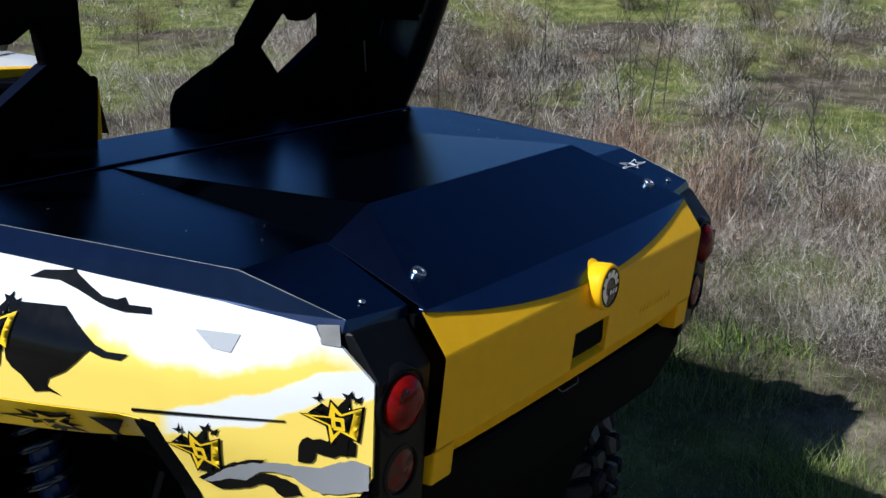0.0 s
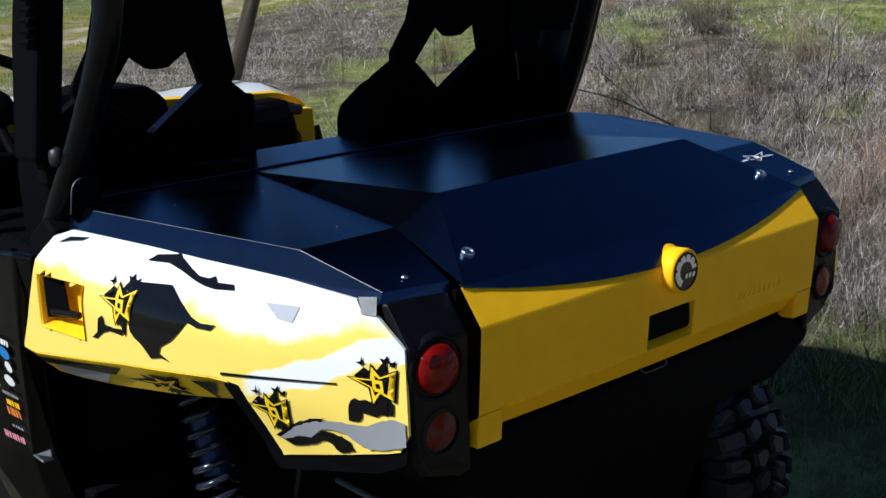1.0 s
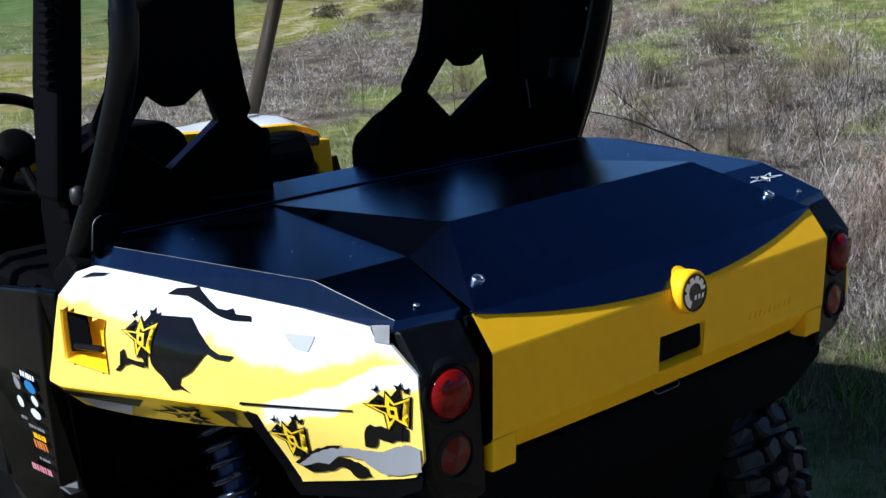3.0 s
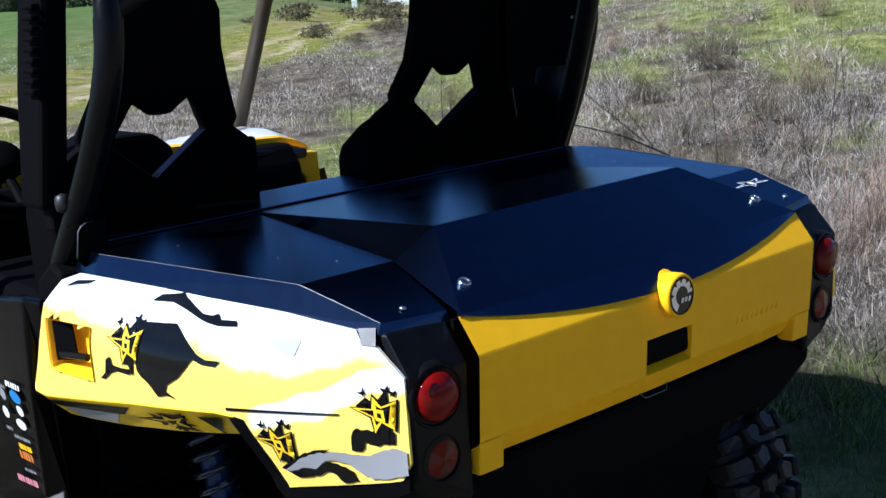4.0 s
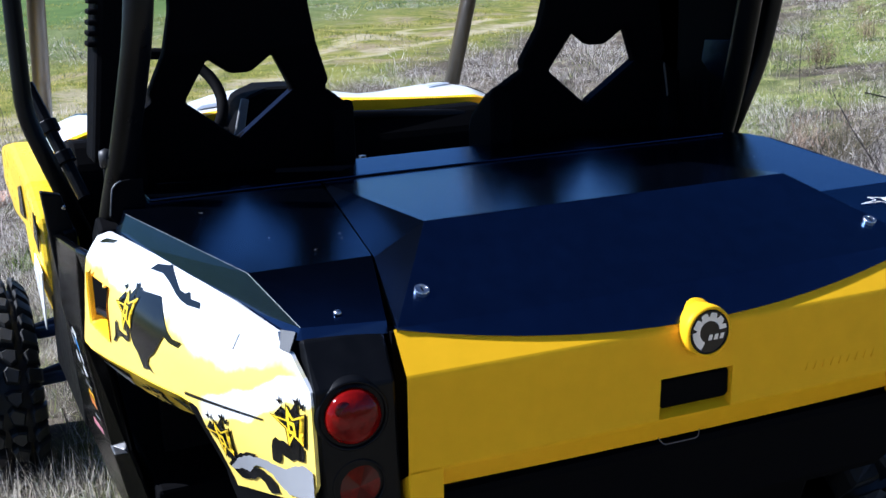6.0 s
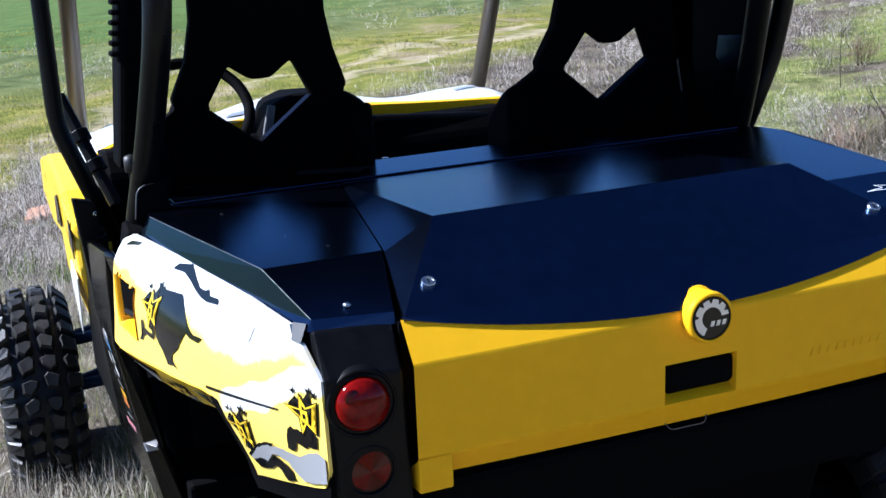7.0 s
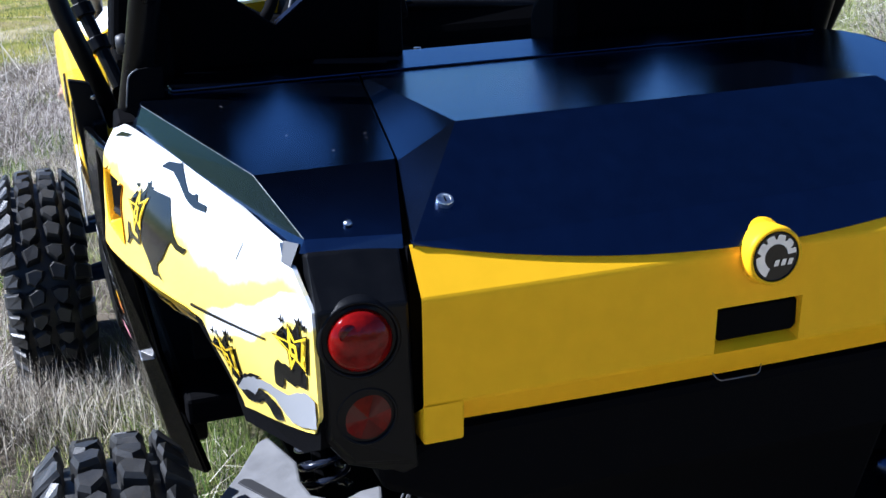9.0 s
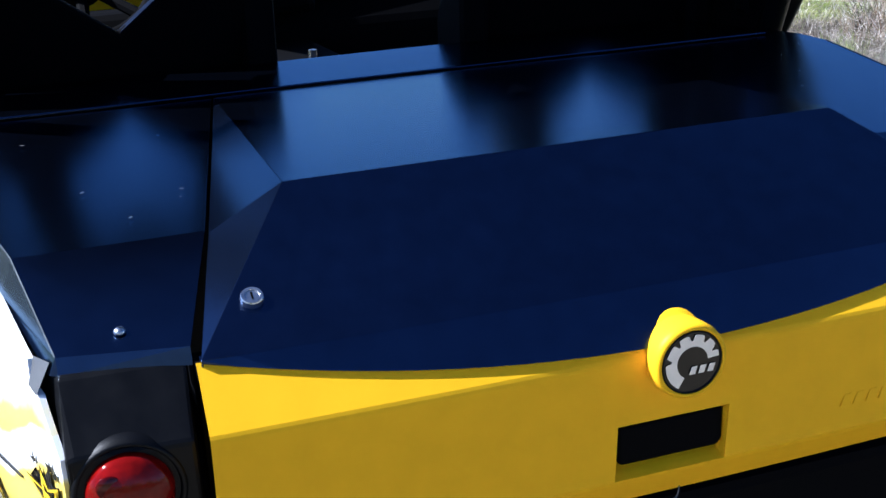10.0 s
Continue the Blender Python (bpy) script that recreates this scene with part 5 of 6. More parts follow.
    cheek = [(0.585, 1.04), (0.695, 1.03), (0.70, 0.80), (0.64, 0.80), (0.635, 0.95), (0.60, 0.99)]
    part("fender_cheek", prism(cheek, 0.05, lambda u, v, d: (u, 1.96 + d, v)), YELLOW, parent, "yellow inner end of the fender", bevel=0.006)
    cols = (0.0, 0.15, 0.3, 0.4, 0.5, 0.6, 0.66, 0.70, 0.72)
    swell = {2.035: (1.112, 1.110, 1.100, 1.094, 1.089, 1.083, 1.065, 1.045, 1.0), 2.12: (1.122, 1.118, 1.104, 1.102, 1.106, 1.111, 1.090, 1.053, 1.0),
             2.33: (1.136, 1.122, 1.095, 1.094, 1.104, 1.109, 1.085, 1.045, 0.99), 2.5: (1.132, 1.112, 1.075, 1.072, 1.08, 1.083, 1.055, 1.01, 0.96),
             2.72: (1.07, 1.05, 1.02, 1.01, 1.01, 1.0, 0.98, 0.95, 0.91), 2.92: (0.97, 0.96, 0.94, 0.93, 0.92, 0.91, 0.90, 0.88, 0.86)}
    across = [-q for q in cols[:0:-1]] + list(cols)
    grid = [[Vector((u, y - 0.25 * max(0, abs(u) - 0.5) * (y > 2.6), hs[cols.index(abs(u))])) for u in across] for y, hs in swell.items()]
    n = len(across)
    faces = [(r * n + k, r * n + k + 1, (r + 1) * n + k + 1, (r + 1) * n + k) for r in range(len(grid) - 1) for k in range(n - 1)]
    h = part("hood", mesh([p for row in grid for p in row], faces), WHITE, parent, "white-printed hood with raised sides and yellow edges", solid=0.015, smooth=True)
    lip, face = [], []
    for k, p in enumerate(grid[0]):
        q = grid[1][k]
        wide = 0.16 if abs(p.x) > 0.45 else 0.45 if abs(p.x) < 0.32 else 0.3
        lip += [p + Vector((0, -0.004, 0.003)), p.lerp(q, wide) + Vector((0, 0, 0.004))]
        face += [p + Vector((0, -0.005, 0.003)), p + Vector((0, -0.006, -0.034 if abs(p.x) < 0.52 else -0.018))]
    strip = [(2 * k, 2 * k + 2, 2 * k + 3, 2 * k + 1) for k in range(n - 1)]
    part("hood_edge", mesh(lip, strip), YELLOW, h, "yellow rear edge of the hood")
    part("hood_edge", mesh(face, [q[::-1] for q in strip]), YELLOW, h, "yellow rear edge of the hood")

    def hood_print(outline, m, label):
        v = []
        for u, y in outline:
            ys = list(swell)
            r = max(q for q in range(len(ys) - 1) if ys[q] <= y)
            f = (y - ys[r]) / (ys[r + 1] - ys[r])
            c = max(q for q in range(len(across) - 1) if across[q] <= u)
            g = (u - across[c]) / (across[c + 1] - across[c])
            lo, hi = grid[r][c].lerp(grid[r][c + 1], g), grid[r + 1][c].lerp(grid[r + 1][c + 1], g)
            v.append((u, y, lo.lerp(hi, f).z + 0.005))
        part("hood_graphic", mesh(v, [tuple(range(len(v)))]), m, h, label)

    hood_print([(0.605, 2.13), (0.655, 2.10), (0.685, 2.11), (0.655, 2.26), (0.625, 2.24)], GREY, "grey printed graphic")
    hood_print([(0.5, 2.2), (0.595, 2.22), (0.59, 2.26), (0.52, 2.24)], PALE_GREY, "pale grey printed graphic")
    for a in (-0.28, -0.2, -0.1):
        hood_print([(a, 2.14), (a + 0.09, 2.13), (a + 0.12, 2.2), (a + 0.04, 2.22)], GREY, "grey printed graphic")
    # rear bumper and small hardware
    part("rear_bumper", prism([(-0.53, 0.745), (-0.44, 0.775), (0.44, 0.775), (0.53, 0.745), (0.53, 0.70), (0.40, 0.64), (-0.40, 0.64), (-0.53, 0.70)], 0.10, lambda u, v, d: (u, 0.0 + d, v)), DARK, parent, "black rear bumper beam", bevel=0.015)
    rod = part("bracket_rod", tube([(-0.341, 0.543, 0.493), (-0.43, 0.254, 0.556)], 0.006, 8, 0), GREY_STEEL, parent, "pale metal rod under the bed")
    for k in (0.55, 0.75, 0.9):
        a = Vector((-0.341, 0.543, 0.493)).lerp(Vector((-0.43, 0.254, 0.556)), k)
        part("hanging_wire", tube([a, a + Vector((0.01, 0.0, -0.03)), a + Vector((-0.008, 0.01, -0.075))], 0.002, 6, 0.01), GREY_STEEL, rod)
    for k in range(3):
        part("grille_bar", prism([(-0.468 + 0.018 * k, 0.70), (-0.460 + 0.018 * k, 0.70), (-0.45 + 0.018 * k, 0.61), (-0.458 + 0.018 * k, 0.61)], 0.01, lambda u, v, d: (u, 0.012 + d, v)), SPRING, parent, bevel=0.002)


for side in (1, -1):
    panel = side_panel(side, utv)
    if side > 0:
        side_graphics(side, panel)
    rear_corner(side, utv)
    d = deck(side, utv)
    if side < 0:
        build_star_mark(d)
    suspension(side, utv)
    seat(-side * (0.427 if side > 0 else 0.413), utv)
    wheel((-side * 0.85, 0.63, 0.168), 0.26, 0.345, 16, utv)
    wheel((-side * 0.92, 2.44, 0.252), 0.235, 0.345, 17, utv)
build_lid(utv)
build_tailgate(utv)
cage(utv)
cabin(utv)

# ---- vegetation ----


def ribbon_mesh(name, base, lean, length, width, bend=0.5, segs=2):
    """Many thin blades or stems in one mesh: base points, lean directions, lengths and widths."""
    n = len(base)
    rng = np.random.default_rng(len(name) * 7 + n)
    side = np.cross(lean, np.array([0, 0, 1.0]))
    side += rng.normal(0, 0.5, side.shape) * np.array([1, 1, 0.0])
    side /= np.linalg.norm(side, axis=1)[:, None] + 1e-9
    k = 2 * segs + 1
    V = np.zeros((n, k, 3))
    flat = lean * np.array([1, 1, 0.0])
    for i in range(segs):
        t = i / segs
        c = base + lean * (length * t)[:, None] + (flat * bend - np.array([0, 0, 0.35 * bend])) * (length * t * t)[:, None]
        w = (width * (1 - 0.6 * t) / 2)[:, None]
        V[:, 2 * i], V[:, 2 * i + 1] = c - side * w, c + side * w
    V[:, -1] = base + lean * length[:, None] + (flat * bend - np.array([0, 0, 0.35 * bend])) * length[:, None]
    loops, starts, totals = [], [], []
    off = (np.arange(n) * k)[:, None]
    quads = [np.array([2 * i, 2 * i + 1, 2 * i + 3, 2 * i + 2]) for i in range(segs - 1)]
    per = [off + q for q in quads] + [off + np.array([2 * segs - 2, 2 * segs - 1, 2 * segs])]
    flatloops = np.concatenate(per, axis=1).ravel()
    sizes = np.tile(np.array([4] * (segs - 1) + [3]), n)
    me = bpy.data.meshes.new(name)
    me.vertices.add(n * k)
    me.vertices.foreach_set("co", V.astype(np.float32).ravel())
    me.loops.add(len(flatloops))
    me.loops.foreach_set("vertex_index", flatloops.astype(np.int32))
    me.polygons.add(len(sizes))
    me.polygons.foreach_set("loop_start", np.concatenate([[0], np.cumsum(sizes)[:-1]]).astype(np.int32))
    me.update(calc_edges=True)
    return me


def ribbons(name, base, lean, length, width, material, label, category, bend=0.5, segs=2):
    ob = part(name, ribbon_mesh(name, base, lean, length, width, bend, segs), material)
    return tagged(ob, label, category, kind="stuff")


def veg_mat(name, c1, c2, c3):
    """Colour differs from blade to blade and in soft drifts over the ground."""
    m = bpy.data.materials.new(name)
    m.use_nodes = True
    nt = m.node_tree
    b = nt.nodes["Principled BSDF"]
    b.inputs["Roughness"].default_value, b.inputs["Specular IOR Level"].default_value = 0.7, 0.25
    geo, drift, add, ramp = (nt.nodes.new("ShaderNode" + k) for k in ("NewGeometry", "TexNoise", "Math", "ValToRGB"))
    drift.inputs["Scale"].default_value, drift.inputs["Detail"].default_value, drift.inputs["Roughness"].default_value = 0.8, 5, 0.7
    add.operation, add.inputs[1].default_value = "MULTIPLY_ADD", 0.85
    nt.links.new(geo.outputs["Position"], drift.inputs["Vector"])
    nt.links.new(geo.outputs["Random Per Island"], add.inputs[0])
    strong = nt.nodes.new("ShaderNodeMath")
    strong.operation, strong.inputs[1].default_value = "MULTIPLY", 1.7
    nt.links.new(drift.outputs[0], strong.inputs[0])
    nt.links.new(strong.outputs[0], add.inputs[2])
    sub = nt.nodes.new("ShaderNodeMath")
    sub.operation, sub.inputs[1].default_value = "SUBTRACT", 0.74
    nt.links.new(add.outputs[0], sub.inputs[0])
    nt.links.new(sub.outputs[0], ramp.inputs[0])
    ramp.color_ramp.elements.new(0.5)
    for e, (p, c) in zip(ramp.color_ramp.elements, ((0.22, c1), (0.5, c2), (0.78, c3))):
        e.position, e.color = p, (*c, 1)
    nt.links.new(ramp.outputs[0], b.inputs["Base Color"])
    thin, both = nt.nodes.new("ShaderNodeBsdfTranslucent"), nt.nodes.new("ShaderNodeMixShader")
    both.inputs[0].default_value = 0.35
    nt.links.new(ramp.outputs[0], thin.inputs["Color"])
    nt.links.new(b.outputs[0], both.inputs[1])
    nt.links.new(thin.outputs[0], both.inputs[2])
    nt.links.new(both.outputs[0], nt.nodes["Material Output"].inputs["Surface"])
    return m


DRY = veg_mat("dry_grass_blade", (0.035, 0.028, 0.022), (0.35, 0.305, 0.24), (0.92, 0.85, 0.72))
GREEN = veg_mat("green_grass_blade", (0.03, 0.07, 0.012), (0.20, 0.29, 0.05), (0.66, 0.64, 0.26))
TWIG = veg_mat("dead_twig", (0.03, 0.024, 0.02), (0.30, 0.255, 0.215), (0.92, 0.84, 0.75))
STRAW = veg_mat("straw", (0.22, 0.18, 0.14), (0.56, 0.50, 0.41), (0.88, 0.82, 0.71))
RUST = veg_mat("rusty_twig", (0.10, 0.055, 0.036), (0.33, 0.21, 0.14), (0.62, 0.46, 0.33))
FIELD = veg_mat("field_grass", (0.06, 0.10, 0.016), (0.26, 0.275, 0.04), (0.60, 0.50, 0.13))
DARK_TWIG = veg_mat("dark_twig", (0.025, 0.021, 0.016), (0.11, 0.095, 0.075), (0.36, 0.32, 0.26))
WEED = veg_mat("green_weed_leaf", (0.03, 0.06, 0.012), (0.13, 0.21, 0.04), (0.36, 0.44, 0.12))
BUSH = veg_mat("bush_twig", (0.05, 0.05, 0.028), (0.13, 0.12, 0.065), (0.26, 0.22, 0.13))
LEAF_DARK = veg_mat("dark_leaf", (0.035, 0.055, 0.028), (0.07, 0.10, 0.05), (0.13, 0.17, 0.085))
LEAF_OLIVE = veg_mat("olive_leaf", (0.07, 0.08, 0.045), (0.13, 0.14, 0.08), (0.22, 0.22, 0.13))
BARK = mat("bark", (0.12, 0.09, 0.07), 0.9, grain=0.3, scale=8, bump=0.5, bump_scale=30)

RNG = np.random.default_rng(11)


def scatter(n, r0, r1, az0=2.0, az1=112.0, power=1.0):
    """Points over the wedge of ground in front of the walk, thinning outwards."""
    u = RNG.random(n)
    r = r0 * (r1 / r0) ** (u ** power)
    az = np.radians(az0 + (az1 - az0) * RNG.random(n))
    return -1.6 + r * np.cos(az), -1.4 + r * np.sin(az), r


def clear(x, y):
    """Not under the vehicle."""
    body = (np.abs(x) < 0.45) & (y > -0.1) & (y < 2.95)
    wheels = (np.abs(np.abs(x) - 0.9) < 0.17) & ((np.abs(y - 0.62) < 0.36) | (np.abs(y - 2.44) < 0.34))
    return ~(body | wheels)


def heap(x, y):
    """The tangled heap of dead brush ahead of the near wheels."""
    return (x > -3.0) & (x < 0.2) & (y > 5.5) & (y < 9.6)


def in_field(x, y):
    return y - 0.93 * x + 1.0 * wobble(x, y, 13.0, 2.0) > 10.2


def lean_dirs(n, spread):
    a = RNG.random(n) * 2 * np.pi
    t = np.abs(RNG.normal(0, spread, n))
    t = np.clip(t, 0, 1.35)
    return np.stack([np.sin(t) * np.cos(a), np.sin(t) * np.sin(a), np.cos(t)], 1)


def grass():
    x, y, r = scatter(660000, 1.3, 46)
    ok = clear(x, y) & ~in_field(x, y)
    # dark growth over the vehicle's shaded ground, to deepen the shade by colour
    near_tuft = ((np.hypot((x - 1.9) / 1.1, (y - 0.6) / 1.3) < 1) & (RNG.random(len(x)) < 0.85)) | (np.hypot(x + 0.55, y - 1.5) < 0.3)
    green = ((RNG.random(len(x)) < 0.24 + 0.66 * growth(x, y)) | near_tuft) & ok
    dry = ok & ~green & ((drift(x, y, 0.7, 12) > 0.4) | (RNG.random(len(x)) < 0.25))
    dry = dry & (~heap(x, y) | (RNG.random(len(x)) < 0.25))
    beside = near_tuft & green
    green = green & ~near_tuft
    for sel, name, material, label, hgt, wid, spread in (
            (beside, "green_weeds", WEED, "dark green low growth deepening the shade beside the vehicle", 0.12, 0.0045, 0.6),
            (dry, "dry_grass", DRY, "dry grey-tan dead grass and stalks", 0.105, 0.0025, 0.75),
            (green, "green_grass", GREEN, "fresh green grass in patches", 0.095, 0.0031, 0.6)):
        for near in (True, False):
            pick = sel & ((r < 4.5) == near)
            X, Y, R = x[pick], y[pick], r[pick]
            n = len(X)
            base = np.stack([X, Y, height(X, Y) - 0.01], 1)
            tuft = smooth(0.38, 0.68, drift(X, Y, 0.55, 6))
            length = hgt * (0.35 + 1.0 * RNG.random(n) ** 1.6) * (0.45 + 1.5 * tuft)
            width = wid * np.clip(R / 8, 0.6, 3.2) * (0.4 + 1.0 * RNG.random(n) ** 2)
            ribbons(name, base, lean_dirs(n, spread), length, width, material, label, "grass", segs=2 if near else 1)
    # thinner growth behind and beside the walk
    x, y, r = scatter(80000, 1.0, 14, 112, 362)
    ok = clear(x, y) & ~in_field(x, y) & ((y > -0.9 + 0.5 * wobble(x, y, 2.3, 1.0)) | (y < -6.2 + 0.5 * wobble(x, y, 2.3, 1.0)) | (RNG.random(len(x)) < 0.1))
    lush = growth(x, y) > 0.5
    for name, material, label, pick in (("green_grass", GREEN, "fresh green grass in patches", ok & lush), ("dry_grass", DRY, "dry grey-tan dead grass and stalks", ok & ~lush)):
        n = int(pick.sum())
        base = np.stack([x[pick], y[pick], height(x[pick], y[pick]) - 0.01], 1)
        ribbons(name, base, lean_dirs(n, 0.8), 0.11 * (0.35 + RNG.random(n)), 0.005 * np.clip(r[pick] / 5, 0.6, 3), material, label, "grass", segs=1)
    # short cropped growth of the open field
    x, y, r = scatter(280000, 8, 60, 35, 112)
    ok = in_field(x, y) & (drift(x, y, 2.0, 8) > 0.45)
    X, Y, R = x[ok], y[ok], r[ok]
    n = len(X)
    base = np.stack([X, Y, height(X, Y) - 0.01], 1)
    ribbons("field_grass", base, lean_dirs(n, 0.7), 0.075 * (0.4 + RNG.random(n)), 0.006 * np.clip(R / 12, 0.8, 5), FIELD, "short yellow-green field grass", "grass", segs=1)
    # growth close by the near wheels, and long bleached straw lying over it
    n = 120000
    X, Y = RNG.uniform(-3.2, -0.42, n), RNG.uniform(0.2, 6.5, n)
    keep = clear(X, Y) & ((drift(X, Y, 0.5, 18) > 0.43) | (RNG.random(n) < 0.2)) & (~heap(X, Y) | (RNG.random(n) < 0.3))
    X, Y = X[keep], Y[keep]
    lush = (drift(X, Y, 0.8, 16) > 0.61) | (np.hypot(X + 0.62, Y - 1.1) < 0.33) | (RNG.random(len(X)) < 0.06)
    for name, material, label, pick, hgt, spread in (("green_grass", GREEN, "fresh green grass in patches", lush, 0.08, 0.6), ("dry_grass", DRY, "dry grey-tan dead grass and stalks", ~lush, 0.085, 0.95)):
        n = int(pick.sum())
        base = np.stack([X[pick], Y[pick], height(X[pick], Y[pick]) - 0.01], 1)
        tuft = smooth(0.35, 0.65, drift(X[pick], Y[pick], 0.4, 17))
        ribbons(name, base, lean_dirs(n, spread), hgt * (0.3 + RNG.random(n) ** 1.5) * (0.5 + 1.2 * tuft), 0.0026 * (0.4 + RNG.random(n)), material, label, "grass", segs=1)
    # taller stalks against the near front wheel
    n = 2600
    X, Y = RNG.uniform(-1.3, -0.62, n), 2.02 + 0.16 * RNG.random(n) ** 2 - 0.3 * RNG.random(n) ** 2
    base = np.stack([X, Y, height(X, Y) - 0.01], 1)
    ribbons("dry_grass", base, lean_dirs(n, 0.4), 0.10 + 0.14 * RNG.random(n) ** 2, 0.0024 * (0.5 + RNG.random(n)), DRY, "dry grey-tan dead grass and stalks", "grass", segs=2)
    n = 22000
    X, Y = RNG.uniform(-3.2, -0.42, n), RNG.uniform(0.3, 6.5, n)
    keep = clear(X, Y) & (drift(X, Y, 0.6, 9) > 0.44)
    X, Y = X[keep], Y[keep]
    n = len(X)
    base = np.stack([X, Y, height(X, Y) + 0.06 * RNG.random(n)], 1)
    ribbons("straw", base, lean_dirs(n, 1.15), 0.13 * (0.3 + RNG.random(n)), 0.0028 * (0.4 + RNG.random(n)), STRAW, "bleached dry straw lying in tangles", "straw", bend=0.25)


def brush():
    """Low bushes: rounded heaps of fine crossing twigs."""
    for name, material, count, r0, r1, size, label, az, floor_, most in (
            ("dead_brush", TWIG, 3000, 3.6, 58, 0.42, "tangled grey dead brush", (2, 112), 0.45, 4600),
            ("rusty_brush", RUST, 260, 4.2, 30, 0.4, "rusty-brown dry bushes", (2, 42), 0.45, 6000),
            ("dark_brush", DARK_TWIG, 1300, 3.4, 44, 0.34, "dark grey-brown low bushes", (2, 62), 0.46, 4200),
            ("green_weeds", WEED, 1900, 4.5, 48, 0.3, "low green weeds in clumps", (2, 60), 0.40, 2200)):
        x, y, r = scatter(count, r0, r1, az[0], az[1])
        g, belt, line = growth(x, y), dry_belt(x, y), y - 0.93 * x
        if material is WEED:
            wanted = g > 0.35
        else:
            wanted = (g < 0.75) | (RNG.random(len(x)) < 0.4)
        flat = (line > 18) & (line < 32)
        # brush is kept off that shaded ground so it stays dark
        beside = np.hypot((x - 1.9) / 1.2, (y - 0.6) / 1.4) < 1
        ok = ~beside & (~heap(x, y) | (RNG.random(len(x)) < 0.3)) & (drift(x, y, 3.2, 5) > floor_ + 0.03 * (r < 9) - 0.10 * belt) & wanted & (np.hypot(x / 1.3, (y - 1.4) / 2.1) > 1.2) & (~in_field(x, y) | flat)
        bx, by, br = x[ok], y[ok], r[ok]
        per = np.clip(0.8 * most / br, 60, 800).astype(int)
        idx = np.repeat(np.arange(len(bx)), per)
        n = len(idx)
        sz = (size * (0.4 + 0.9 * RNG.random(len(bx))))[idx]
        ang, el = RNG.random(n) * 2 * np.pi, np.arcsin(RNG.random(n) ** 0.9)
        out = np.stack([np.cos(ang) * np.cos(el), np.sin(ang) * np.cos(el), np.sin(el)], 1)
        start = 0.2 + 0.75 * RNG.random(n) ** 0.6
        lump = 0.75 + 0.5 * drift(bx[idx] * 3 + np.cos(ang) * 2, by[idx] * 3 + np.sin(ang) * 2, 1.0, 14)
        X, Y = bx[idx] + out[:, 0] * sz * start * lump, by[idx] + out[:, 1] * sz * start * lump
        base = np.stack([X, Y, height(X, Y) + out[:, 2] * sz * start * 0.75 * lump - 0.01], 1)
        way = out * 0.7 + RNG.normal(0, 0.6, (n, 3))
        way[:, 2] = np.abs(way[:, 2])
        way /= np.linalg.norm(way, axis=1)[:, None]
        length = sz * (0.10 + 0.30 * RNG.random(n) ** 2)
        width = 0.0031 * np.clip(br[idx] / 7, 0.7, 4.5) * (0.4 + 1.0 * RNG.random(n) ** 2)
        ribbons(name, base, way, length, width, material, label, "brush", bend=0.1, segs=1)


def sticks():
    """Long bleached sticks lying across the heap."""
    n = 330
    X, Y = RNG.uniform(-2.8, 0.1, n), RNG.uniform(5.4, 9.4, n)
    base = np.stack([X, Y, height(X, Y) + 0.02 + 0.28 * RNG.random(n) * heap(X, Y)], 1)
    ribbons("dead_sticks", base, lean_dirs(n, 1.25), 0.16 + 0.5 * RNG.random(n) ** 2, 0.0035 + 0.005 * RNG.random(n) ** 2, STRAW, "long bleached dead sticks lying in the brush", "stick", bend=0.15, segs=3)


def bush(name, label, wide, tall, stems, material, seed):
    """A leafless bush: curved stems from one root, each with side twigs and finer sprigs."""
    rng = np.random.default_rng(seed)
    b = empty(name, label, "bush", "dry bushes")
    a = rng.random(stems) * 2 * np.pi
    tilt = np.clip(np.abs(rng.normal(0.55, 0.35, stems)), 0.02, 1.35)
    way = np.stack([np.sin(tilt) * np.cos(a), np.sin(tilt) * np.sin(a), np.cos(tilt)], 1)
    size = np.array([wide / 2, wide / 2, tall])
    reach = way * size * (0.6 + 0.5 * rng.random(stems))[:, None]
    long = np.linalg.norm(reach, axis=1)
    root = np.stack([0.06 * wide * rng.normal(0, 1, stems), 0.06 * wide * rng.normal(0, 1, stems), np.full(stems, -0.02)], 1)
    part("branching", ribbon_mesh("branching", root, reach / long[:, None], long, np.full(stems, 0.007), 0.12, 3), DARK_TWIG, b)
    per = 15
    i = np.repeat(np.arange(stems), per)
    t = 0.2 + 0.8 * rng.random(len(i))
    p = root[i] + reach[i] * t[:, None]
    d = reach[i] / long[i][:, None] * 0.8 + rng.normal(0, 0.55, (len(i), 3))
    d /= np.linalg.norm(d, axis=1)[:, None]
    q = tall * (0.14 + 0.22 * rng.random(len(i)))
    part("crown", ribbon_mesh("crown", p, d, q, 0.0034 * (0.6 + 0.8 * rng.random(len(i))), 0.1, 2), material, b)
    j = np.repeat(np.arange(len(i)), 2)
    p2 = p[j] + d[j] * (q[j] * (0.3 + 0.7 * rng.random(len(j))))[:, None]
    d2 = d[j] * 0.6 + rng.normal(0, 0.6, (len(j), 3))
    d2 /= np.linalg.norm(d2, axis=1)[:, None]
    part("fringe", ribbon_mesh("fringe", p2, d2, tall * (0.05 + 0.12 * rng.random(len(j))), 0.0026 * (0.6 + 0.8 * rng.random(len(j))), 0.1, 1), material, b)
    return b


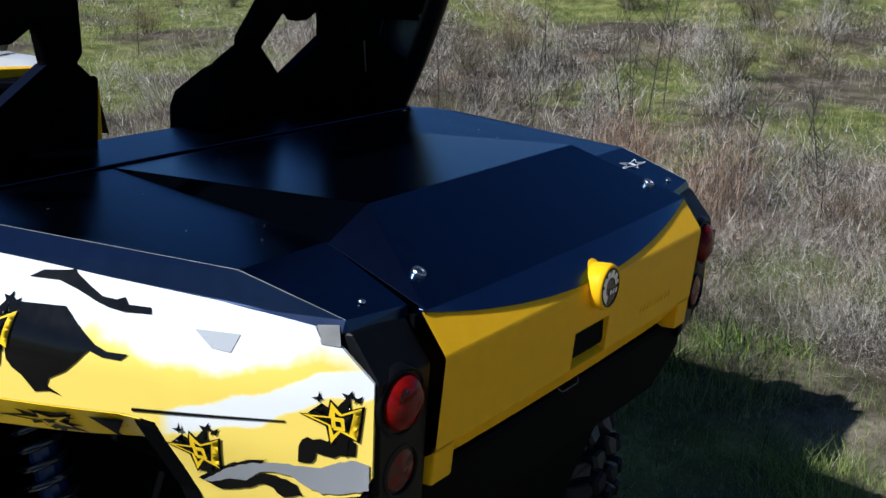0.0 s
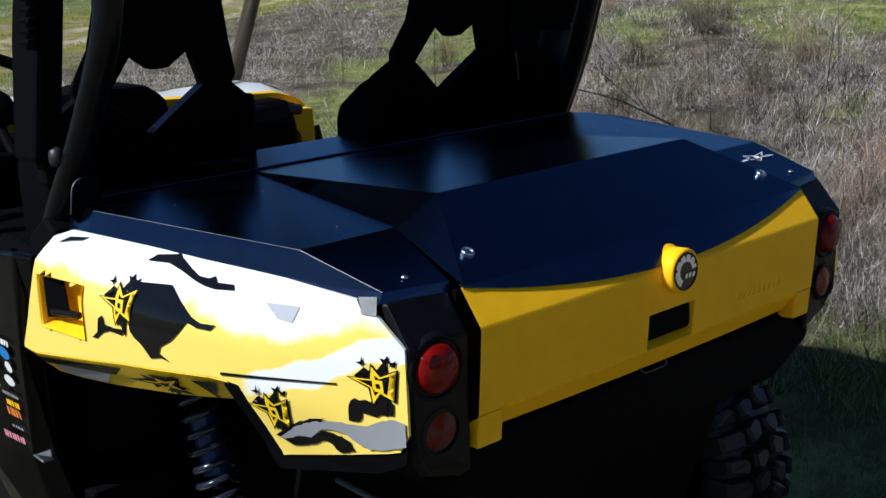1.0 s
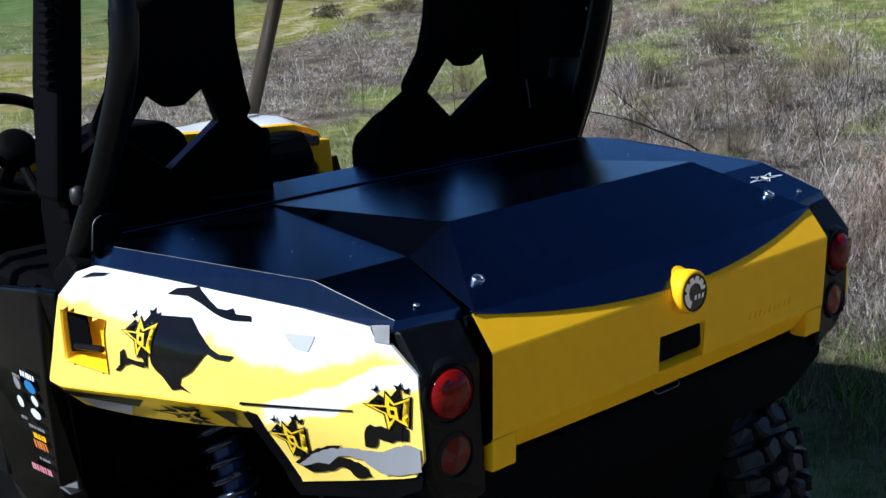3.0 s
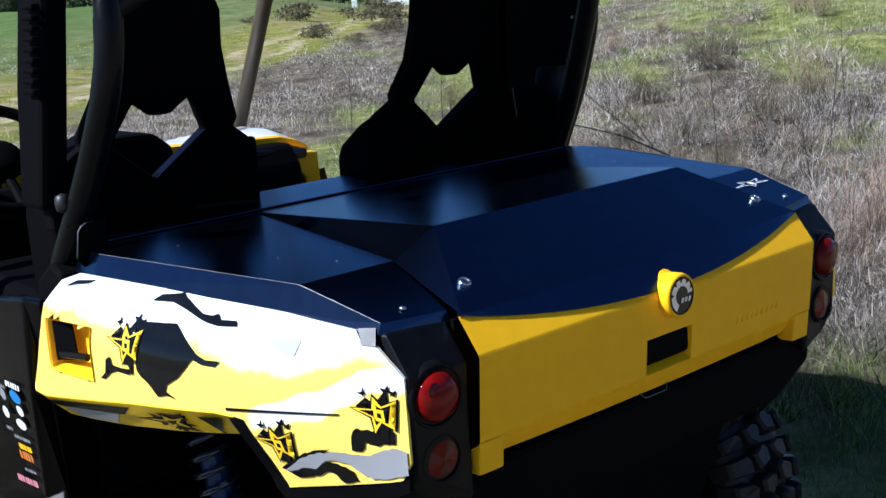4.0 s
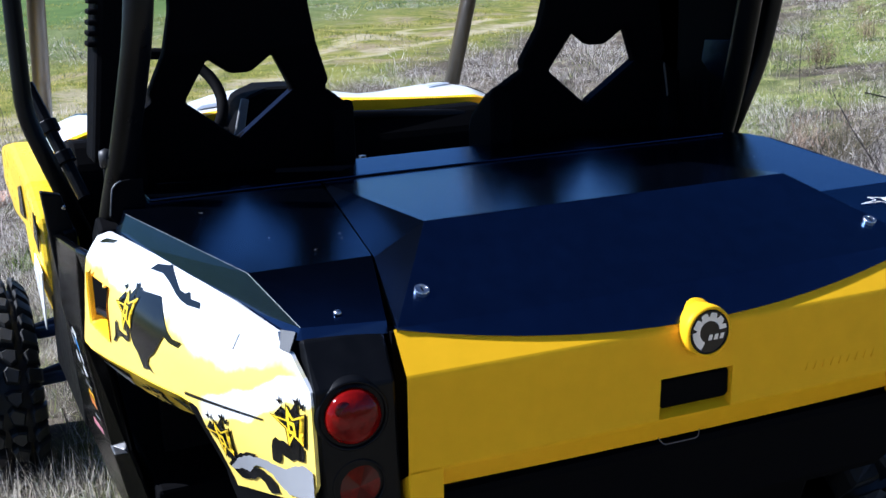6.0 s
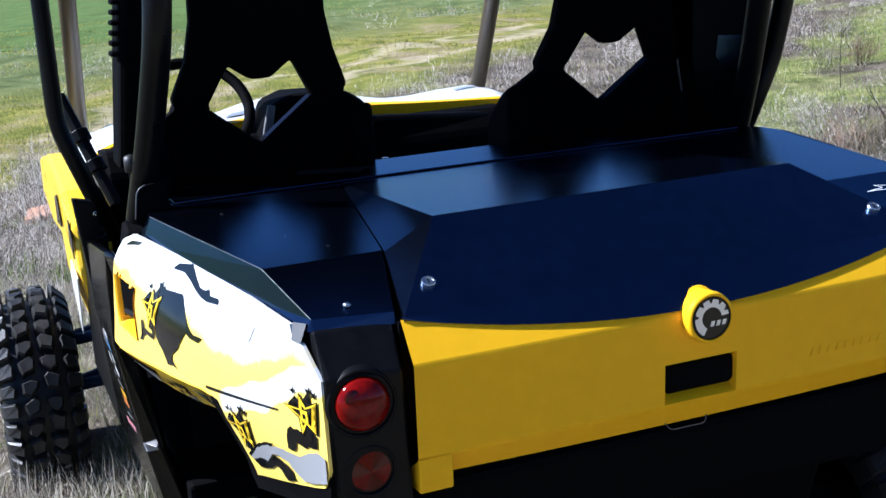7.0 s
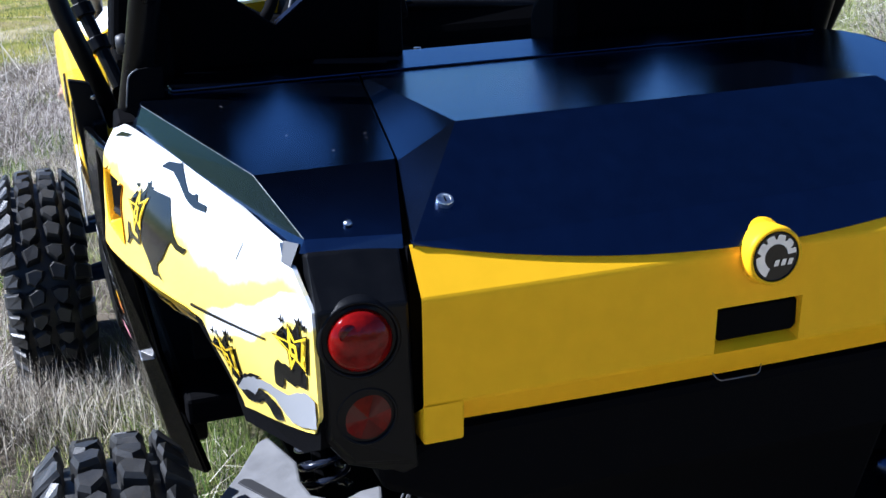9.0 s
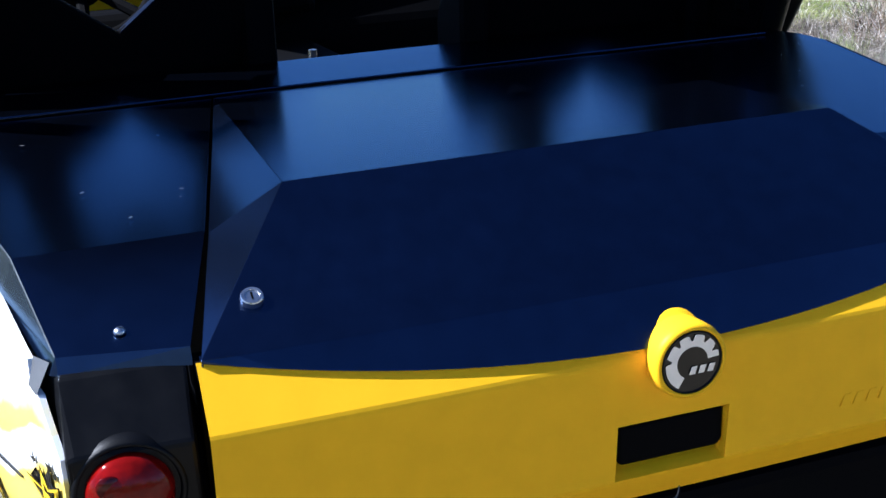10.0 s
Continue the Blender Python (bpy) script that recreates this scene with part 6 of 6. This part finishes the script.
def bushes():
    grey = bush("dry_bush", "leafless grey tangled bush standing in dry grass", 1.1, 0.46, 34, TWIG, 31)
    rust = bush("dry_bush", "rusty-brown leafless bush standing in dry grass", 1.2, 0.55, 44, RUST, 32)
    dark = bush("dry_bush", "low dark twiggy bush at the edge of the shade", 0.9, 0.34, 34, DARK_TWIG, 33)
    dense = bush("dry_bush", "dense grey-green rounded bush on the slope", 1.0, 0.42, 60, BUSH, 34)
    leafy = bush("low_bush", "low leafy green bush on the slope", 1.1, 0.26, 60, WEED, 35)
    rng = random.Random(8)

    def put(proto, x, y, k, first=False):
        m = Matrix.LocRotScale((x, y, float(height(x, y))), Euler((0, 0, rng.uniform(0, 6.28))), Vector((k, k, k * rng.uniform(0.85, 1.15))))
        if first:
            proto.matrix_basis = m
        else:
            copy_thing(proto, m)

    for proto, spots in ((rust, ((4.65, 2.07, 0.9), (5.3, 2.15, 1.0), (4.35, 1.5, 0.75), (5.8, 2.6, 1.0), (4.9, 1.5, 0.7), (5.5, 1.6, 0.8))),
                         (dark, ((2.93, 1.44, 0.8), (2.82, 1.15, 0.9), (3.1, 0.95, 0.8), (3.5, 1.7, 0.8), (2.6, 0.55, 0.6), (6.9, 4.4, 0.9), (1.9, 4.7, 0.9))),
                         (dense, ((8.96, 5.69, 1.1), (9.6, 5.5, 0.9), (12.0, 8.6, 1.2), (10.8, 3.6, 1.0), (14.5, 6.5, 1.3), (7.1, 5.3, 0.7))),
                         (leafy, ((5.6, 4.1, 0.6), (8.2, 2.4, 0.9), (9.4, 3.1, 1.0), (9.9, 4.4, 0.8), (11.5, 6.8, 1.2), (13.0, 5.2, 1.3), (12.4, 3.5, 1.1))),
                         (grey, ((7.6, 4.4, 1.0), (7.8, 3.6, 1.1), (8.6, 4.5, 1.1), (7.0, 3.3, 0.9), (6.4, 3.0, 0.9), (6.3, 3.9, 0.8), (6.0, 4.8, 0.8), (5.2, 4.4, 0.7), (8.4, 2.8, 1.0),
                                 (-1.0, 7.2, 0.7), (-1.5, 6.4, 0.6), (-0.5, 8.6, 0.8), (-1.9, 7.6, 0.7), (-2.2, 5.6, 0.5)))):
        for n, (x, y, k) in enumerate(spots):
            put(proto, x, y, k, n == 0)
    for n in range(34):
        x, y = rng.uniform(-2.6, 0.0), rng.uniform(5.7, 9.2)
        if math.hypot(x + 0.6, y - 7.2) < 0.55:
            continue
        put(rng.choice((grey, grey, dark)), x, y, rng.uniform(0.45, 0.8))
    for n in range(170):
        r, az = 6.5 * (24 / 6.5) ** rng.random(), radians(rng.uniform(3, 50))
        x, y = -1.6 + r * math.cos(az), -1.4 + r * math.sin(az)
        if float(drift(x, y, 3.2, 5)) > 0.47 and not in_field(x, y):
            put(rng.choice((grey, grey, grey, rust, dense, leafy, leafy)), x, y, rng.uniform(0.5, 1.2))


def tufts():
    """Broad-bladed green tufts by the shaded ground."""
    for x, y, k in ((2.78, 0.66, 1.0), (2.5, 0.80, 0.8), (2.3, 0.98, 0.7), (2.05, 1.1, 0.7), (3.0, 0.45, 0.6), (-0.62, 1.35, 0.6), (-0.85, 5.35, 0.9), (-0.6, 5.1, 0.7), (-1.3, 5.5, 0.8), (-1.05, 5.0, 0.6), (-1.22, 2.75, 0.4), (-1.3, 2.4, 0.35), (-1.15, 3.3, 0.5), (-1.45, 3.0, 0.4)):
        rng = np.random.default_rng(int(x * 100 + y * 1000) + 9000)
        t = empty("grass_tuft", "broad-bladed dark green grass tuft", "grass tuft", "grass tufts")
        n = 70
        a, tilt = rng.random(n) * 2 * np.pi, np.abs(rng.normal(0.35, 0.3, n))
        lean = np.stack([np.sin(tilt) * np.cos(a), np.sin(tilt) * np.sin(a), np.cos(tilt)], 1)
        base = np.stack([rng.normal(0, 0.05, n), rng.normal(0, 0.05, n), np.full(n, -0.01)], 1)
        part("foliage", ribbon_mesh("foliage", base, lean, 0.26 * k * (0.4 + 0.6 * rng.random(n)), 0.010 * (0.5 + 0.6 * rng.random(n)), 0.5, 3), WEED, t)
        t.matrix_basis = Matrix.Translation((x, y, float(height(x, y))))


def stalk(x, y, h, lean, forks, seed):
    """A tall dead weed: a thin leaning stem with a few side shoots."""
    rng = random.Random(seed)
    z = float(height(x, y))
    w = empty("dead_weed", "tall thin dead weed stalk standing in the brush", "weed", "dead weeds")
    w.matrix_basis = Matrix.Translation((x, y, z))
    top = Vector((lean[0], lean[1], h))
    pts = [Vector((0, 0, -0.02)), top * 0.35 + Vector((rng.uniform(-0.02, 0.02), 0, 0)), top * 0.7 + Vector((0, rng.uniform(-0.03, 0.03), 0)), top]
    part("stem", tube(pts, 0.0055, 6, 0.1, taper=0.002), BARK_DARK, w)
    for k in range(forks):
        t = 0.25 + 0.65 * (k + rng.random()) / forks
        a = rng.uniform(0, 6.28)
        p = top * t
        L = h * rng.uniform(0.18, 0.38)
        e = p + Vector((math.cos(a) * L * 0.6, math.sin(a) * L * 0.6, L * rng.uniform(0.5, 0.9)))
        part("shoot", tube([p, (p + e) / 2 + Vector((0, 0, -0.02)), e], 0.003, 5, 0.08, taper=0.0014), BARK_DARK, w)
    return w


CLAY = mat("clay_stone", (0.55, 0.30, 0.19), 0.9, grain=0.2, scale=20, bump=0.4, bump_scale=60)
BARK_DARK = mat("weed_bark", (0.045, 0.036, 0.03), 0.85, grain=0.3, scale=30)


def tree(name, label, h, crown_w, crown_h, leaves, leaf, material, trunk_r, seed):
    rng = np.random.default_rng(seed)
    t = empty(name, label, "tree", "far trees")
    part("trunk", tube([(0, 0, -1), (0.1, 0, h * 0.3), (-0.1, 0.15, h * 0.62), (0.1, 0, h * 0.9)], trunk_r, 8, 0.5, taper=trunk_r * 0.25), BARK, t)
    for k in range(6):
        a, z = k * 1.05 + seed, h * (0.4 + 0.08 * k)
        part("limb", tube([(0, 0, z), (math.cos(a) * crown_w * 0.2, math.sin(a) * crown_w * 0.2, z + h * 0.06), (math.cos(a) * crown_w * 0.4, math.sin(a) * crown_w * 0.4, z + h * 0.16)], trunk_r * 0.4, 6, 0.3, taper=trunk_r * 0.1), BARK, t)
    clumps = 26
    c = rng.normal(0, 1, (clumps, 3))
    c /= np.linalg.norm(c, axis=1)[:, None]
    c *= (0.35 + 0.65 * rng.random(clumps))[:, None]
    c = c * np.array([crown_w / 2, crown_w / 2, crown_h / 2]) + np.array([0, 0, h - crown_h / 2])
    idx = rng.integers(0, clumps, leaves)
    p = c[idx] + rng.normal(0, 1, (leaves, 3)) * np.array([crown_w, crown_w, crown_h]) * 0.085
    d1 = rng.normal(0, 1, (leaves, 3))
    d1 /= np.linalg.norm(d1, axis=1)[:, None]
    d2 = np.cross(d1, rng.normal(0, 1, (leaves, 3)))
    d2 /= np.linalg.norm(d2, axis=1)[:, None] + 1e-9
    s = leaf * (0.6 + 0.8 * rng.random(leaves))[:, None]
    V = np.stack([p - d1 * s, p + d2 * s * 0.5, p + d1 * s, p - d2 * s * 0.5], 1).reshape(-1, 3)
    me = mesh(V, [tuple(range(4 * i, 4 * i + 4)) for i in range(leaves)])
    part("crown", me, material, t)
    return t


def place_far(az, r, z=None):
    x, y = -1.7 + r * math.cos(radians(az)), -1.4 + r * math.sin(radians(az))
    return x, y, float(height(x, y)) if z is None else z


def trees():
    oak = tree("oak_tree", "dark green round-crowned tree by the road", 7.5, 6.5, 6.6, 2400, 0.3, LEAF_DARK, 0.3, 3)
    gum = tree("eucalyptus_tree", "tall olive-green eucalyptus with open crown", 11, 6, 8.5, 2600, 0.27, LEAF_OLIVE, 0.28, 5)
    oak.matrix_basis = Matrix.LocRotScale(place_far(52.4, 130, -0.3), None, Vector((0.66, 0.66, 0.68)))
    gum.matrix_basis = Matrix.LocRotScale(place_far(50.9, 215, 0.4), None, Vector((0.85, 0.85, 0.8)))
    rng = random.Random(4)
    for az, r, k in ((53.6, 135, 0.5), (48.6, 135, 0.62), (47.4, 140, 0.5), (46.2, 140, 0.55), (54.8, 150, 0.55), (56, 150, 0.7), (57.3, 150, 0.6), (58.4, 150, 0.75), (59.8, 150, 0.6), (61.2, 155, 0.7), (62.6, 150, 0.6), (64, 150, 0.65),
                     (41.2, 108, 0.7), (42.2, 115, 0.5), (43.5, 120, 0.5), (45, 125, 0.5), (65.5, 140, 0.5), (67, 130, 0.45), (68.5, 130, 0.45), (70, 130, 0.4), (49.6, 140, 0.36), (51.3, 140, 0.42), (50.5, 138, 0.22), (50.0, 137, 0.26), (52.0, 135, 0.5), (53.0, 138, 0.6), (47.9, 138, 0.6), (46.8, 142, 0.6), (48.2, 150, 0.7)):
        x, y, z = place_far(az, r, -0.3 if az < 54 else None)
        copy_thing(oak, Matrix.LocRotScale((x, y, z), Euler((0, 0, rng.uniform(0, 6))), Vector((1, 1, rng.uniform(0.85, 1.15))))).scale *= k / 0.66
    for az, r, k in ((37.9, 100, 0.42), (36.6, 102, 0.36), (33.4, 92, 0.24), (32.2, 90, 0.2), (51.4, 220, 0.7), (30.8, 88, 0.17), (34.6, 95, 0.2)):
        x, y, z = place_far(az, r, -0.5)
        copy_thing(gum, Matrix.LocRotScale((x, y, z), Euler((0, 0, rng.uniform(0, 6))), None)).scale *= k / 0.85
    shrub = tree("shrub", "low brown-green bush on the far field", 0.9, 2.6, 0.9, 1500, 0.06, BUSH, 0.03, 9)
    shrub.matrix_basis = Matrix.Translation(place_far(54.5, 62))
    for az, r, k in ((51.2, 60, 1.1), (50.3, 66, 0.9), (60.8, 50, 0.8), (47.2, 60, 1.0), (62.5, 75, 1.3)):
        copy_thing(shrub, Matrix.LocRotScale(place_far(az, r), Euler((0, 0, rng.uniform(0, 6))), Vector((k, k, k))))
    for k in range(20):
        az, r = rng.uniform(46.5, 63), rng.uniform(42, 62)
        copy_thing(shrub, Matrix.LocRotScale(place_far(az, r), Euler((0, 0, rng.uniform(0, 6))), None)).scale *= rng.uniform(0.3, 0.6)
    # bush-covered far slope
    for k in range(46):
        az, r = rng.uniform(53.5, 68), rng.uniform(210, 420)
        x, y, z = place_far(az, r)
        q = rng.uniform(0.5, 1.0)
        copy_thing(oak, Matrix.LocRotScale((x, y, z - 0.5), Euler((0, 0, rng.uniform(0, 6))), None)).scale *= q * 1.2


STUCCO = mat("pale_stucco", (0.62, 0.56, 0.48), 0.9, grain=0.08, scale=3)
PINK_STUCCO = mat("pink_stucco", (0.66, 0.53, 0.45), 0.9, grain=0.08, scale=3)
ROOF_TILE = mat("clay_roof", (0.40, 0.26, 0.20), 0.85, grain=0.2, scale=4)
PANE = mat("dark_pane", (0.03, 0.035, 0.04), 0.1, grain=0.05)
WHITE_PAINT = mat("white_paint", (0.8, 0.8, 0.78), 0.5, grain=0.04, scale=4)


def house(w, d, h, wall):
    ho = empty("house", "pale two-storey house with clay tile roof among trees", "house", "houses")
    part("wall", prism([(-w / 2, 0), (w / 2, 0), (w / 2, h), (-w / 2, h)], d, lambda u, v, q: (u, q, v)), wall, ho)
    rise, over = 1.6, 0.5
    v = [(-w / 2 - over, -over, h), (w / 2 + over, -over, h), (w / 2 + over, d + over, h), (-w / 2 - over, d + over, h), (-w / 2 + 2, d / 2, h + rise), (w / 2 - 2, d / 2, h + rise)]
    part("roof", mesh(v, [(0, 1, 5, 4), (1, 2, 5), (2, 3, 4, 5), (3, 0, 4), (0, 3, 2, 1)]), ROOF_TILE, ho)
    for k in range(int(w // 2.6)):
        for st in range(2):
            x = -w / 2 + 1.5 + k * 2.6
            win = part("window", box(x, -0.03, 1.4 + st * 2.6, 1.15, 0.1, 1.2), WHITE_PAINT, ho)
            part("pane", box(x, -0.09, 1.4 + st * 2.6, 0.95, 0.04, 1.0), PANE, win)
    return ho


def far_things():
    turn = lambda az: Euler((0, 0, radians(az - 90)))
    a = house(13, 8, 5.4, PINK_STUCCO)
    a.matrix_basis = Matrix.LocRotScale(place_far(50.5, 205, 0.2), turn(44.0), Vector((0.5, 0.5, 0.56)))
    b = house(10, 8, 5.2, STUCCO)
    b.matrix_basis = Matrix.LocRotScale(place_far(53.0, 215, 0.2), turn(56), Vector((0.62, 0.62, 0.62)))
    for az, r, z in ((56.2, 240, 1.0), (58.8, 260, 3.0), (61.2, 280, 5), (63.8, 300, 7), (39.0, 190, -2.6)):
        copy_thing(b, Matrix.LocRotScale(place_far(az, r, z), turn(az + 12), None)).scale *= 0.75
    # flat-bed truck on the far road
    tr = empty("truck", "small white flat-bed truck parked on the far road", "truck")
    part("cab", prism([(0, 0.5), (0, 1.6), (0.3, 2.1), (1.3, 2.1), (1.5, 0.5)], 1.8, lambda u, v, d: (u, d, v)), WHITE_PAINT, tr, bevel=0.08)
    part("bed", box(3.3, 0.9, 0.85, 3.6, 1.9, 0.3), WHITE_PAINT, tr, bevel=0.04)
    part("cargo_box", box(2.0, 0.9, 1.5, 0.9, 1.7, 1.0), WHITE_PAINT, tr, bevel=0.04)
    for x in (0.7, 4.0):
        for y in (0.1, 1.7):
            part("wheel", revolve([(0.36, -0.12), (0.36, 0.12), (0.1, 0.14)], Matrix.Translation((x, y, 0.36)) @ Euler((radians(90), 0, 0)).to_matrix().to_4x4(), 16), RUBBER, tr)
    part("cab_window", box(0.75, -0.01, 1.75, 0.7, 0.03, 0.4), PANE, tr)
    tr.matrix_basis = Matrix.LocRotScale(place_far(48.8, 100), turn(49 + 180), Vector((0.65, 0.65, 0.65)))
    bar = empty("road_barrier", "long low white road-side barrier", "barrier")
    for k in range(6):
        part("panel", box(k * 1.55, 0, 0.75, 1.5, 0.06, 0.8), WHITE_PAINT, bar, bevel=0.02)
        part("post", box(k * 1.55 - 0.77, 0, 0.5, 0.08, 0.1, 1.2), WHITE_PAINT, bar)
    bar.matrix_basis = Matrix.LocRotScale(place_far(50.4, 105), turn(50), Vector((0.6, 0.6, 0.6)))
    bx = empty("utility_box", "white roadside utility cabinet", "cabinet")
    part("body", box(0, 0, 0.8, 0.8, 0.7, 1.7), WHITE_PAINT, bx, bevel=0.03)
    part("lid", box(0, 0, 1.68, 0.9, 0.8, 0.08), WHITE_PAINT, bx, bevel=0.02)
    bx.matrix_basis = Matrix.LocRotScale(place_far(51.9, 102), turn(51), Vector((0.55, 0.55, 0.55)))


grass()
brush()
sticks()
bushes()
tufts()
for i, (wx, wy, wh, wl, wf) in enumerate(((6.1, 4.25, 1.05, (0.0, 0.03), 4), (7.2, 3.0, 1.3, (0.15, -0.1), 12), (6.0, 2.6, 0.9, (0.12, 0.02), 9), (8.5, 3.4, 1.5, (0.2, 0.0), 12), (8.0, 9.5, 0.9, (0.0, 0.0), 3),
                                          (7.4, 10.5, 0.8, (0.05, 0.0), 2), (4.6, 4.4, 0.7, (-0.35, 0.2), 6), (5.2, 1.5, 0.8, (0.1, -0.1), 8),
                                          (6.6, 2.9, 0.95, (-0.1, 0.1), 10), (7.6, 3.3, 1.05, (0.1, 0.15), 11), (6.9, 2.2, 0.8, (0.2, 0.1), 9), (5.6, 3.1, 0.6, (-0.15, 0.0), 9),
                                          (8.3, 4.6, 0.9, (0.0, -0.1), 9), (9.6, 5.2, 1.0, (0.1, 0.1), 8), (5.9, 1.2, 0.75, (0.05, 0.15), 10), (4.9, 0.9, 0.6, (0.1, 0.1), 8), (7.9, 1.9, 0.9, (0.1, -0.1), 9))):
    stalk(wx, wy, wh, wl, wf, i)
slab = empty("clay_slab", "flat clay-coloured stone slab lying in dry grass", "stone")
part("stone", prism([(-0.15, -0.04), (0.02, -0.09), (0.16, -0.03), (0.13, 0.06), (-0.05, 0.1)], 0.05, lambda u, v, d: (u, v, d - 0.02)), CLAY, slab, bevel=0.012)
slab.matrix_basis = pose(-0.60, 7.6, float(height(-0.60, 7.6)) + 0.07, 16, -10, 20)
branch = empty("fallen_branch", "long thin dead branch leaning low over the brush", "branch")
part("stem", tube([(3.55, 3.55, 0.72), (4.2, 3.6, 0.55), (4.8, 3.8, 0.36), (5.3, 3.98, 0.2), (5.6, 4.05, 0.05)], 0.0035, 6, 0.2, taper=0.008), BARK_DARK, branch)
part("twig", tube([(4.75, 3.78, 0.38), (4.7, 3.95, 0.62), (4.62, 4.1, 0.9)], 0.004, 5, 0.1, taper=0.002), BARK_DARK, branch)
part("twig", tube([(4.4, 3.57, 0.48), (4.25, 3.7, 0.66), (4.0, 3.75, 0.86)], 0.004, 5, 0.1, taper=0.002), BARK_DARK, branch)
trees()
far_things()
